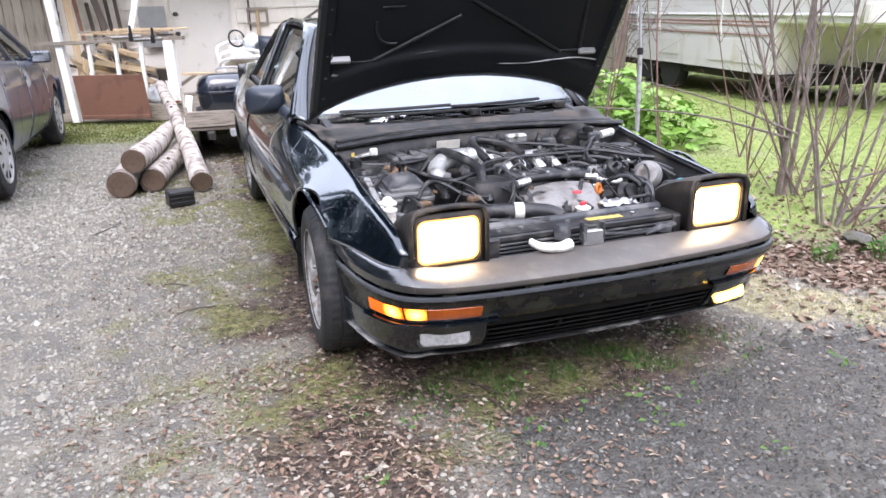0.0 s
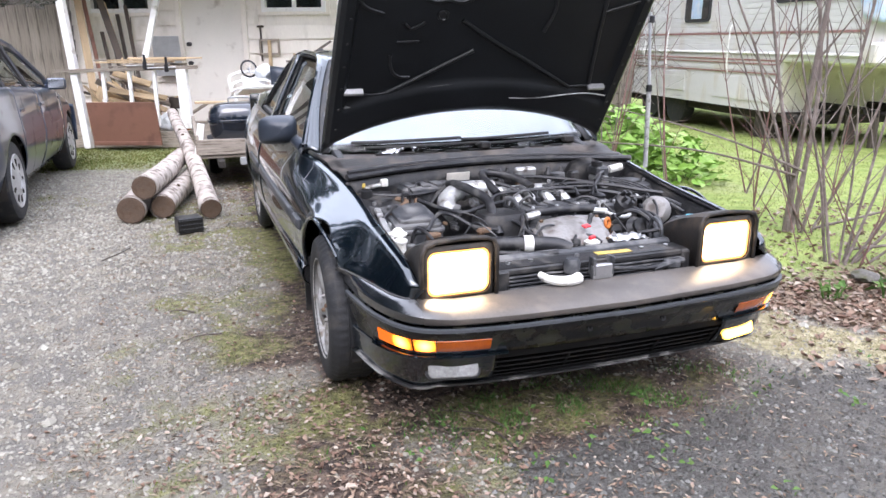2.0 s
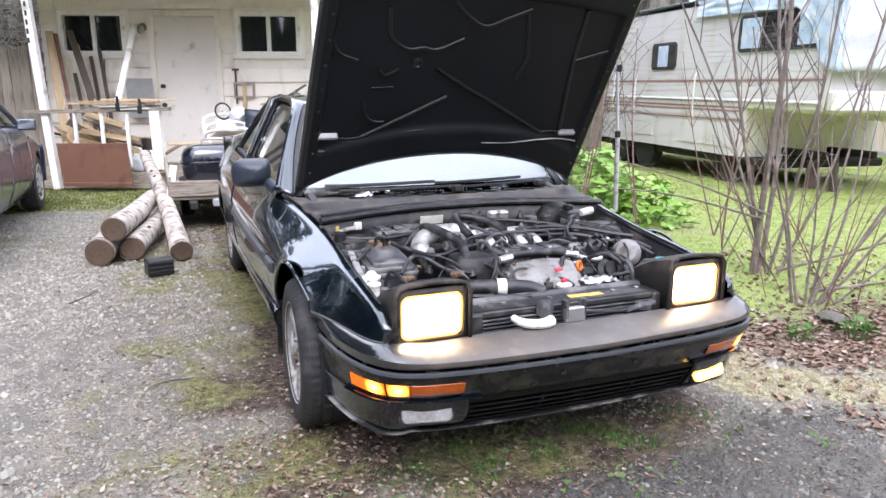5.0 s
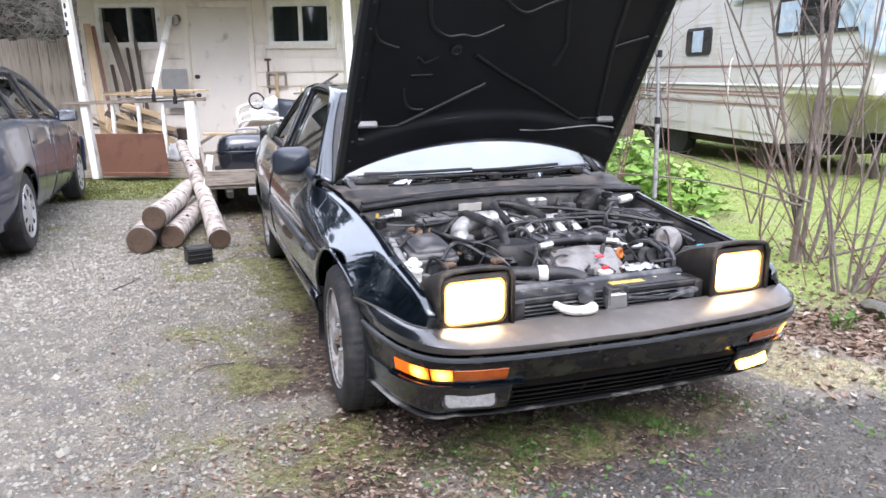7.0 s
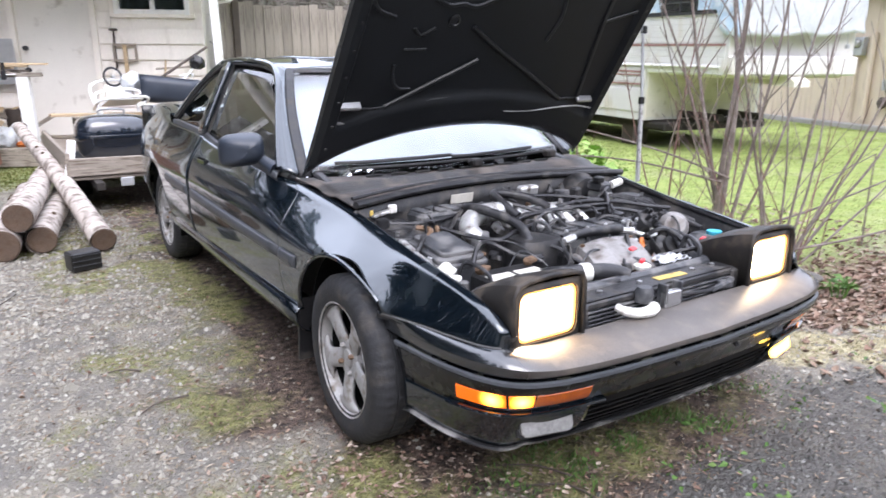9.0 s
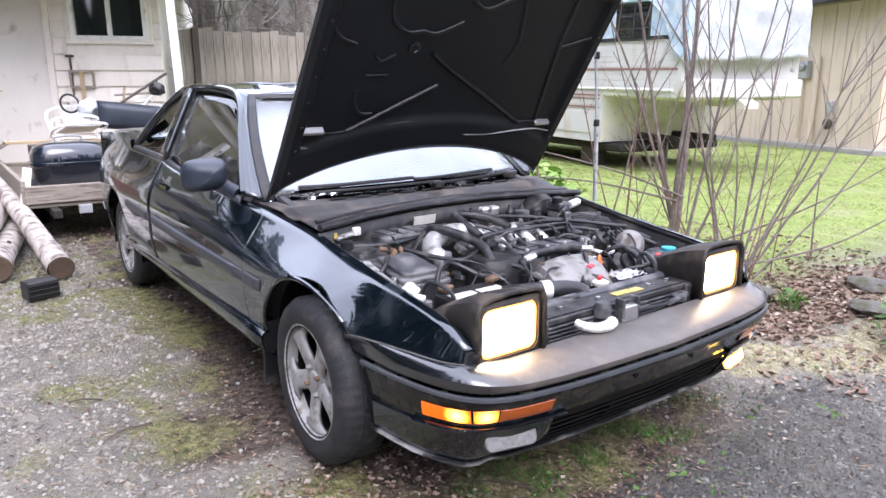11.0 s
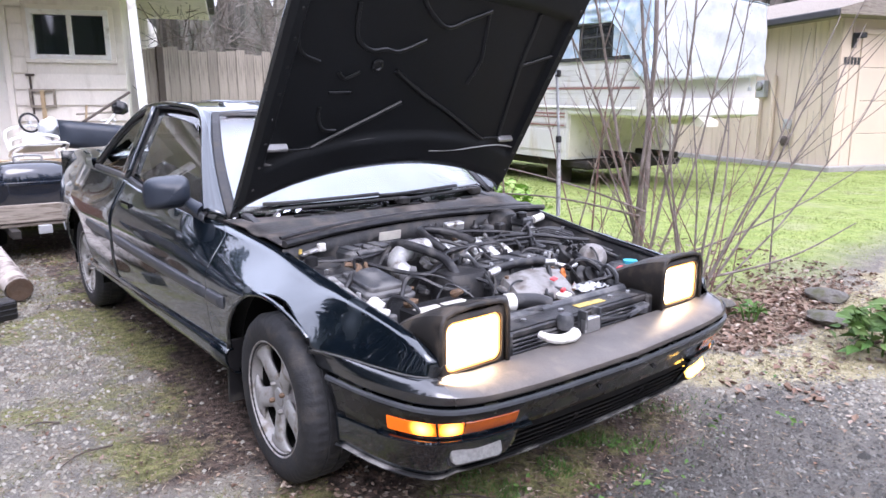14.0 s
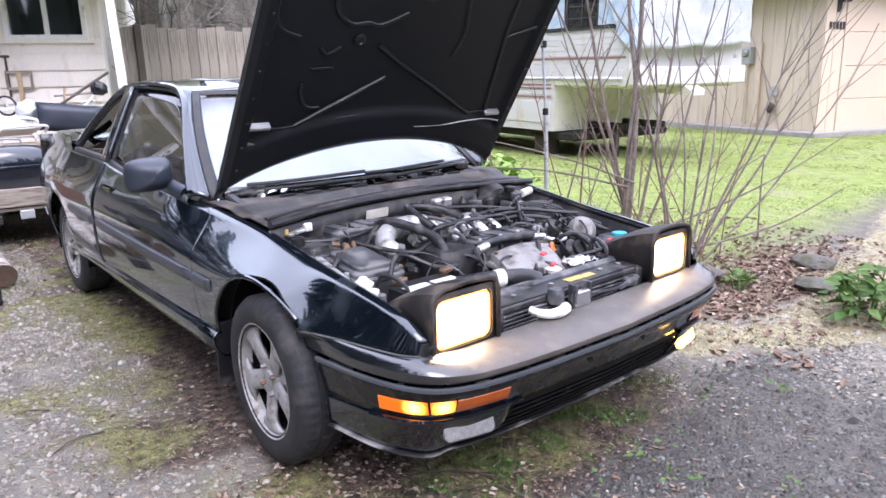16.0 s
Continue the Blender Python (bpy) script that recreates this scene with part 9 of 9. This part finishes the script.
while count < 24000:
    x, y = visible_spot(-1.3, 6.0, -3.0, 3.0, 1.6)
    lw, bd, ms, dt, dp, sw = zones(x, y)
    if lw > 0.4 or (-0.8 < x < 0.8 and y > 0.7) or random.random() > (0.55 if -1.7 < x < -0.7 else 0.2) + 0.5 * dt + 0.5 * ms + 0.4 * bd:
        continue
    a, L, w_ = random.uniform(0, 6.28), random.uniform(0.004, 0.02), random.uniform(0.001, 0.003)
    dx, dy, z = L * math.cos(a), L * math.sin(a), ground_z(x, y) + 0.004
    i = len(cv)
    cv += [(x - dx, y - dy, z), (x + w_ * math.sin(a), y - w_ * math.cos(a), z + 0.004), (x + dx, y + dy, z + random.uniform(0, 0.004)), (x - w_ * math.sin(a), y + w_ * math.cos(a), z + 0.002)]
    cf.append((i, i + 1, i + 2, i + 3))
    count += 1
joined("dry_litter", cv, cf, M_CHAFF, "scattered dry stalks and leaf crumbs on the driveway", "litter")
joined("fallen_leaves", lv, lf, M_LEAVES, "dry brown fallen leaves strewn over gravel and bed", "leaves")


def blades(n_, spot, hgt, wid, material, label, name, accept):
    vs, fs = [], []
    c = 0
    while c < n_:
        x, y = spot()
        if not accept(x, y):
            continue
        z = ground_z(x, y) - 0.003
        h, w = hgt * random.uniform(0.5, 1.4), wid * random.uniform(0.7, 1.3)
        if y > 4:
            w *= 1.8
        a = random.uniform(0, 6.28)
        lx, ly = random.gauss(0, 0.5) * h, random.gauss(0, 0.5) * h
        i = len(vs)
        vs += [(x - w * math.cos(a), y - w * math.sin(a), z), (x + w * math.cos(a), y + w * math.sin(a), z), (x + lx, y + ly, z + h)]
        fs.append((i, i + 1, i + 2))
        c += 1
    return joined(name, vs, fs, material, label, "grass")


blades(80000, lambda: visible_spot(0.6, 9.5, 1.3, 13.5, 1.2), 0.013, 0.006, M_GRASS, "short bright green lawn grass", "lawn_grass", lambda x, y: zones(x, y)[0] > random.random() * 0.9 and x > 1)
blades(14000, lambda: visible_spot(6.9, 9.0, -3.0, 1.0), 0.02, 0.006, M_MOSS, "mossy grass before the porch", "porch_grass", lambda x, y: zones(x, y)[0] > random.random())
blades(11000, lambda: visible_spot(-1.0, 6.0, -2.5, 1.4, 1.4), 0.010, 0.003, M_MOSS, "low moss growing through the gravel", "moss", lambda x, y: zones(x, y)[2] > 0.12 + 0.5 * random.random())
M_STRAW = island("dry_grass", [(0.42, 0.36, 0.2), (0.52, 0.47, 0.3), (0.3, 0.3, 0.12), (0.46, 0.43, 0.24)], 0.8)
blades(9000, lambda: visible_spot(-0.4, 1.2, 0.6, 3.2), 0.012, 0.003, M_STRAW, "short dry straw-coloured grass beside the gravel", "dry_grass", lambda x, y: zones(x, y)[5] > 0.2 + 0.5 * random.random())
blades(1500, lambda: (random.gauss(0.0, 0.33), random.gauss(0.46, 0.10)), 0.024, 0.003, M_WEED, "thin green grass under the front bumper", "grass_tufts", lambda x, y: noise.noise(Vector((x * 5, y * 5, 4))) > 0.05)
wv, wf2 = [], []
for k in range(22):
    cx, cy = random.gauss(-0.1, 0.42), random.gauss(0.25, 0.18)
    v_, f_ = leaf_cloud(6, lambda q: Vector((cx + random.gauss(0, 0.03), cy + random.gauss(0, 0.03), 0.012 + random.random() * 0.03)), 0.024)
    o = len(wv)
    wv += v_
    wf2 += [tuple(i + o for i in f) for f in f_]
joined("weeds", wv, wf2, M_WEED, "small green weeds under the front bumper", "weeds")
# fallen twigs
for k in range(13):
    x, y = visible_spot(-0.9, 4.0, -2.2, 0.2, 1.3)
    a, L = random.uniform(0, 6.28), random.uniform(0.08, 0.3)
    z = ground_z(x, y) + 0.008
    pts = [(x, y, z), (x + 0.5 * L * math.cos(a) + random.gauss(0, 0.01), y + 0.5 * L * math.sin(a), z + 0.006), (x + L * math.cos(a + 0.2), y + L * math.sin(a + 0.2), z)]
    tagged(part("fallen_twig", tube(B(), pts, (0.004, 0.002), 5), M_DARKWOOD), "thin dark twig lying on the gravel", "twig", "twigs on the gravel")

# ---- brush and woods behind the fences, tree line all round
bv, bf = [], []


def strand(p, d, L, r):
    global bv, bf
    q, dd = p.copy(), d.normalized()
    ring = None
    for i in range(6):
        s_ = dd.cross(Vector((0.3, 1, 0.2))).normalized()
        u_ = s_.cross(dd)
        rr = r * (1 - i / 7)
        j = len(bv)
        bv += [tuple(q + s_ * rr), tuple(q - s_ * rr * 0.5 + u_ * rr * 0.87), tuple(q - s_ * rr * 0.5 - u_ * rr * 0.87)]
        if ring is not None:
            bf += [(ring + k, ring + (k + 1) % 3, j + (k + 1) % 3, j + k) for k in range(3)]
        ring = j
        dd = (dd + Vector((random.gauss(0, 0.22), random.gauss(0, 0.22), random.gauss(0.02, 0.2)))).normalized()
        q = q + dd * L / 6


for k in range(8500):
    u, v = random.uniform(-9, 16), random.uniform(1.2, 5.0)
    if -2.2 < u < 2.1 or u > 7.0:
        continue
    p = HM @ Vector((u, v, random.uniform(0, 3.2)))
    strand(p, Vector((random.gauss(0, 0.7), random.gauss(0, 0.4), random.uniform(-0.2, 1.2))), random.uniform(0.6, 2.2), random.choice([0.003, 0.004, 0.006, 0.010]))
joined("bare_brush", bv, bf, M_BRUSH, "tangle of bare grey brush behind the fences", "brush")
M_WOODS = mat("far_woods", (0.16, 0.145, 0.125), 0.95, 0, 0.5, 1.2, 9, 0.6, dirt=(0.06, 0.065, 0.05), dirt_amt=0.6, streak=(1, 1, 0.3))
M_EVERGREEN = mat("evergreen_line", (0.028, 0.04, 0.022), 0.95, 0, 0.5, 0.8, 6, 0.6, dirt=(0.06, 0.06, 0.05), dirt_amt=0.4)


def tree_line(name, a0, a1, R, cx, cy, hmin, hmax, material, label):
    bm = B()
    n_ = 420
    g = []
    for i in range(n_ + 1):
        a = radians(a0 + (a1 - a0) * i / n_)
        h = hmin + (hmax - hmin) * (0.5 + 0.9 * fbm(i * 0.13, 1.0, 1.0, R)) + 0.35 * (hmax - hmin) * abs(((i * 0.37) % 1) - 0.5)
        if material == M_EVERGREEN:
            h *= 0.62 + 1.1 * abs(((i * 0.19 + 0.3 * fbm(i * 0.4, 2.0, 1.0, 5)) % 1) - 0.5) + 0.25 * random.random()
        rr = R + 1.5 * fbm(i * 0.2, 4, 1.0, 2)
        g.append([bm.verts.new((cx + (rr + 0.2 * k) * math.cos(a), cy + (rr + 0.2 * k) * math.sin(a), h * k / 6 - 0.3)) for k in range(7)])
    for i in range(n_):
        for k in range(6):
            bm.faces.new((g[i][k], g[i + 1][k], g[i + 1][k + 1], g[i][k + 1]))
    tagged(part(name, bm, material), label, "woods", "", "structure")


tree_line("backdrop_woods", 15, 165, 22, 0, 3, 4.5, 7.5, M_WOODS, "grey leafless woods in the distance")
tree_line("backdrop_evergreens", 165, 375, 26, 0, 3, 3.0, 13.5, M_EVERGREEN, "dark evergreen tree line across the street")

M_NEEDLES = island("fir_needles", [(0.012, 0.022, 0.010), (0.022, 0.036, 0.016), (0.035, 0.05, 0.022), (0.016, 0.028, 0.014)], 0.9, 0.1)


def conifer(x, y, h, r):
    t_ = thing("fir_tree", pose(x, y, 0), "tall dark green fir tree at the edge of the yard", "tree", "firs round the yard")
    part("trunk", tube(B(), [(0, 0, -0.2), (0.05, 0.02, h * 0.5), (0, 0, h)], (0.28, 0.03), 10), M_DARKWOOD, t_)
    vs, fs = [], []
    z = 1.6
    while z < h:
        reach = r * (1 - z / h) ** 0.8 + 0.25
        for k in range(random.choice([6, 7, 8])):
            a, L = random.uniform(0, 6.28), reach * random.uniform(0.55, 1.1)
            d, sd = Vector((math.cos(a), math.sin(a), 0)), Vector((-math.sin(a), math.cos(a), 0))
            for q in range(9):
                f = 0.15 + 0.1 * q + random.uniform(-0.04, 0.04)
                c = d * (L * f) + Vector((0, 0, z + 0.25 * f * L - 0.5 * f * f * L + random.uniform(-0.12, 0.12)))
                for g in (-1, 1):
                    e = 0.18 + 0.42 * (1 - f) * L * 0.35 + 0.12 * random.random()
                    i = len(vs)
                    vs += [tuple(c - d * 0.12), tuple(c + d * 0.16), tuple(c + sd * g * e + d * 0.22 * e - Vector((0, 0, 0.3 * e)))]
                    fs.append((i, i + 1, i + 2))
        z += 0.34 + 0.012 * z
    me = bpy.data.meshes.new("crown")
    me.from_pydata(vs, [], fs)
    me.materials.append(M_NEEDLES)
    ob = new("crown", me)
    ob.parent = t_


random.seed(202)
for deg, dist, h in ((106, 22, 19), (116, 15, 20), (124, 17.5, 25), (132, 14, 20), (140, 18, 24), (145, 12.5, 22), (152, 14.5, 23), (158, 18, 24), (168, 15, 20), (180, 17, 19), (193, 16, 17), (207, 18, 18)):
    conifer(-1.0 + dist * math.cos(radians(deg)), 1.0 + dist * math.sin(radians(deg)), h, 0.20 * h)
